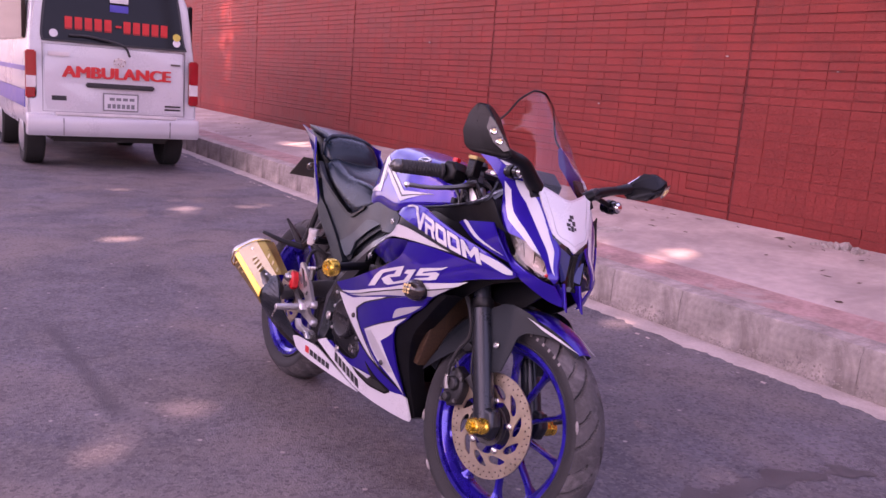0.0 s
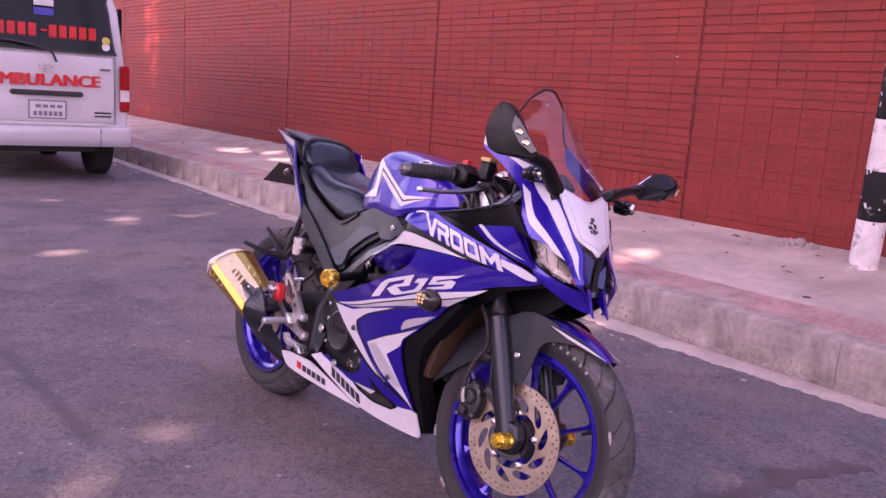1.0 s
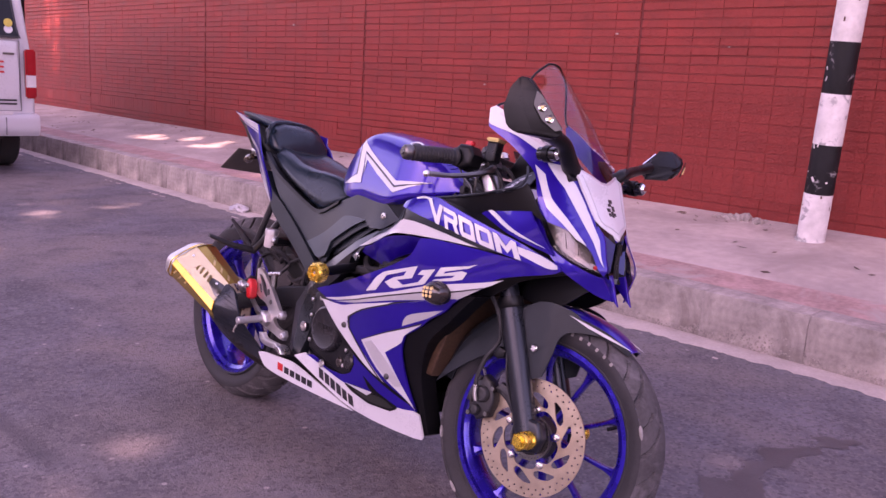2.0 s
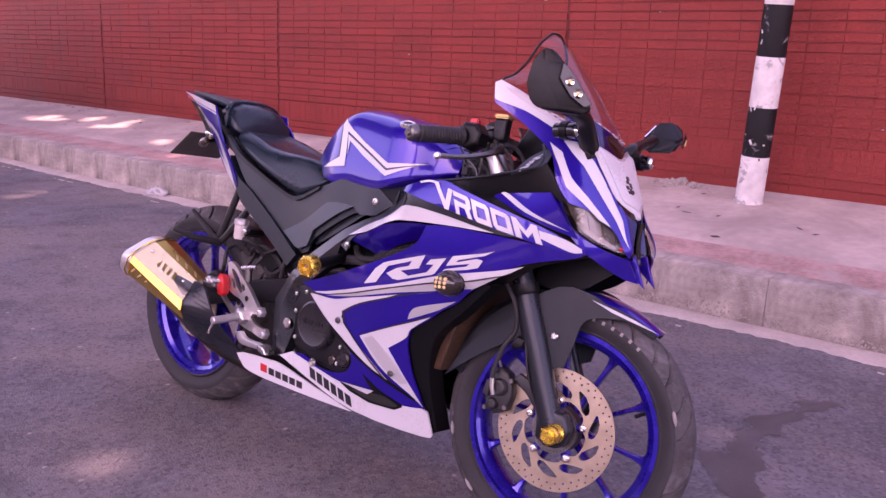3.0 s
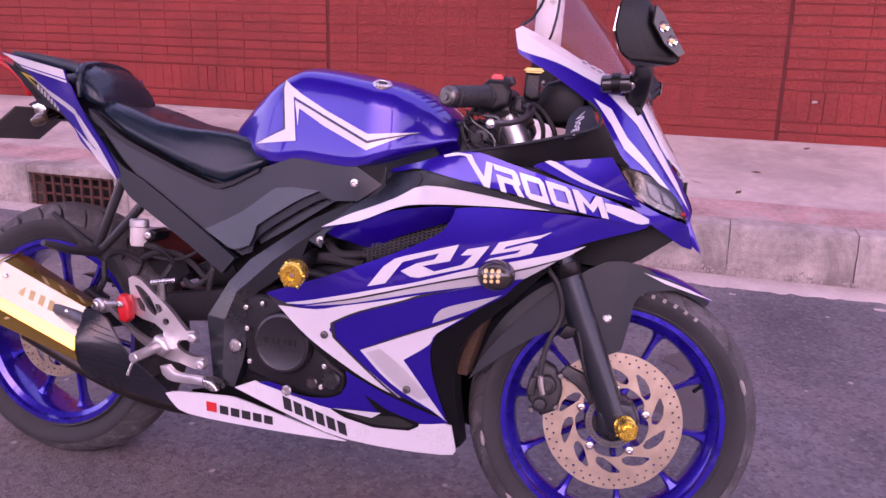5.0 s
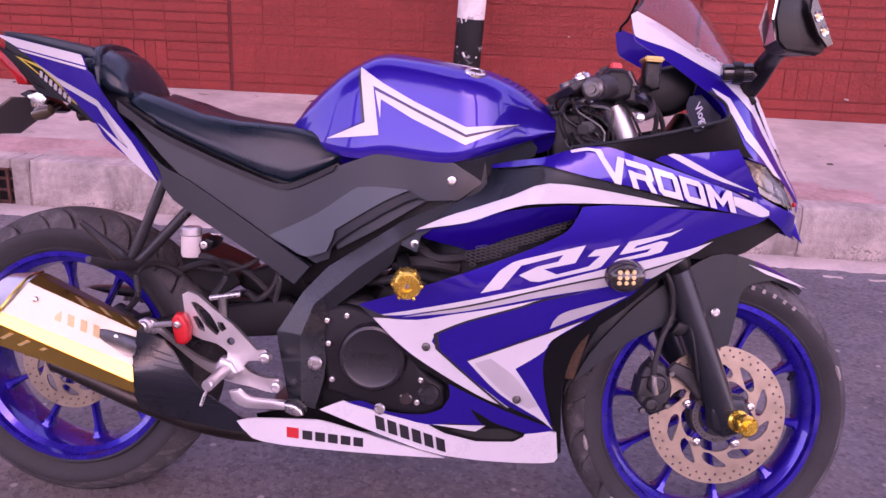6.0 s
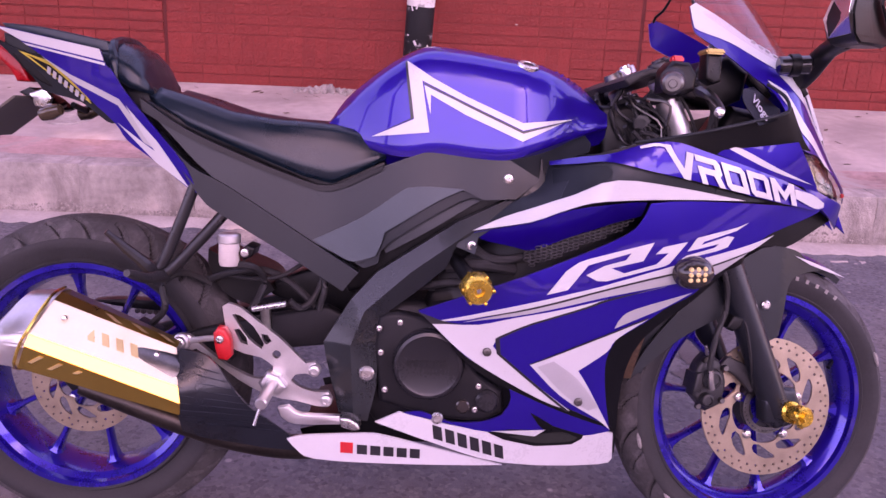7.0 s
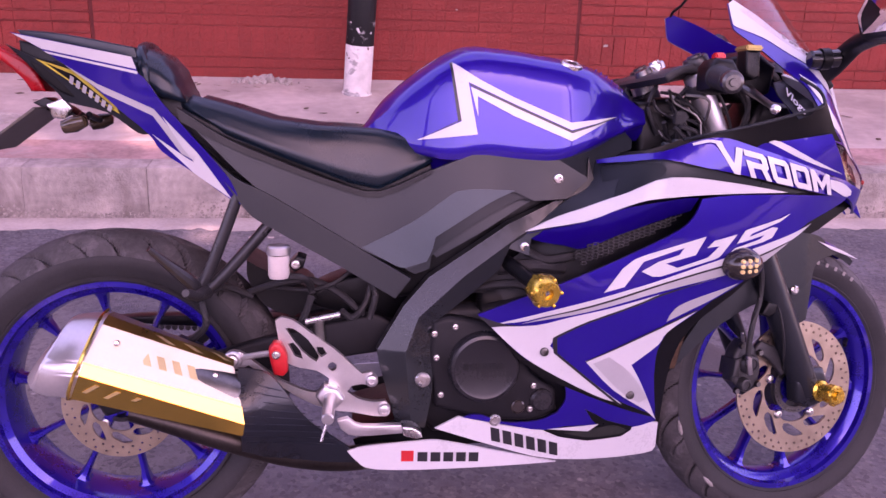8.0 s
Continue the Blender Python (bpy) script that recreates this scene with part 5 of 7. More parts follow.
for side in (-1, 1):
    tail = part("tail_cowl", skin(TAIL, W_TAIL, .004, .006, side), M_BLUE, bike, "blue and white tail cowl")
    part("white_stripe", skin([(-.798, .954), (-.603, .919), (-.596, .899), (-.754, .930)], W_TAIL, .0055, .001, side, .03, 1), M_DECAL_W, tail)
    part("white_stripe", skin([(-.752, .927), (-.594, .8955), (-.594, .891), (-.744, .922)], W_TAIL, .0055, .001, side, .03, 1), M_DECAL_W, tail)
    part("white_stripe", skin([(-.718, .904), (-.666, .874), (-.570, .834), (-.548, .807), (-.509, .750), (-.528, .760), (-.573, .823), (-.657, .859)], W_TAIL, .0055, .001, side, .03, 1), M_DECAL_S, tail)
    part("white_stripe", skin([(-.557, .823), (-.500, .762), (-.445, .684), (-.507, .726), (-.577, .792), (-.516, .751), (-.507, .746), (-.525, .770)], W_TAIL, .0058, .001, side, .03, 1), M_DECAL_W, tail)
    part("tail_underside", skin([(-.818, .938), (-.772, .916), (-.720, .905), (-.671, .863), (-.583, .791), (-.608, .793), (-.658, .826), (-.730, .843), (-.743, .857)], W_TAIL, -.012, .006, side), M_GREY, bike, "dark grey tail underside")
    vent = part("tail_vent", skin([(-.772, .914), (-.707, .895), (-.641, .836), (-.636, .824), (-.685, .855)], W_TAIL, -.009, .003, side, .03, 1), M_YELLOW, bike, "yellow-edged tail vent")
    part("vent_hollow", skin([(-.755, .907), (-.71, .889), (-.648, .838), (-.645, .832), (-.688, .859)], W_TAIL, -.0078, .001, side, .03, 1), M_PLASTIC, vent)
    for k in range(7):
        t = k / 6
        x0, z0 = -.715 + .062 * t, .888 - .047 * t
        part("vent_slat", skin([(x0, z0), (x0 + .006, z0 - .004), (x0 + .002, z0 - .016 + .002 * t), (x0 - .004, z0 - .012 + .002 * t)], W_TAIL, -.0066, .001, side, .03, 1), M_DECAL_S, vent)
    cov = part("side_cover", skin([(-.529, .825), (-.455, .786), (-.361, .746), (-.264, .710), (-.199, .692), (-.097, .737), (-.009, .771), (.031, .768), (.118, .759), (.178, .724), (.135, .690), (.078, .685), (.039, .702), (-.006, .677), (-.095, .619), (-.11, .576), (-.141, .562), (-.225, .596), (-.390, .691)], W_COVER, -.002, .012, side, .016, corner=24, bev=.003), M_GREY, bike, "dark grey plastic side cover", angle=50)
    # same cover sheet; the lighter grey paints in the sheen of its upward slant
    part("cover_panel", skin([(-.224, .599), (-.136, .644), (-.067, .694), (-.047, .701), (-.017, .704), (.044, .702), (-.006, .677), (-.095, .619), (-.1, .598), (-.11, .576), (-.147, .564), (-.165, .568)], W_COVER, -.0005, .004, side, .016, corner=24, bev=.0012), M_GREYL, cov, "raised cover panel, sky sheen put into its lighter grey")
    part("panel_flank", skin([(.036, .699), (.126, .689), (.078, .685), (.039, .681), (-.087, .600), (-.105, .562), (-.13, .552), (-.147, .560), (-.115, .578), (-.105, .598), (-.098, .619), (-.006, .675)], W_COVER, -.008, .006, side, .016), M_GREYD, cov)
    part("cover_slot", skin([(.082, .686), (.057, .672), (-.013, .626), (-.091, .580), (-.10, .590), (-.09, .602), (.04, .684)], W_COVER, -.020, .006, side), M_GREY, cov)
    part("subframe_rail", skin([(-.50, .78), (-.441, .722), (-.380, .691), (-.225, .597), (-.138, .547), (-.166, .512), (-.265, .570), (-.381, .636), (-.426, .671)], W_BODY, .006, .02, side, bev=.006), M_GREYD, bike, "black subframe rail")
    part("seat_rail", skin([(-.535, .838), (-.455, .788), (-.361, .748), (-.264, .712), (-.193, .698), (-.100, .738), (-.104, .728), (-.193, .687), (-.264, .702), (-.361, .737), (-.455, .775), (-.53, .815)], W_BODY, .006, .016, side), M_PLASTIC, bike)
    for nm, pts in (("beam_upper_face", BEAM_OUT + BEAM_RIDGE[::-1]), ("beam_lower_face", BEAM_RIDGE + BEAM_IN)):
        part(nm, skin(pts, W_BEAM, -.008, .03, side, .03, 1, bev=.003), M_FRAME, beams[side], angle=20)
    part("neck_cover", skin([(.112, .757), (.18, .779), (.259, .807), (.272, .79), (.268, .775), (.193, .748), (.178, .720), (.15, .73)], rbf([(.117, .757, .160), (.259, .807, .095), (.268, .781, .115), (.193, .75, .146), (.18, .72, .160)]), 0, .012, side), M_GREYD, bike)
bolt(.121, .724, -(W_COVER(.121, .724) - .003), .009)
bolt(.061, .605, -.182, .009)
bolt(-.117, .367, -.189, .014)
part("tail_core", prism([(-.80, .945), (-.6, .9), (-.45, .79), (-.42, .70), (-.45, .69), (-.58, .79), (-.74, .86), (-.80, .925)], -.08, .08, .01), M_PLASTIC, bike)
part("tail_lamp", prism([(-.90, .955), (-.848, .934), (-.802, .908), (-.785, .885), (-.774, .860), (-.800, .860), (-.813, .882), (-.850, .914), (-.90, .936)], -.038, .038, .005, 3, 2), M_REDLENS, bike, "red tail lamp lens")
part("plate_holder", prism([(-.78, .85), (-.74, .83), (-.72, .81), (-.735, .805), (-.79, .835), (-.80, .84)], -.03, .03, .005), M_PLASTIC, bike, "black number plate holder")
part("plate_bracket", prism([(-.772, .838), (-.742, .850), (-.728, .832), (-.742, .812), (-.762, .815)], -.050, -.038, .003), M_STEEL, bike)
part("number_plate", block((-.10, -.095, -.002), (.03, .095, .002), .0015), M_PLATE, bike, "number plate on its holder", m=pose(-.80, 0, .815, 0, -37, 0))
for s in (-1, 1):
    st = part("rear_indicator", rod((-.72, s * .02, .82), (-.715, s * .075, .808), .006), M_PLASTIC, bike, "rear indicator on a short stalk")
    part("indicator_lens", lathe([(0, -.025), (.012, -.02), (.015, 0), (.010, .02), (0, .024)], (-.715, s * .085, .806), (1, s * .2, .3), 16), M_AMBERLENS, st)
flat = lambda d: (lambda x, z: d)
# nose cowl, lamps and screen
COWL = [(.419, 1.033), (.430, 1.040), (.485, 1.016), (.541, .985), (.580, .967), (.612, .947), (.640, .925), (.666, .902), (.690, .866), (.714, .828), (.730, .805), (.750, .779), (.772, .745), (.788, .714), (.785, .696), (.760, .733), (.730, .759),
        (.688, .783), (.645, .794), (.627, .812), (.604, .858), (.584, .891), (.548, .918), (.490, .956), (.440, .982), (.427, .995)]
LAMP = [(.630, .795), (.688, .780), (.733, .755), (.760, .730), (.780, .698), (.757, .706), (.705, .723), (.660, .748)]


def nose_at(s, u, off=0.0):
    """A point of the nose's front panel: s from beside the screen (-1) to its lower tip (4), u from side to side."""
    rows = ((.655, .930, .622, .112, .935), (.676, .900, .664, .085, .904), (.692, .878, .679, .080, .881), (.713, .846, .701, .069, .849), (.739, .812, .730, .057, .807), (.763, .776, .759, .003, .778))
    s += 1
    k = min(4, int(s))
    a, b = Vector(rows[k]), Vector(rows[k + 1])
    cx, cz, ex, ey, ez = a + (b - a) * (s - k)
    cx, ex = (q[0] for q in squeeze([(cx,), (ex,)]))
    return Vector((cx + (ex - cx) * u * u + off * .84, ey * u, cz + (ez - cz) * u * u + off * .54))


def nose_sheet(s0, s1, u0, u1, off, thick, ns=14, nu=14):
    bm = bmesh.new()
    g = [[bm.verts.new(nose_at((s0(u) if callable(s0) else s0) * (1 - k) + s1 * k, u, off)) for u in np.linspace(u0, u1, nu)] for k in np.linspace(0, 1, ns)]
    for a, b in zip(g, g[1:]):
        for i in range(nu - 1):
            bm.faces.new((a[i], a[i + 1], b[i + 1], b[i]))
    return thicken(bm, (-thick * .84, 0, -thick * .54))


panel = part("nose_panel", nose_sheet(lambda u: -max(0, abs(u) - .12) / .88, 3.98, -1, 1, .002, .006, 18, 21), M_WHITE, bike, "white nose panel")
part("panel_edge", nose_sheet(2.2, 4, -1.10, 1.10, -.004, .006), M_BLUE, panel)
for side in (-1, 1):
    part("panel_line", tube([nose_at(q, side * u, .0025) for q, u in ((-.2, .80), (1, .80), (2, .80), (2.9, .80), (3.3, .45), (3.6, .0))], .0012, 6, 3), M_DECAL_S, panel, "grey line inside the panel's edge")
# emblem on the nose panel: plain dark shapes
for s0, s1, u0, u1 in ((1.45, 1.70, -.04, .13), (1.73, 1.92, -.12, .04), (1.88, 2.2, .05, .19), (2.06, 2.28, -.24, -.06), (2.23, 2.6, -.06, .08), (2.32, 2.5, .12, .21), (2.36, 2.55, -.22, -.1)):
    part("nose_emblem", nose_sheet(s0, s1, u0, u1, .0032, .001, 4, 4), M_PIN, panel)
# black intake under the panel
bm = bmesh.new()
g = [[bm.verts.new((cx + (ex - cx) * u * u, ey * u, cz + (ez - cz) * u * u)) for u in np.linspace(-1, 1, 9)] for cx, cz, ex, ey, ez in ((.738, .785, .713, .060, .812), (.735, .765, .727, .056, .778), (.732, .73, .739, .046, .738), (.732, .70, .753, .036, .705), (.741, .678, .760, .026, .680))]
for a, b in zip(g, g[1:]):
    for i in range(8):
        bm.faces.new((a[i], a[i + 1], b[i + 1], b[i]))
grille = part("nose_grille", thicken(bm, (-.006, 0, 0)), M_GLOSSBLACK, bike, "gloss black nose intake")
for side in (-1, 1):
    bm = bmesh.new()
    bm.faces.new([bm.verts.new((x, side * y, z)) for x, y, z in ((.722, .054, .793), (.744, .013, .768), (.743, .011, .706), (.753, .031, .702))])
    part("grille_insert", thicken(bm, (-.003, 0, 0)), M_SLATE, grille, "slate blue intake insert")
    part("grille_bar", tube([(.748, side * .004, .770), (.748, side * .004, .73), (.753, side * .006, .692)], .0035, 8), M_PLASTIC, grille)
    cowl = part("nose_cowl", skin(squeeze(COWL), W_NOSE, 0, .005, side, .012), M_BLUE, bike, "blue nose cowl with white stripes")
    part("white_cheek", skin(squeeze([(.419, 1.033), (.430, 1.040), (.485, 1.016), (.541, .985), (.580, .967), (.612, .943), (.600, .931), (.552, .953), (.498, .977), (.436, .993), (.426, 1.004)]), W_NOSE, .0014, .001, side, .012), M_DECAL_W, cowl)
    part("white_stripe", skin(squeeze([(.572, .915), (.606, .897), (.640, .846), (.680, .810), (.721, .770), (.737, .755), (.713, .766), (.675, .797), (.637, .825), (.610, .868)]), W_NOSE, .0014, .001, side, .012, 1), M_DECAL_W, cowl)
    part("white_stripe", skin(squeeze([(.596, .925), (.631, .922), (.663, .886), (.712, .822), (.750, .770), (.784, .716), (.746, .762), (.690, .828), (.651, .874)]), W_NOSE, .0014, .001, side, .012, 1), M_DECAL_W, cowl)
    part("nose_lip", skin(squeeze([(.602, .812), (.629, .793), (.656, .744), (.703, .718), (.757, .700), (.784, .690), (.797, .642), (.770, .652), (.738, .672), (.690, .700), (.640, .745)]), W_NOSE, -.002, .006, side, .012), M_BLUE, bike, "blue chin of the nose cowl")
    part("chin_blade", prism([(.722, .688), (.760, .700), (.790, .634), (.752, .664)], side * .022, side * .030, .002, 2, 1), M_BLUE, bike)
    lamp = part("headlamp", skin(squeeze(LAMP), W_NOSE, -.022, .004, side, .012), M_CHROMEDARK, bike, "slanted headlamp under a clear lens")
    part("headlamp_lens", skin(squeeze(LAMP), W_NOSE, .0005, .002, side, .012), M_CLEAR, lamp, "clear lamp lens")
    for k in range(3):
        t = k / 3
        part("reflector", skin(squeeze([(.652 + .10 * t, .783 - .045 * t), (.680 + .10 * t, .774 - .05 * t), (.692 + .09 * t, .742 - .035 * t), (.665 + .095 * t, .754 - .035 * t)]), W_NOSE, -.014, .003, side, .012, 1), M_CHROMEDARK, lamp)
    part("nose_underside", skin([(.54, .60), (.647, .600), (.742, .664), (.70, .69), (.63, .70), (.56, .66)], lambda x, z: min(.068, W_NOSE(x, z)), -.004, .004, side), M_PLASTIC, bike, "black nose underside")
    part("fairing_lip", skin([(.322, .455), (.371, .488), (.447, .542), (.50, .592), (.52, .592), (.45, .518), (.375, .445), (.35, .35), (.358, .2), (.34, .19), (.336, .257), (.312, .344), (.306, .411)], W_FAIR, -.012, .05, side), M_PLASTIC, bike)
part("running_light", lathe([(0, .004), (.004, .003), (.005, 0), (0, 0)], (.750, -(W_NOSE(.750, .712) - .002), .712), (.6, -1, 0), 8), M_REDLENS, bike)
part("nose_core", prism([(.46, .74), (.54, .87), (.60, .86), (.64, .79), (.64, .70), (.5, .64)], -.06, .06, .02), M_PLASTIC, bike)
part("dash", prism([(.43, .88), (.47, .945), (.52, .96), (.56, .93), (.55, .88), (.50, .86)], -.075, .075, .012), M_PLASTIC, bike, "black instrument cluster")
part("dash_screen", plate([(-.06, -.03), (.06, -.03), (.06, .03), (-.06, .03)], (), 0, .003), M_SMOKE, bike, m=pose(.452, 0, .918, 0, 0, 90) @ pose(0, 0, 0, -30, 0, 0))
def W_PLATE(x, z):
    """The plate inside the cowl slopes out towards its foot."""
    return .122 + .070 * min(1.3, max(-.3, (.889 - z) / .041))


part("lining_plate", skin([(.530, .874), (.541, .899), (.562, .904), (.588, .864), (.575, .847), (.536, .834)], W_PLATE, -.003, .004), M_PLASTIC, bike)
part("cowl_rim", tube([(.33, -.204, .797), (.405, -.200, .811), (.477, -.199, .827), (.548, -.197, .846), (.586, -.194, .858), (.594, -.186, .870), (.588, -.172, .888), (.566, -.150, .907)], .0030, 8), M_GREY, bike)
part("lining_lettering", lay_letters("Vlogs", ((.540, .876), (.546, .838), (.562, .852), (.556, .891)), W_PLATE, .002, .01), M_DECAL_W, bike, "white lettering on the inner cowl")

bm = bmesh.new()
C = ((.680, .897), (.668, .918), (.655, .940), (.636, .972), (.612, 1.006), (.590, 1.036), (.566, 1.064), (.535, 1.1), (.505, 1.133), (.485, 1.153), (.465, 1.169))
Ed = ((.679, .898, .012), (.667, .911, .048), (.648, .923, .084), (.605, .946, .108), (.545, .973, .122), (.485, 1.003, .137), (.428, 1.036, .143), (.438, 1.056, .112), (.452, 1.092, .084), (.460, 1.135, .060), (.463, 1.166, .022))
rows, rim = [], []
for mid, end in zip(spline([(a, 0, b) for a, b in C], 2), spline([(a, c, b) for a, b, c in Ed], 2)):
    row = []
    for u in np.linspace(-1, 1, 21):
        k = abs(u) ** 2.2
        row.append(bm.verts.new((mid.x + (end.x - mid.x) * k, end.y * u, mid.z + (end.z - mid.z) * k)))
    rows.append(row)
for a, b in zip(rows, rows[1:]):
    for i in range(20):
        bm.faces.new((a[i], a[i + 1], b[i + 1], b[i]))
edge_r = [r[0].co.copy() for r in rows[12:]]
edge_l = [r[-1].co.copy() for r in rows[12:]]
top_e = [v.co.copy() for v in rows[-1]]
net = [[v.co.copy() for v in r] for r in rows]
thicken(bm, (-.002, 0, -.0012))
screen = part("windscreen", bm, M_TINT, bike, "clear tinted double-bubble windscreen", angle=60)
for side in (0, -1):
    for k in range(7):
        a, b = net[5 + k // 2][side], net[6 + k // 2][side]
        p = a.lerp(b, .1 + .45 * (k % 2)).lerp(net[5 + k // 2][10], .10) + Vector((.0015, 0, .001))
        q = a.lerp(b, .1 + .45 * (k % 2) + .3).lerp(net[5 + k // 2][10], .10) + Vector((.0015, 0, .001))
        part("screen_lettering_bar", tube([p, q], [.0045, .0045], 4), M_DECAL_S, screen)
part("screen_edge", tube(edge_r + top_e[1:-1] + edge_l[::-1], .0028, 8, 2), M_PLASTIC, screen)

# mirrors and small bar lights
def facets(name, loops, material, parent, label="", depth=.003):
    """A thin plate over one flat loop of points, given as (x, y, z)."""
    bm = bmesh.new()
    f = bm.faces.new([bm.verts.new(p) for p in loops])
    f.normal_update()
    thicken(bm, -f.normal * depth)
    return part(name, bm, material, parent, label)


def hull(points, bevel):
    """A rounded solid over a few corners."""
    bm = bmesh.new()
    for p in points:
        bm.verts.new(p)
    bmesh.ops.convex_hull(bm, input=bm.verts)
    bmesh.ops.delete(bm, geom=[v for v in bm.verts if not v.link_faces], context="VERTS")
    bmesh.ops.dissolve_limit(bm, angle_limit=.09, verts=bm.verts, edges=bm.edges)
    bmesh.ops.bevel(bm, geom=bm.edges[:], offset=bevel, segments=3, affect="EDGES", clamp_overlap=True)
    return bm


# near mirror: opened out, its indicator facing forward
bm = bmesh.new()
rows = []
for z, A, B, Cc in ((1.082, (.630, .342), (.652, .328), (.632, .305)), (1.058, (.616, .355), (.682, .318), (.622, .265)), (1.012, (.609, .360), (.718, .296), (.618, .238)), (.977, (.622, .352), (.748, .276), (.632, .236)), (.966, (.642, .340), (.728, .284), (.645, .252))):
    rows.append([bm.verts.new((.655 + (x - .655) * .78, .032 - y, z)) for x, y in (A, ((A[0] + B[0]) / 2 - .004, (A[1] + B[1]) / 2 + .008), B, ((B[0] + Cc[0]) / 2, (B[1] + Cc[1]) / 2 - .012), Cc)])
for a, b in zip(rows, rows[1:]):
    for i in range(5):
        bm.faces.new((a[i - 1], a[i], b[i], b[i - 1]))
bm.faces.new(rows[0])
bm.faces.new(rows[-1][::-1])
bmesh.ops.recalc_face_normals(bm, faces=bm.faces)
bmesh.ops.bevel(bm, geom=bm.edges[:], offset=.005, segments=3, affect="EDGES", clamp_overlap=True)
mir = part("mirror", bm, M_PLASTIC, bike, "black wing mirror with an indicator lens", None, 40)
facets("mirror_glass", [(.658 + (x - .655) * .78, .032 - y, z) for x, y, z in ((.612, .346, 1.05), (.606, .350, 1.012), (.619, .342, .982), (.629, .248, .982), (.613, .248, 1.012), (.617, .275, 1.052))], M_MIRROR, mir, "mirror glass")
rim = [(.662 + (x - .655) * .78, .026 - y, z) for x, y, z in ((.676, .322, 1.056), (.690, .314, 1.046), (.740, .2825, .986), (.727, .2905, .980), (.698, .310, .998), (.674, .324, 1.028))]
lens = facets("mirror_lens", rim, M_LENSGREY, mir, "clear indicator lens with two bulbs")
part("lens_rim", tube([Vector(p) for p in rim + rim[:1]], .0016, 6, 1), M_PLASTIC, mir)
ctr = sum((Vector(p) for p in rim), Vector()) / 6
out = (Vector(rim[1]) - Vector(rim[0])).cross(Vector(rim[3]) - Vector(rim[0])).normalized()
out = out if out.x > 0 else -out
for t in (-.011, .017):
    q = ctr + (Vector(rim[2]) - Vector(rim[0])).normalized() * t + out * .002
    part("lens_bulb", lathe([(.0, .0012), (.004, .0012), (.0085, .0035), (.0095, .001), (.0095, 0), (0, 0)], q, out, 16), M_CHROME, lens)
    part("bulb_core", lathe([(0, .004), (.003, .003), (.0042, .001), (0, .001)], q, out, 10), M_AMBER, lens)
# far mirror: folded, a pointed shell with its lens low on the tip
mir = part("mirror", hull([(.612, .252, .934), (.655, .300, .940), (.640, .372, .968), (.640, .384, 1.008), (.632, .335, 1.024), (.600, .312, 1.020), (.596, .262, .975), (.585, .275, .945), (.588, .350, .975), (.672, .318, .975)], .006), M_PLASTIC, bike, "folded black wing mirror with a pointed tip", angle=50)
facets("mirror_glass", [(.583, .283, .952), (.586, .345, .976), (.597, .312, 1.008), (.592, .270, .975)], M_MIRROR, mir, "mirror glass")
facets("mirror_lens", [(.6665, .334, .958), (.648, .368, .966), (.647, .382, 1.000), (.668, .345, .988)], M_LENSGREY, mir, "clear indicator lens")
facets("lens_bulb", [(.667, .343, .966), (.654, .365, .973), (.653, .373, .986), (.667, .348, .980)], M_AMBER, mir)
for s in (-1, 1):
    part("mirror_stalk", tube([(.640, s * .085, .915), (.650, s * .115, .935), (.660, s * .155, .965), (.660, s * .195, .975), (.660, s * .232, .982)] if s < 0 else [(.640, .080, .912), (.650, .105, .930), (.640, .150, .942), (.628, .198, .952), (.624, .250, .966)], [.022, .020, .017, .016, .018] if s < 0 else [.017, .014, .013, .012, .014], 12), M_PLASTIC, bike, "black mirror stalk")
    part("stalk_joint", lathe([(0, -.012), (.012, -.012), (.016, -.008), (.016, .008), (.012, .012), (0, .012)], (.650, -.118, .936) if s < 0 else (.650, .106, .930), (1, 0, .3), 16), M_SATINBLACK, bike)
    part("mirror_foot", prism([(.60, .955), (.64, .92), (.66, .895), (.652, .888), (.61, .925), (.592, .952)], s * .07, s * .105, .008), M_PLASTIC, bike)
    y = -.140 if s < 0 else .195
    dx, dz = (0, 0) if s < 0 else (.012, -.036)
    part("spot_bracket", tube([(.645, s * .10, .928), (.636, s * (.12 if s < 0 else .15), .935 + dz * .5), (.615 + dx, y, .943 + dz)], .007, 8), M_PLASTIC, bike)
    li = part("spot_light", rod((.585 + dx, y, .940 + dz), (.640 + dx, y * 1.02, .944 + dz), .0165, 20), M_GLOSSBLACK, bike, "small black auxiliary spot light")
    part("spot_lens", lathe([(0, .006), (.008, .005), (.0135, 0), (0, 0)], (.6405 + dx, y * 1.02, .944 + dz), (1, .02 * s, .05), 16), M_CHROME, li)
    part("spot_clamp", lathe([(.0175, -.008), (.0195, -.008), (.0195, .008), (.0175, .008)], (.612 + dx, y * 1.01, .942 + dz), (1, .02 * s, .05), 20, closed=True), M_PLASTIC, li)

# steering: everything that turns with the front wheel, turned a little to the left
AX = Vector((-.266, 0, .567)).normalized()
PV = Vector((.36, 0, .90))
ST = Matrix.Translation(PV) @ Matrix.Rotation(radians(11), 4, AX) @ Matrix.Translation(-PV)
FW, RW = Vector((.643, .001, .288)), Vector((-.672, -.008, .301))


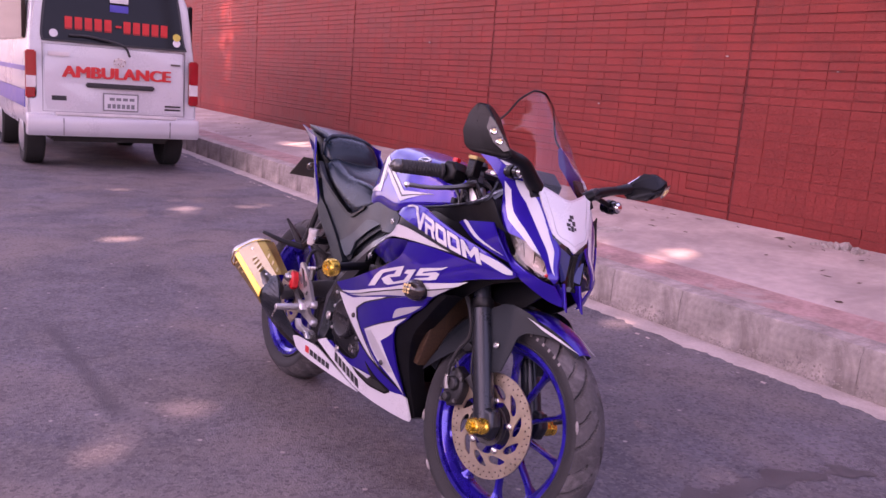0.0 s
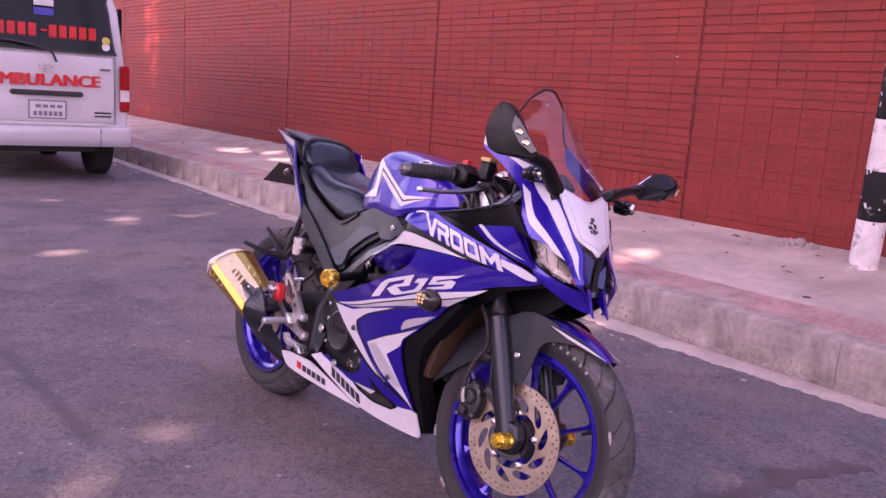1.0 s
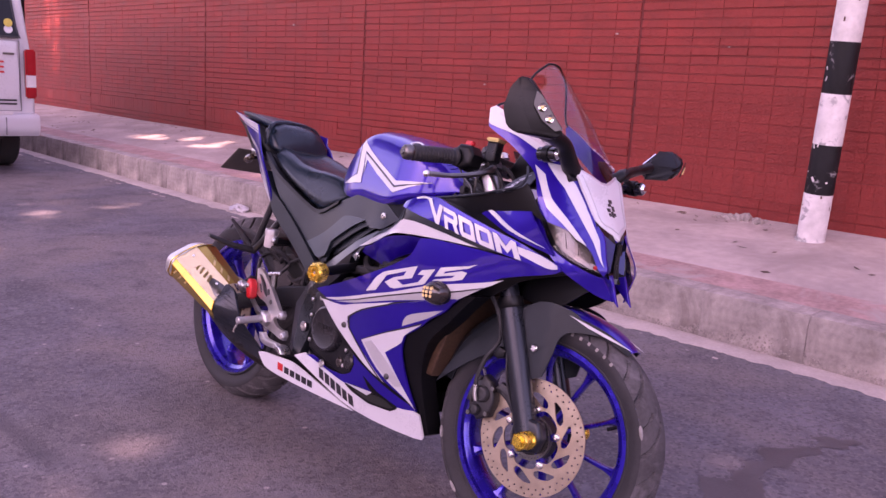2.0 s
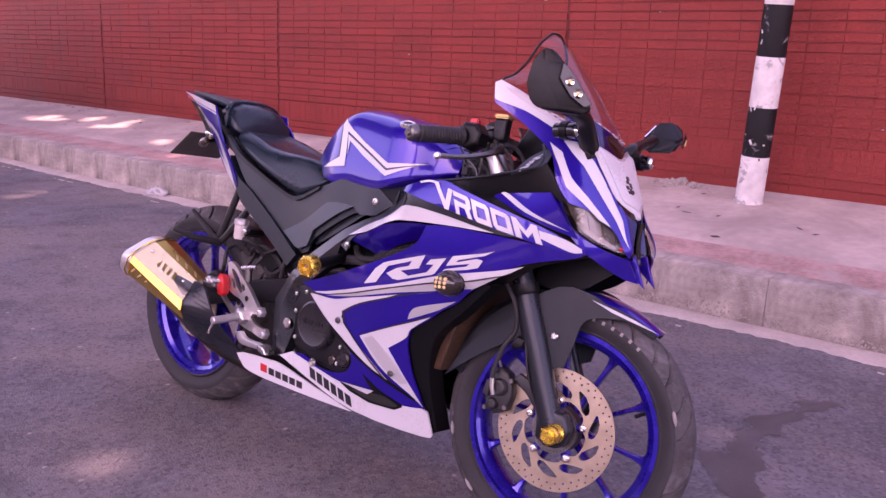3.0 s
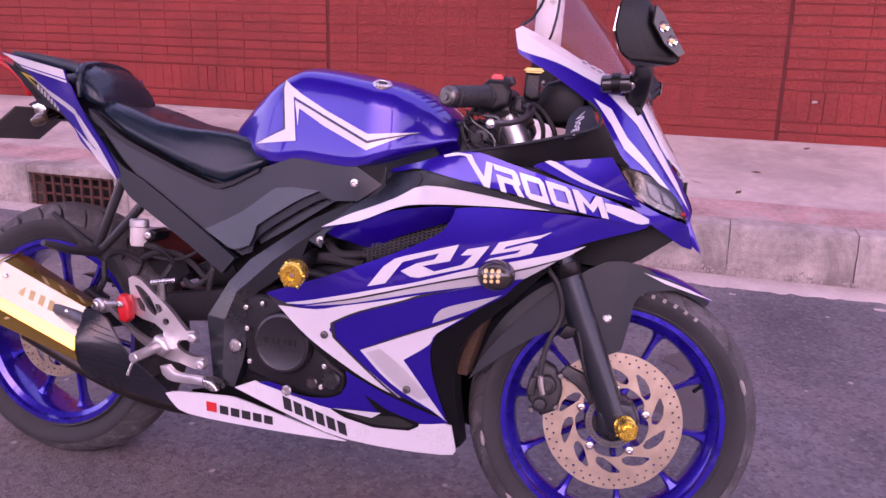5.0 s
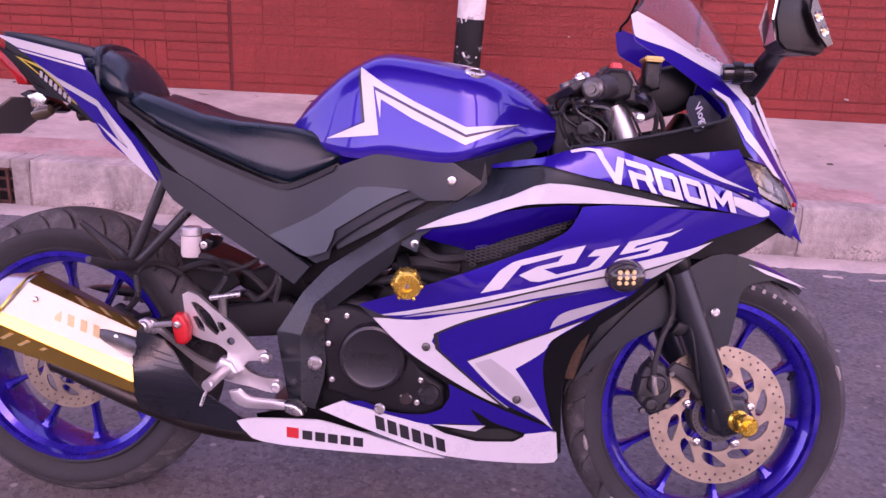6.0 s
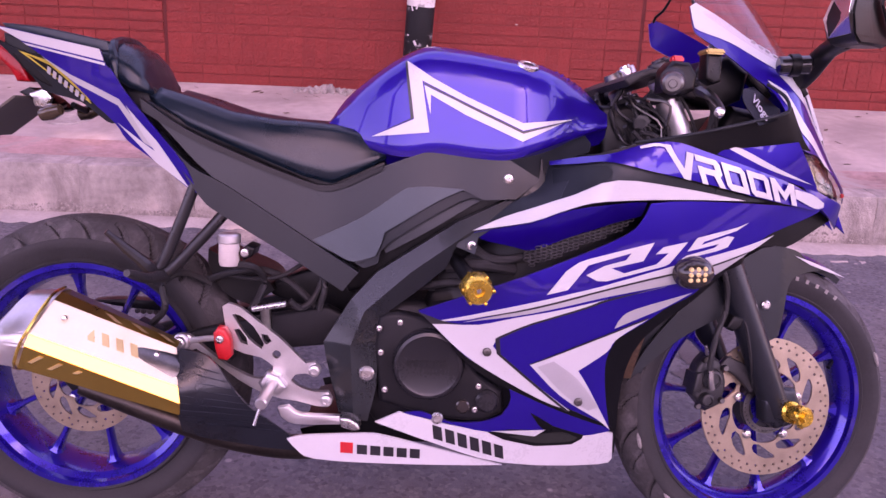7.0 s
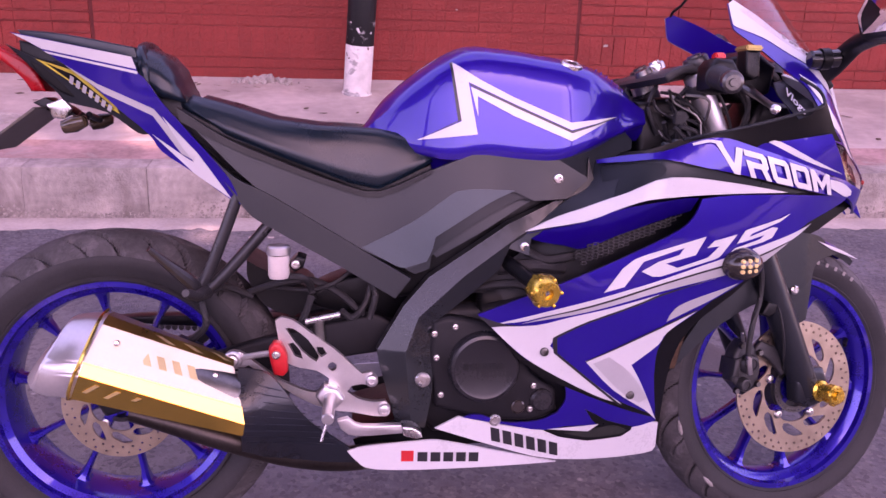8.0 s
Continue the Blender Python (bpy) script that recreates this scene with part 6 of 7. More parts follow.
def wheel(name, c, r_out, r_rim, w_rim, w_tyre, label, m):
    w = w_rim
    bm = lathe([(r_rim, -w), (r_rim - .010, -w), (r_rim - .013, -w + .010), (r_rim - .024, -w + .018), (r_rim - .029, -w * .45), (r_rim - .031, 0), (r_rim - .029, w * .45), (r_rim - .024, w - .018), (r_rim - .013, w - .010), (r_rim - .010, w), (r_rim, w), (r_rim + .002, 0)], c, (0, 1, 0), 72, closed=True)
    wh = part(name, bm, M_RIM, bike, label, m)
    part("hub", lathe([(0, -.062), (.028, -.062), (.036, -.05), (.042, -.03), (.038, 0), (.042, .03), (.036, .05), (.028, .062), (0, .062)], c, (0, 1, 0), 32), M_RIM, wh, m=m)
    for k in range(10):
        a = radians(36 * k + 8)
        bm = bmesh.new()
        rows = []
        for r, hw, hd in ((.032, .011, .020), (.07, .0072, .016), (.12, .0056, .013), (.165, .006, .013), (r_rim - .036, .010, .017), (r_rim - .024, .024, .022)):
            rows.append([bm.verts.new((r, y, t)) for y, t in ((-hd, -hw * .5), (-hd * .6, -hw), (hd * .6, -hw), (hd, -hw * .5), (hd, hw * .5), (hd * .6, hw), (-hd * .6, hw), (-hd, hw * .5))])
        for ra, rb in zip(rows, rows[1:]):
            for i in range(8):
                bm.faces.new((ra[i - 1], ra[i], rb[i], rb[i - 1]))
        part("spoke", bm, M_RIM, wh, m=(m or Matrix()) @ Matrix.Translation(c) @ Matrix.Rotation(a, 4, "Y"))
    half = w_tyre / 2
    hh = r_out - r_rim
    wall_p = [(r_rim - .007, w - .006), (r_rim + .004, w + .004), (r_rim + hh * .1, half * .84), (r_rim + hh * .14, half * .88), (r_rim + hh * .32, half * .965), (r_rim + hh * .36, half * .985), (r_rim + hh * .45, half), (r_rim + hh * .52, half * .99), (r_rim + hh * .555, half * .968)]
    crown = [(r_out - hh * .46 * abs(t) ** 2.3, half * .985 * t) for t in np.linspace(.985, -.985, 33)]
    mt_ = (m or Matrix()) @ Matrix.Translation(c)
    for s in (-1, 1):
        bm = lathe([(r, s * y) for r, y in wall_p], (0, 0, 0), (0, 1, 0), 120)
        part("sidewall", bm, M_SIDEWALL, wh, "black tyre sidewall", m=mt_, angle=25)
    seg, n0, pitch = 800, len(crown), 14
    cut = set()
    bm = bmesh.new()
    rings = []
    for j in range(seg):
        th = 2 * math.pi * j / seg
        ring = []
        for i, (r, y) in enumerate(crown):
            u = y / half
            v = abs(u)
            ph = (pitch * j / seg + v * 1.1 - .35 * v * v + (.5 if u > 0 else 0)) % 1
            wide = .065 + .035 * v
            if ph < wide and v > .10:
                r -= (.010 if v < .9 else .0055) * min(1, 4 * min(ph, wide - ph) / wide + .35)
                cut.add((j, i))
            elif .48 < ph < .54 and v > .45:
                cut.add((j, i))
                r -= .007 if v < .9 else .0045
            r += .0007 * noise.noise((r * math.cos(th) * 30, y * 30, r * math.sin(th) * 30))
            ring.append(bm.verts.new((r * math.cos(th), y, r * math.sin(th))))
        rings.append(ring)
    for j in range(seg):
        a, b = rings[j - 1], rings[j]
        for i in range(n0 - 1):
            f = bm.faces.new((a[i], a[i + 1], b[i + 1], b[i]))
            f.material_index = 1 if (j, i) in cut and ((j - 1) % seg, i) in cut else 0
    ty = part("tyre", bm, M_RUBBER, wh, "worn dusty tyre with slanted grooves", m=mt_, angle=22)
    ty.data.materials.append(M_GROOVE)
    return wh


def circle(r, n, cx=0, cz=0, a0=0):
    return [(cx + r * math.cos(a0 + 2 * math.pi * k / n), cz + r * math.sin(a0 + 2 * math.pi * k / n)) for k in range(n)]


def brake_disc(wh, c, y, r, rin, m, k):
    """A drilled disc with teardrop windows and five inward lugs, on a five-armed carrier; k scales the windows."""
    holes = []
    n = round(40 * r / .141)
    for row, rr in ((0, r - .007), (1, r - .018)):
        for q in range(n):
            a = 2 * math.pi * (q + .5 * row) / n
            holes.append(circle(.0026, 6, rr * math.cos(a), rr * math.sin(a)))
    drop = ((.080, -.10), (.078, .05), (.084, .20), (.094, .34), (.1045, .44), (.1085, .42), (.1075, .25), (.102, .10), (.095, -.04), (.088, -.11))
    for q in range(10):
        a = 2 * math.pi * q / 10 + .12
        holes.append([(k * p * math.cos(a + t), k * p * math.sin(a + t)) for p, t in drop])
    lug = []
    for q in range(100):
        t = 2 * math.pi * q / 100
        d = min(abs((t - .3 - 2 * math.pi * b / 5 + math.pi) % (2 * math.pi) - math.pi) for b in range(5))
        p = k * (.0745 - .013 * math.exp(-(d / .19) ** 2))
        lug.append((p * math.cos(t), p * math.sin(t)))
    bm = plate(circle(r, 96), holes + [lug], y, y + .004)
    d = part("brake_disc", bm, M_DISC, wh, "drilled steel brake disc", (m or Matrix()) @ Matrix.Translation(c), 40)
    for q in range(5):
        a = 2 * math.pi * q / 5 + .3
        part("disc_bolt", lathe([(0, .003), (.003, .003), (.0035, .007), (.007, .006), (.009, .003), (.009, 0), (0, 0)], (c[0] + k * .068 * math.cos(a), y, c[2] + k * .068 * math.sin(a)), (0, -1, 0), 12), M_STEEL, wh, m=m)
        part("carrier_arm", block((.02, y + .003, -.009), (k * .075, y + .022, .009), .003), M_RIM, wh, m=(m or Matrix()) @ Matrix.Translation(c) @ Matrix.Rotation(-a, 4, "Y"))
    part("disc_carrier", lathe([(k * .054, y + .006), (k * .045, y + .004), (.03, y + .004), (.028, y + .03), (k * .056, y + .03)], c, (0, 1, 0), 40, closed=True), M_CASTDARK, wh, m=m)


fw = wheel("front_wheel", FW, .290, .222, .045, .113, "blue cast front wheel with a drilled disc", ST)
rw = wheel("rear_wheel", RW, .311, .225, .068, .152, "blue cast rear wheel with a wide tyre", None)
brake_disc(fw, FW, -.072, .136, .068, ST, .97)
brake_disc(rw, RW + Vector((.010, 0, 0)), -.080, .104, .050, None, .72)
part("abs_ring", plate(circle(.052, 60), [circle(.040, 40)] + [circle(.0022, 4, .047 * math.cos(t), .047 * math.sin(t)) for t in np.linspace(0, 2 * math.pi, 36, endpoint=False)], -.078, -.076), M_STEELDARK, fw, m=ST @ Matrix.Translation(FW))
for k in range(11):
    a = radians(112 - k * 5.2 - (4 if k > 4 else 0))
    part("tyre_marking", block((-.0033, -.0010, -.0040), (.0035, .0005, .0040), .0004), M_MARK, fw, m=ST @ Matrix.Translation(FW) @ Matrix.Translation((.2575 * math.cos(a), -.0570, .2575 * math.sin(a))) @ Matrix.Rotation(-a + math.pi / 2, 4, "Y"))
for a in (20, 195, 225, 250):
    part("tyre_marking", tube([Vector((.262 * math.cos(radians(a + t)), -.0560, .262 * math.sin(radians(a + t)))) for t in (-3.4, -1, 2, 3.4)], [.0012, .0042, .0042, .001], 6), M_MARK, fw, m=ST @ Matrix.Translation(FW))
part("tyre_valve", rod((.197 * math.cos(radians(24)), -.012, .197 * math.sin(radians(24))), (.172 * math.cos(radians(23)), -.030, .172 * math.sin(radians(23))), .0045, 8), M_PLASTIC, fw, m=ST @ Matrix.Translation(FW))

for s in (-1, 1):
    fk = part("fork_leg", rod((.522, s * .098, .585), (.652, s * .098, .278), .0275, 24), M_FORK, bike, "satin dark grey fork leg", ST)
    # fork tube in two lengths: satin metal above, dark grey below
    part("fork_tube", rod((.372, s * .098, .905), (.452, s * .098, .735), .0225, 24), M_ALU, bike, "satin metal fork tube", ST)
    part("fork_cover", rod((.450, s * .098, .739), (.525, s * .098, .580), .0245, 24), M_FORK, bike, "lower length of the fork tube, in dark grey", ST)
    part("dust_seal", lathe([(.021, .0), (.031, .0), (.0315, .02), (.028, .026), (.021, .026)], (.520, s * .098, .590), (.39, 0, -.92), 24, closed=True), M_PLASTIC, fk, m=ST)
    part("axle_clamp", prism([(.61, .31), (.635, .34), (.675, .335), (.69, .30), (.68, .265), (.64, .255), (.615, .27)], s * .078, s * .118, .01), M_FORK, fk, m=ST)
    g = part("axle_slider", lathe([(0, .058), (.010, .058), (.010, .05), (.0165, .05), (.0195, .046), (.0195, .030), (.016, .026), (.016, .012), (.021, .008), (.021, 0), (0, 0)], (.662, s * .118, .291), (.05, s, .02), 20), M_GOLD, bike, "gold anodised axle slider", ST)
    for k in range(6):
        a = 2 * math.pi * k / 6
        part("slider_fin", block((-.002, 0, .017), (.002, .014, .0215), .0008), M_GOLD, g, m=ST @ Matrix.Translation((.662, s * .118, .291)) @ Matrix.Rotation(0 if s > 0 else math.pi, 4, "Z") @ Matrix.Translation((0, .031, 0)) @ Matrix.Rotation(a, 4, "Y"))
part("axle", rod((.652, -.12, .297), (.652, .12, .297), .010), M_STEEL, fw, m=ST)
# front mudguard: a shell over the tyre with side plates and a blue tip
W_GUARD = lambda x, z: float(np.interp(x, (.35, .45, .56, .64, .70, .83), (.072, .078, .094, .096, .075, .030)))
bm = bmesh.new()
rows = []
for k, a in enumerate(np.linspace(166, 55, 27)):
    rr = .304 + .010 * math.sin(math.pi * k / 26) + .004 * max(0, (k - 20) / 6)
    w = .066 - .040 * max(0, (k - 18) / 8) ** 1.2 - .010 * max(0, (5 - k) / 5)
    ca, sa = math.cos(radians(a)), math.sin(radians(a))
    rows.append([bm.verts.new((FW.x + (rr - d) * ca, y, FW.z + (rr - d) * sa)) for y, d in ((-w, .040 - .022 * max(0, (k - 16) / 10)), (-w * .98, .016 - .010 * max(0, (k - 16) / 10)), (-w * .8, .004), (-w * .4, 0), (w * .4, 0), (w * .8, .004), (w * .98, .016 - .010 * max(0, (k - 16) / 10)), (w, .040 - .022 * max(0, (k - 16) / 10)))])
for n, lo, hi, mt, lb, cols in (("mudguard", 0, 17, M_GREY, "dark grey front mudguard", range(7)), ("mudguard_tip", 17, 26, M_BLUE, "blue mudguard tip", range(1, 6)), ("tip_side", 17, 26, M_GREY, "dark grey side of the mudguard tip", (0, 6))):
    b2 = bmesh.new()
    vm = [[b2.verts.new(v.co) for v in r] for r in rows[lo:hi + 1]]
    for ra, rb in zip(vm, vm[1:]):
        for i in cols:
            b2.faces.new((ra[i], ra[i + 1], rb[i + 1], rb[i]))
    bmesh.ops.delete(b2, geom=[v for v in b2.verts if not v.link_faces], context="VERTS")
    b2.normal_update()
    bmesh.ops.recalc_face_normals(b2, faces=b2.faces)
    bmesh.ops.solidify(b2, geom=b2.faces[:], thickness=.003)
    part(n, b2, mt, bike, lb, ST)
bm.free()
for s in (-1, 1):
    part("mudguard_side", skin([(.352, .340), (.384, .401), (.446, .476), (.508, .535), (.60, .60), (.674, .597), (.71, .577), (.755, .556), (.715, .553), (.680, .545), (.663, .525), (.657, .49), (.645, .432), (.62, .42), (.59, .46), (.54, .47), (.47, .435), (.41, .39)], W_GUARD, 0, .004, s, .02), M_GREY, bike, "dark grey mudguard side", ST)
    part("white_stripe", skin([(.675, .586), (.72, .574), (.77, .559), (.82, .540), (.77, .553), (.72, .567)], W_GUARD, .002, .001, s, .02, 1), M_DECAL_W, bike, m=ST)
part("bolt", lathe([(0, .004), (.006, .004), (.009, .002), (.009, 0), (0, 0)], (.612, -.098, .492), (0, -1, 0), 14), M_STEEL, bike, m=ST)
# front caliper and hose
cal = part("brake_caliper", prism([(.474, .318), (.480, .372), (.500, .398), (.524, .386), (.540, .345), (.532, .302), (.502, .288)], -.100, -.062, .008), M_CASTDARK, bike, "dark cast brake caliper", ST)
for x, z, r in ((.508, .352, .020), (.498, .312, .014)):
    part("caliper_piston", lathe([(0, .012), (r * .55, .012), (r * .6, .015), (r * .8, .014), (r, .008), (r, 0), (0, 0)], (x, -.099, z), (0, -1, 0), 20), M_CASTDARK, cal, m=ST)
for x, z in ((.492, .388), (.534, .372), (.482, .300), (.530, .310)):
    part("caliper_bolt", lathe([(0, .008), (.005, .008), (.0062, .005), (.0062, 0), (0, 0)], (x, -.099, z), (0, -1, 0), 10), M_STEELDARK, cal, m=ST)
part("caliper_bridge", prism([(.470, .330), (.476, .362), (.490, .366), (.486, .326)], -.108, -.058, .004), M_CASTDARK, cal, m=ST)
part("caliper_arm", prism([(.528, .372), (.546, .392), (.588, .372), (.612, .330), (.598, .318), (.566, .352)], -.090, -.076, .004), M_CASTDARK, cal, m=ST)
part("brake_hose", tube([(.500, -.116, .340), (.494, -.120, .385), (.505, -.118, .44), (.525, -.11, .49), (.512, -.12, .55), (.47, -.12, .60)], .0055, 8), M_RUBBER2, bike, m=ST)
part("hose_fitting", tube([(.502, -.116, .335), (.497, -.119, .352), (.495, -.120, .372)], .006, 10), M_STEEL, bike, m=ST)
part("sensor_cable", tube([(.60, -.09, .33), (.575, -.118, .40), (.56, -.12, .46), (.545, -.105, .50), (.53, -.09, .56), (.48, -.08, .62)], .0028, 6), M_RUBBER2, bike, m=ST)
part("hose_clip", lathe([(0, .010), (.008, .010), (.011, .006), (.011, 0), (0, 0)], (.553, -.085, .475), (0, -1, 0), 14), M_STEEL, bike, m=ST)
part("hose_clip", prism([(.522, .452), (.535, .475), (.556, .470), (.552, .452), (.535, .445)], -.122, -.10, .004), M_PLASTIC, bike, m=ST)
part("bleed_nipple", rod((.500, -.094, .396), (.494, -.100, .414), .0035, 8), M_STEEL, cal, m=ST)
# handlebars and controls
part("top_yoke", prism([(.30, .895), (.31, .905), (.36, .922), (.400, .915), (.398, .902), (.35, .905), (.31, .885)], -.115, .115, .005), M_CASTDARK, bike, "black cast top yoke", ST)
for x, y, r in ((.35, 0, .018), (.375, -.098, .024), (.375, .098, .024)):
    part("yoke_cap", lathe([(0, .014), (r * .55, .014), (r * .6, .010), (r * .9, .010), (r, .006), (r, -.004), (0, -.004)], (x, y, .925), (-.42, 0, .9), 20), M_STEEL if r < .02 else M_SATINBLACK, bike, m=ST)
for s in (-1, 1):
    b0, b1 = Vector((.398, s * .10, .906)), Vector((.300, s * .312, .868))
    d = (b1 - b0)
    part("handlebar", rod(b0, b0 + d * .62, .011), M_CASTDARK, bike, "black clip-on handlebar", ST)
    g = part("grip", lathe([(.0, 0), (.021, 0), (.022, .004), (.0185, .008)] + [(.0180 + .0014 * (k % 2), .012 + k * .004) for k in range(25)] + [(.0195, .115), (.017, .119), (0, .119)], b0 + d * .49, d.normalized(), 24), M_RUBBER2, bike, "black ribbed rubber grip", ST)
    part("bar_end", lathe([(.0, .030), (.006, .030), (.007, .025), (.012, .025), (.0165, .021), (.0185, .012), (.0175, .004), (.015, 0), (0, 0)], b1 - d.normalized() * .004, d.normalized(), 24), M_STEELDARK, bike, "dark steel bar end", ST)
    part("switch_box", prism([(.338, .868), (.340, .905), (.352, .921), (.382, .920), (.396, .900), (.392, .872), (.366, .860)], s * .150, s * .205, .010), M_PLASTIC, bike, "black switch housing", ST)
    lv = tube([(.412, s * .13, .886), (.432, s * .17, .872), (.425, s * .22, .852), (.402, s * .28, .834), (.374, s * .325, .826)], [.011, .009, .0065, .0055, .006], 8)
    part("lever", lv, M_STEELDARK, bike, "dark metal hand lever", ST)
    part("lever_ball", lathe([(0, -.008), (.006, -.006), (.0085, 0), (.006, .006), (0, .008)], (.371, s * .330, .825), (0, 1, 0), 12), M_STEEL, bike, m=ST)
    part("lever_mount", prism([(.395, .872), (.402, .900), (.425, .902), (.436, .884), (.420, .866)], s * .118, s * .150, .006), M_CASTDARK, bike, m=ST)
    part("clip_clamp", lathe([(.022, -.011), (.029, -.011), (.030, 0), (.029, .011), (.022, .011)], (.385, s * .098, .877), (-.42, 0, .9), 24, closed=True), M_CASTDARK, bike, m=ST)
part("kill_switch", block((.356, -.189, .920), (.377, -.172, .932), .003), M_REDPAINT, bike, "red kill switch", ST)
mc = part("brake_reservoir", prism([(.417, .895), (.418, .938), (.447, .938), (.446, .892), (.433, .887)], -.190, -.158, .005), M_PLASTIC, bike, "black brake fluid reservoir", ST)
part("reservoir_lid", block((.415, -.193, .938), (.450, -.155, .947), .003), M_GOLDMAT, mc, "gold reservoir lid", ST)
for pts in (((.43, -.12, .90), (.47, -.1, .89), (.50, -.09, .83), (.45, -.08, .76)), ((.38, -.10, .89), (.36, -.07, .85), (.40, -.05, .80)), ((.44, -.14, .905), (.48, -.13, .86), (.47, -.11, .80), (.42, -.10, .75)), ((.33, -.06, .89), (.31, -.08, .85), (.33, -.08, .80)), ((.34, .05, .91), (.30, .02, .88), (.32, -.02, .83))):
    part("cable", tube(pts, .0048, 8), M_RUBBER2, bike)
rng = random.Random(17)
for k in range(26):
    y = rng.uniform(-.13, .02)
    x0, z0 = rng.uniform(.29, .36), rng.uniform(.80, .88)
    pts = [(x0, y, z0), (x0 + rng.uniform(.01, .05), y - rng.uniform(-.02, .03), z0 - rng.uniform(.0, .04)), (x0 + rng.uniform(.03, .09), y - rng.uniform(0, .02), z0 - rng.uniform(.03, .09)), (x0 + rng.uniform(.03, .12), y, .72)]
    part("wire", tube(pts, rng.choice((.0022, .003, .0042)), 6, 4), rng.choice((M_RUBBER2, M_RUBBER2, M_SATINBLACK, M_STEELDARK)), bike, m=ST)
for k in range(9):
    x, y, z = rng.uniform(.29, .40), rng.uniform(-.15, -.09), rng.uniform(.76, .84)
    part("wire_plug", block((x, y, z), (x + rng.uniform(.012, .026), y + .014, z + rng.uniform(.008, .018)), .002), rng.choice((M_RUBBER2, M_GREYL, M_SATINBLACK)), bike)
part("ignition", lathe([(0, .016), (.014, .016), (.016, .010), (.018, 0), (0, 0)], (.325, 0, .905), (-.42, 0, .9), 18), M_STEELDARK, bike, m=ST)
part("steering_head", prism([(.30, .66), (.29, .86), (.38, .87), (.43, .80), (.46, .66)], -.07, .07, .015), M_PLASTIC, bike)

# engine
part("air_box", prism([(-.22, .60), (-.12, .72), (.05, .745), (.24, .76), (.27, .66), (.12, .60), (-.05, .52), (-.16, .50)], -.125, .125, .012), M_PLASTIC, bike, "black air box under the tank")
part("engine", prism([(-.101, .480), (-.066, .495), (.037, .50), (.2, .56), (.30, .52), (.30, .40), (.2, .30), (.126, .262), (.042, .25), (-.094, .25), (-.14, .30), (-.13, .44)], -.155, .155, .02), M_ENGINE, bike, "black cast engine block")
part("radiator", prism([(.345, .36), (.40, .58), (.425, .58), (.37, .36)], -.14, .14, .004), M_RADIATOR, bike, "dusty radiator core behind the front wheel")
ec = part("clutch_cover", prism([(-.100, .470), (-.066, .480), (.010, .462), (.060, .43), (.084, .372), (.128, .34), (.132, .300), (.09, .281), (.0, .288), (-.094, .312), (-.105, .40)], -.182, -.15, .010), M_ENGINE, bike, "black engine side cover")
part("cover_cap", lathe([(0, .020), (.050, .020), (.055, .022), (.0605, .020), (.064, .014), (.066, 0), (0, 0)], (-.007, -.180, .388), (0, -1, 0), 48), M_ENGINE2, ec, "round black clutch cap")
for i in range(6):
    part("cap_bar", block((-.046 + i * .0125, -.2015, .386), (-.037 + i * .0125, -.1995, .398), .0006), M_ENGINE, ec)
part("pump_cap", lathe([(0, .014), (.016, .014), (.021, .010), (.022, 0), (0, 0)], (.101, -.178, .322), (0, -1, 0), 24), M_ENGINE2, ec)
part("sight_glass", lathe([(0, .006), (.010, .006), (.013, .004), (.013, 0), (0, 0)], (.058, -.181, .31), (0, -1, 0), 20), M_SMOKE, ec)
for x, z in ((-.060, .462), (-.097, .450), (-.093, .406), (-.084, .337), (.08, .306), (.085, .35)):
    bolt(x, z, -.184, .006, None, ec)
part("lower_strut", skin([(.03, .43), (.06, .40), (.136, .352), (.3, .27), (.335, .25), (.33, .262), (.2, .328), (.10, .383), (.05, .425)], W_FAIR, -.006, .01), M_PLASTIC, bike)
for pts, r in ((((.02, -.15, .56), (.08, -.17, .57), (.14, -.15, .56)), .012), (((-.03, -.14, .52), (.04, -.165, .535), (.10, -.16, .52)), .008), (((.06, -.15, .60), (.10, -.17, .58), (.16, -.16, .585)), .009)):
    part("coolant_hose", tube(pts, r, 10), M_RUBBER2, bike)
cs = part("crash_slider", rod((.035, -.15, .572), (.064, -.292, .556), .013), M_PLASTIC, bike, "crash slider with a gold knob")
dirn = Vector((.029, -.142, -.016)).normalized()
kn = part("slider_knob", lathe([(0, .034), (.008, .034), (.009, .040), (.020, .040), (.0235, .036), (.0255, .026), (.0255, .008), (.022, .003), (.017, 0), (0, 0)], (.063, -.288, .5565), dirn, 28), M_GOLD, cs, "gold anodised knob")
for k in range(6):
    a = 2 * math.pi * k / 6
    q = Vector((.063, -.288, .5565)) + dirn * .022 + (Vector((1, 0, 0)) * math.cos(a) + Vector((0, 0, 1)) * math.sin(a)) * .0245
    part("knob_rib", lathe([(0, -.015), (.003, -.013), (.004, 0), (.003, .013), (0, .015)], q, dirn, 8), M_GOLD, kn)
part("knob_bolt", lathe([(0, .002), (.004, .002), (.0045, 0), (0, 0)], Vector((.063, -.288, .5565)) + dirn * .034, dirn, 10), M_STEEL, kn)

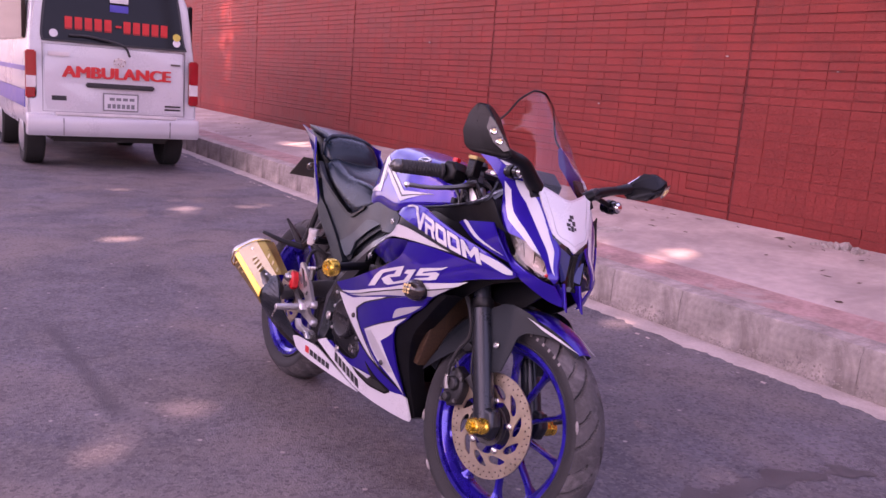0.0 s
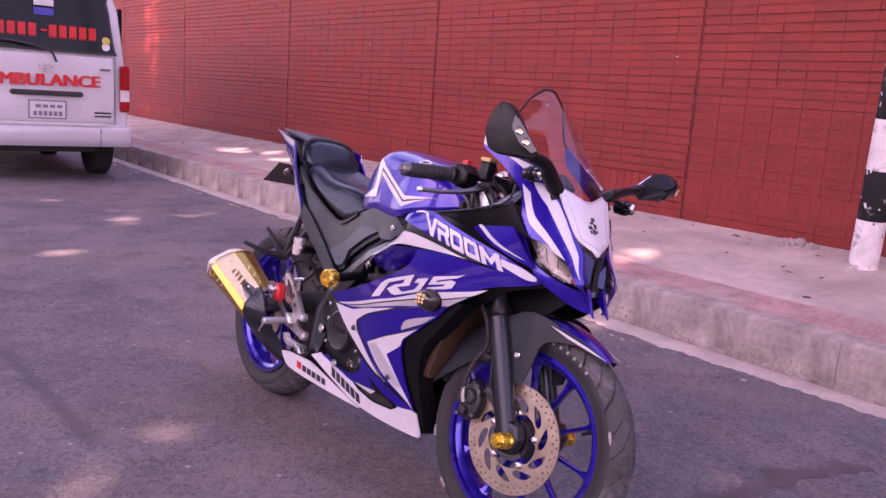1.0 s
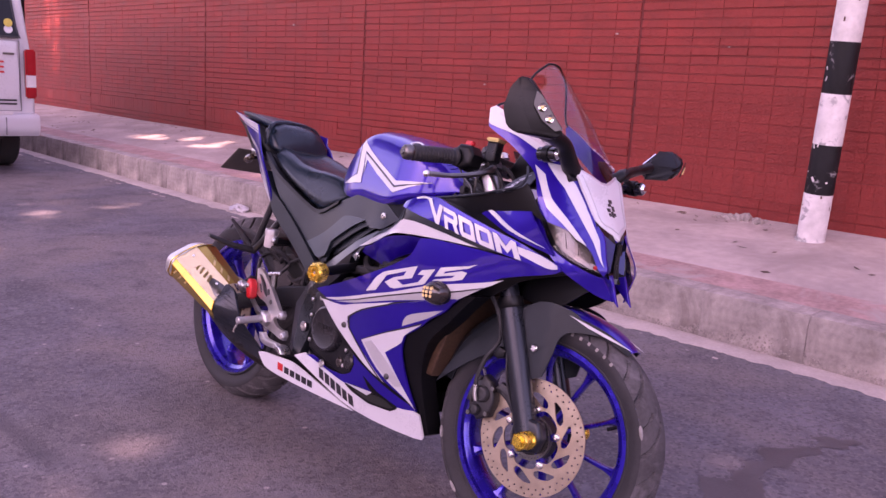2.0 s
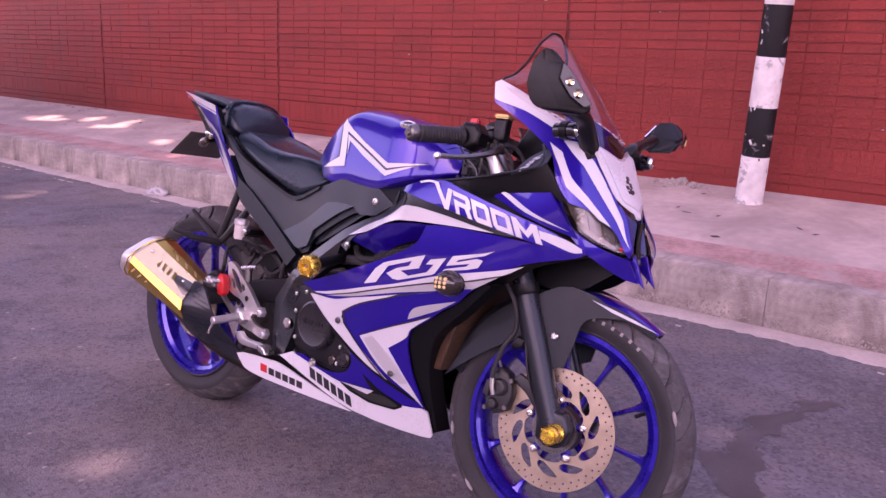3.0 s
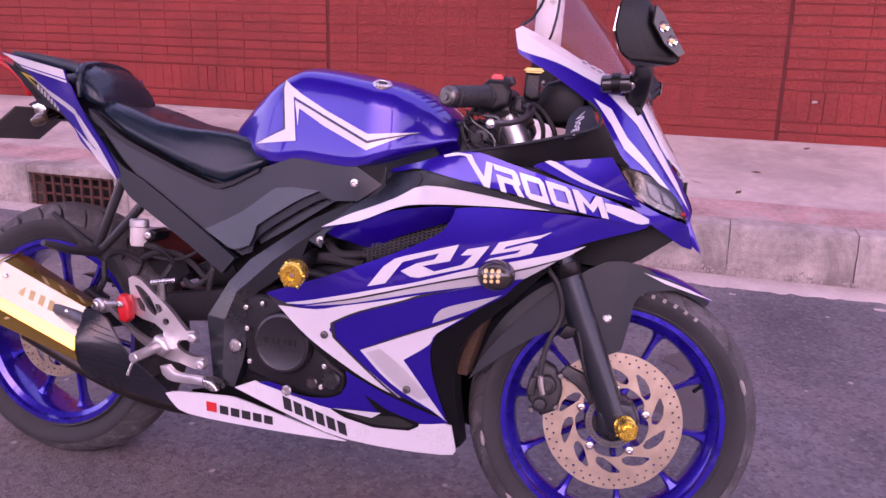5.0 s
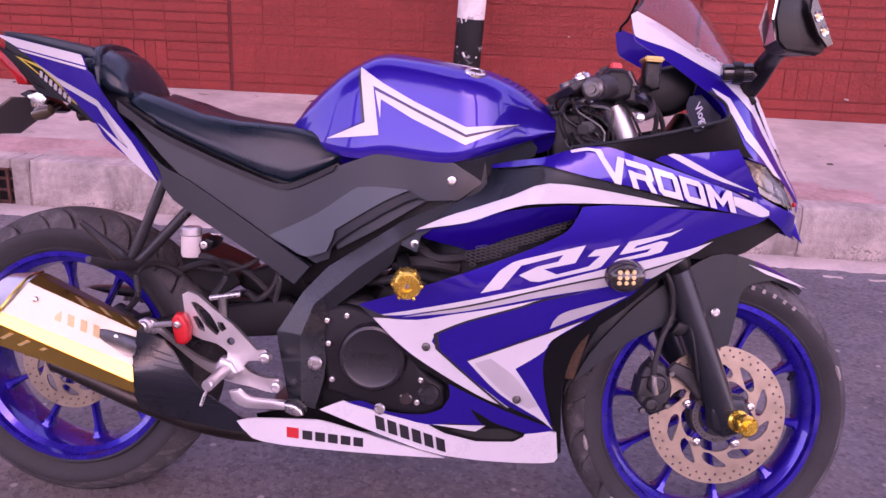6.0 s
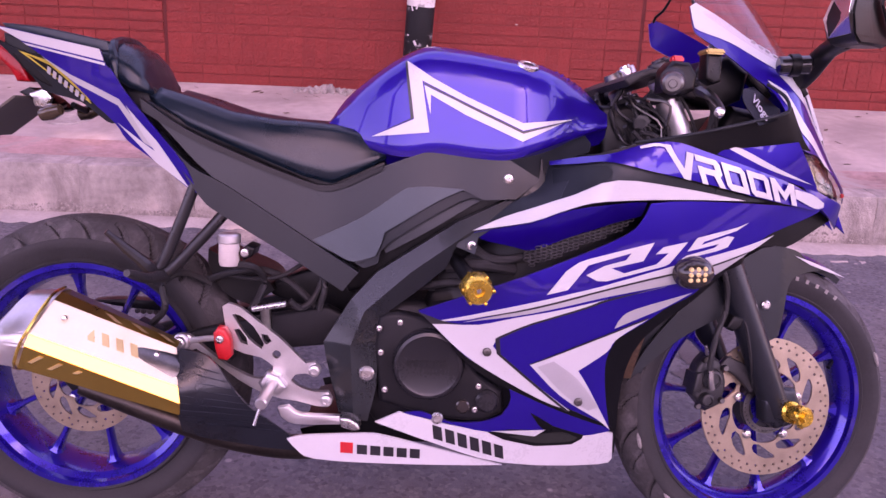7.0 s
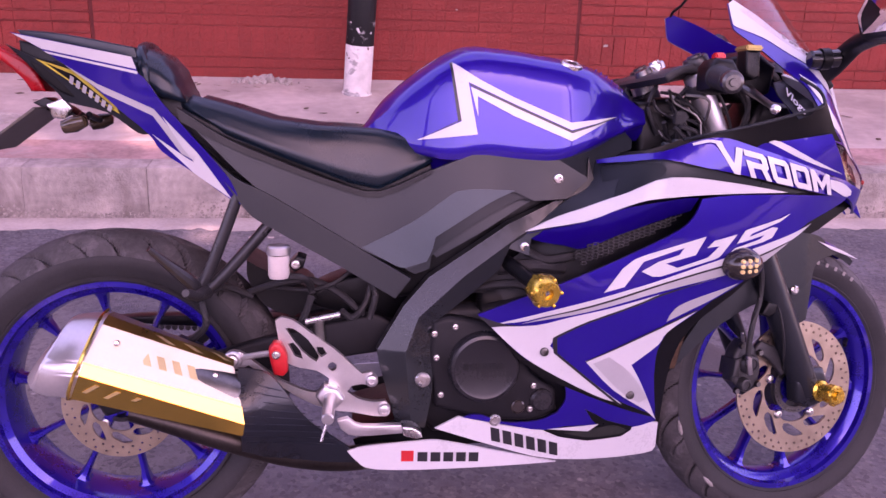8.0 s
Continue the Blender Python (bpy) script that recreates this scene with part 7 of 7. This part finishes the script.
# rear: swing arm, exhaust, foot controls, hangers
for s in (-1, 1):
    part("swing_arm", prism([(-.14, .44), (-.16, .40), (-.40, .365), (-.68, .285), (-.70, .31), (-.68, .335), (-.40, .425), (-.2, .47)], s * .085, s * .115, .008), M_SWING, bike, "black swing arm")
part("shock_spring", tube([(-.235 + .0035 * k * .2 + .028 * math.cos(k * .9), .028 * math.sin(k * .9), .42 + .0032 * k) for k in range(60)], .006, 6, 1), M_SWING, bike)
part("hugger", skin([(-.431, .563), (-.398, .544), (-.327, .515), (-.306, .488), (-.348, .456), (-.399, .478), (-.429, .526)], flat(.075), 0, .15, -1), M_PLASTIC, bike, "black rear hugger")
ch = bmesh.new()
for k in range(30):
    block((-.62 + k * .0128, .058, .398 - k * .0006), (-.610 + k * .0128, .07, .409 - k * .0006), .002, ch)
part("chain", ch, M_STEELDARK, bike, "dark drive chain")
part("chain_guard", prism([(-.70, .425), (-.62, .43), (-.35, .425), (-.25, .44), (-.25, .425), (-.40, .405), (-.62, .412)], .045, .085, .004), M_PLASTIC, bike)
part("inner_guard", prism([(-.33, .49), (-.25, .525), (-.12, .55), (-.12, .44), (-.2, .445), (-.30, .465)], -.05, .06, .01), M_PLASTIC, bike)
FRONT = [(-.205, .418), (-.236, .424), (-.258, .420), (-.310, .370), (-.316, .342), (-.300, .316), (-.225, .300)]
REAR = [(-.205, .503), (-.245, .509), (-.272, .501), (-.330, .455), (-.336, .436), (-.326, .396), (-.23, .372)]
xa, xb = -.425, -.668
# the side facet is painted paler to hold the sky's reflection
names = (("muffler_top", 0, 2, M_GOLDTOP, "dark gold slotted heat shield"), ("muffler_side", 2, 3, M_GOLDSHEEN, "gold heat shield, sky reflection put into its pale colour"), ("muffler_bevel", 3, 4, M_GOLDDARKM, "amber folded edge of the heat shield"), ("muffler_under", 4, 6, M_GOLDDARKM, "dark gold lower heat shield"))
muf = part("muffler", lathe([(0, 0), (.038, 0), (.042, .01), (.044, .23), (.038, .25), (0, .25)], (xa, -.262, .365), (xb - xa, 0, .075), 32), M_STEELDARK, bike, "short silencer with a gold heat shield")
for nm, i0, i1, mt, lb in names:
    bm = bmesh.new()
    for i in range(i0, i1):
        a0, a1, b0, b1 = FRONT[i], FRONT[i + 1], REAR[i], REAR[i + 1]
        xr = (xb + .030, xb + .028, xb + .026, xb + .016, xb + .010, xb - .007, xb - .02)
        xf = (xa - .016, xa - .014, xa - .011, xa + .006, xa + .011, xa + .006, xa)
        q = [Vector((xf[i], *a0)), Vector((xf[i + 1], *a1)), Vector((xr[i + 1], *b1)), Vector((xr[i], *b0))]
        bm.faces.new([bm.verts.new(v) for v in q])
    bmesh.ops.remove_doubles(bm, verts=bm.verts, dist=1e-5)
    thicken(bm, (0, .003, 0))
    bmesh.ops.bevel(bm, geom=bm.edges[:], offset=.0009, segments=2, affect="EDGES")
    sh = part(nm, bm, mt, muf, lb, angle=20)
    def on_facet(j, u, v):
        p, q = Vector(FRONT[j]) * (1 - v) + Vector(FRONT[j + 1]) * v, Vector(REAR[j]) * (1 - v) + Vector(REAR[j + 1]) * v
        r = p * (1 - u) + q * u
        out = Vector((FRONT[j + 1][1] - FRONT[j][1], FRONT[j][0] - FRONT[j + 1][0])).normalized() * .0012
        return Vector((xa + (xb + .012 - xa) * u, r.x + out.x, r.y + out.y))
    marks = [(1, .16 + .19 * k, .05, -.10, .22, .82) for k in range(4)] if i0 == 0 else [(4, .62 + .13 * k, .028, .09, .2, .7) for k in range(3)] if i0 == 4 else [(2, .30 + .10 * k, .05, -.03, .34, .64) for k in range(4)] if i0 == 2 else []
    for j, u, wd, sk, v0, v1 in marks:
        b = bmesh.new()
        b.faces.new([b.verts.new(on_facet(j, *q)) for q in ((u, v0), (u + wd, v0), (u + wd + sk, v1), (u + sk, v1))])
        thicken(b, (0, .0006, 0))
        part("slot" if i0 != 2 else "etched_mark", b, M_GOLDPALE if i0 != 2 else M_ETCH, sh)
for x, y, z in ((-.610, -.292, .473), (-.462, -.282, .413)):
    part("shield_rivet", lathe([(0, .005), (.004, .004), (.0055, 0), (0, 0)], (x, y, z), (0, -1, .2), 12), M_STEEL, muf)
bm = bmesh.new()
rings = []
for x, sc, dz in ((xb + .012, 1.0, 0), (-.695, .97, .003), (-.716, .88, .006), (-.728, .62, .008)):
    cy, cz = -.255, .441
    full = REAR + [(-.19, .39), (-.18, .44), (-.19, .49)]
    rings.append([bm.verts.new((x + (.03 * (z - .44) / .07 if sc < .99 else .35 * (z - .44)), cy + (y - cy) * sc, cz + dz + (z - cz) * sc)) for y, z in full])
for a, b in zip(rings, rings[1:]):
    for i in range(len(a)):
        bm.faces.new((a[i - 1], a[i], b[i], b[i - 1]))
bm.faces.new(rings[-1])
bmesh.ops.bevel(bm, geom=[e for e in bm.edges if not e.is_boundary], offset=.003, segments=2, affect="EDGES")
part("muffler_cap", bm, M_CAPSILVER, muf, "satin silver end cap", angle=30)
part("muffler_strap", tube([(xb + .028, -.217, .509), (xb + .026, -.257, .506), (xb + .022, -.292, .490), (xb + .012, -.333, .455), (xb + .004, -.338, .436), (xb - .010, -.327, .396), (xb - .018, -.23, .372)], .0026, 6, 3), M_GOLDDARKM, muf)
SH = [(-.428, .421), (-.410, .420), (-.379, .411), (-.353, .381), (-.330, .347), (-.303, .313), (-.255, .268), (-.244, .255), (-.236, .228), (-.304, .235), (-.381, .253), (-.426, .273), (-.422, .318), (-.424, .365)]
cw = rbf([(-.44, .42, .268), (-.42, .365, .312), (-.42, .32, .305), (-.42, .27, .255), (-.36, .38, .275), (-.33, .30, .265), (-.30, .24, .225), (-.25, .25, .228)])
cs2 = part("carbon_shield", skin(SH, cw, 0, .006), M_CARBON, bike, "ribbed black exhaust shield")
for k in range(9):
    a, b = Vector((-.424 + .001 * k, 0, .408 - k * .0135)), Vector((-.358 + .0125 * k, 0, .383 - k * .0142))
    part("shield_rib", tube([Vector((p.x, -cw(p.x, p.z) - .0005, p.z)) for p in (a, (a + b) / 2, b)], .0009, 6, 4), M_CARBON, cs2)
part("exhaust_pipe", tube([(-.61, -.235, .337), (-.52, -.235, .309), (-.43, -.235, .278), (-.33, -.210, .240), (-.22, -.17, .217), (-.05, -.08, .21)], [.014, .020, .021, .022, .023, .023], 16), M_PIPE, bike, "brown heat-stained exhaust pipe")
RS = [(-.372, .483), (-.362, .489), (-.341, .483), (-.314, .462), (-.272, .431), (-.247, .407), (-.225, .386), (-.209, .389), (-.2, .376), (-.206, .363), (-.225, .367), (-.243, .364), (-.25, .354), (-.233, .341), (-.206, .334), (-.184, .335), (-.176, .322), (-.184, .307), (-.205, .308), (-.24, .316), (-.267, .319), (-.304, .33), (-.343, .351), (-.381, .379), (-.418, .405), (-.433, .399), (-.452, .401), (-.458, .417), (-.449, .429), (-.432, .429), (-.418, .419), (-.392, .398), (-.363, .376), (-.325, .358), (-.304, .354), (-.282, .361), (-.282, .379), (-.303, .393), (-.332, .399), (-.356, .409), (-.365, .44)]
HOLES = [flow([(-.355, .469), (-.343, .469), (-.317, .449), (-.298, .418), (-.303, .409), (-.327, .428)], 2), flow([(-.351, .442), (-.342, .444), (-.330, .429), (-.327, .415), (-.340, .420)], 2), flow([(-.303, .436), (-.292, .435), (-.285, .423), (-.294, .417), (-.301, .424)], 2), circle(.0075, 16, -.276, .400)]
rs = part("rear_set", plate(flow(RS, 2), HOLES, -.205, -.193), M_ALU, bike, "satin aluminium foot control bracket")
for x, z, r in ((-.208, .374, .011), (-.186, .320, .011), (-.443, .416, .016)):
    part("bracket_boss", lathe([(0, .004), (r * .45, .004), (r * .5, .007), (r * .85, .006), (r, .003), (r, -.01), (0, -.01)], (x, -.208, z), (0, -1, 0), 20), M_ALU, rs)
part("shield_arm", tube([(-.355, -.200, .416), (-.375, -.204, .425), (-.40, -.206, .424), (-.436, -.206, .418)], .0055, 8), M_ALU, rs)
part("bracket_boss", lathe([(0, .006), (.006, .006), (.0065, .009), (.009, .008), (.0115, .003), (.0115, -.010), (0, -.010)], (-.444, -.214, .417), (0, -1, .05), 20), M_ALU, rs)
peg = part("foot_peg", rod((-.280, -.20, .352), (-.283, -.305, .342), .0105), M_ALU, bike, "knurled aluminium foot peg")
part("peg_feeler", rod((-.284, -.30, .338), (-.294, -.305, .305), .003, 8), M_STEEL, peg)
part("peg_joint", prism([(-.305, .352), (-.290, .372), (-.268, .365), (-.255, .345), (-.27, .33), (-.295, .335)], -.225, -.195, .006), M_ALU, peg)
part("brake_pedal", prism([(-.268, .312), (-.25, .316), (-.226, .302), (-.155, .301), (-.126, .292), (-.124, .284), (-.152, .286), (-.236, .283), (-.262, .296)], -.235, -.220, .004), M_ALU, bike, "aluminium brake pedal")
part("pedal_tip", prism([(-.158, .303), (-.140, .302), (-.126, .293), (-.122, .283), (-.134, .281), (-.155, .287)], -.25, -.215, .005), M_STEEL, bike)
rd = part("red_lock", prism([(-.382, .440), (-.374, .452), (-.362, .450), (-.352, .43), (-.350, .40), (-.358, .392), (-.374, .394), (-.380, .42)], -.232, -.206, .006), M_REDPAINT, bike, "red disc-lock shaped clip")
bolt(-.369, .431, -.232, .0075, None, rd)
part("pedal_master", rod((-.296, -.19, .44), (-.30, -.19, .485), .010), M_STEELDARK, bike)
part("banjo", rod((-.322, -.195, .478), (-.262, -.195, .490), .0055), M_STEEL, bike)
rv = part("fluid_cup", lathe([(0, 0), (.016, 0), (.0185, .006), (.0185, .042), (.0165, .045), (0, .045)], (-.366, -.180, .552), (0, 0, 1), 24), M_CUP, bike, "translucent brake fluid cup with a silver lid")
part("cup_lid", lathe([(.019, 0), (.0205, .002), (.0205, .014), (.018, .017), (0, .017)], (-.366, -.180, .592), (0, 0, 1), 24), M_CAPSILVER, rv)
part("cup_bracket", prism([(-.35, .575), (-.335, .59), (-.32, .585), (-.325, .57), (-.34, .562)], -.185, -.13, .003), M_PLASTIC, bike)
bolt(-.337, .577, -.187, .008)
for pts, r in ((((-.35, -.180, .555), (-.325, -.175, .55), (-.312, -.135, .52), (-.32, -.15, .49), (-.33, -.17, .47)), .0065), (((-.44, -.08, .50), (-.38, -.11, .525), (-.32, -.12, .535), (-.27, -.12, .515), (-.22, -.12, .47)), .007), (((-.40, -.10, .52), (-.33, -.13, .52), (-.28, -.14, .53), (-.24, -.13, .555)), .004), (((-.26, -.17, .49), (-.24, -.16, .475), (-.215, -.14, .50), (-.205, -.13, .54)), .006), (((-.53, -.10, .42), (-.50, -.12, .455), (-.505, -.11, .50), (-.47, -.10, .52), (-.42, -.09, .50)), .0065), (((-.22, -.12, .55), (-.2, -.15, .52), (-.21, -.15, .47)), .006)):
    part("brake_line", tube(pts, r, 8), M_RUBBER2, bike)
part("rear_caliper", prism([(-.60, .40), (-.55, .43), (-.51, .41), (-.52, .37), (-.56, .36), (-.60, .37)], -.12, -.08, .008), M_CASTDARK, bike)
for pts in (((-.436, -.145, .690), (-.462, -.148, .62), (-.492, -.150, .548), (-.512, -.152, .528)), ((-.377, -.142, .648), (-.425, -.147, .592), (-.478, -.151, .535), (-.505, -.152, .520))):
    part("peg_hanger", tube(pts, .0105, 12), M_SATINBLACK, bike, "black tubular pillion peg hanger")
part("hanger_foot", tube([(-.577, -.196, .606), (-.553, -.182, .580), (-.520, -.165, .545), (-.505, -.153, .522)], [.005, .008, .013, .014], 10), M_SATINBLACK, bike)
part("pillion_peg", tube([(-.492, -.150, .522), (-.494, -.200, .529), (-.494, -.238, .535), (-.497, -.285, .549), (-.499, -.312, .557)], [.012, .010, .009, .008, .006], 12), M_CASTDARK, bike, "dark cast pillion peg turned out")
part("side_stand", tube([(-.10, .12, .25), (-.13, .2, .15), (-.17, .30, .055)], .011, 10), M_SATINBLACK, bike, "black side stand")
part("engine_under", prism([(-.24, .24), (-.1, .27), (.24, .27), (.26, .22), (.1, .215), (-.2, .235)], -.11, .11, .02), M_PLASTIC, bike)
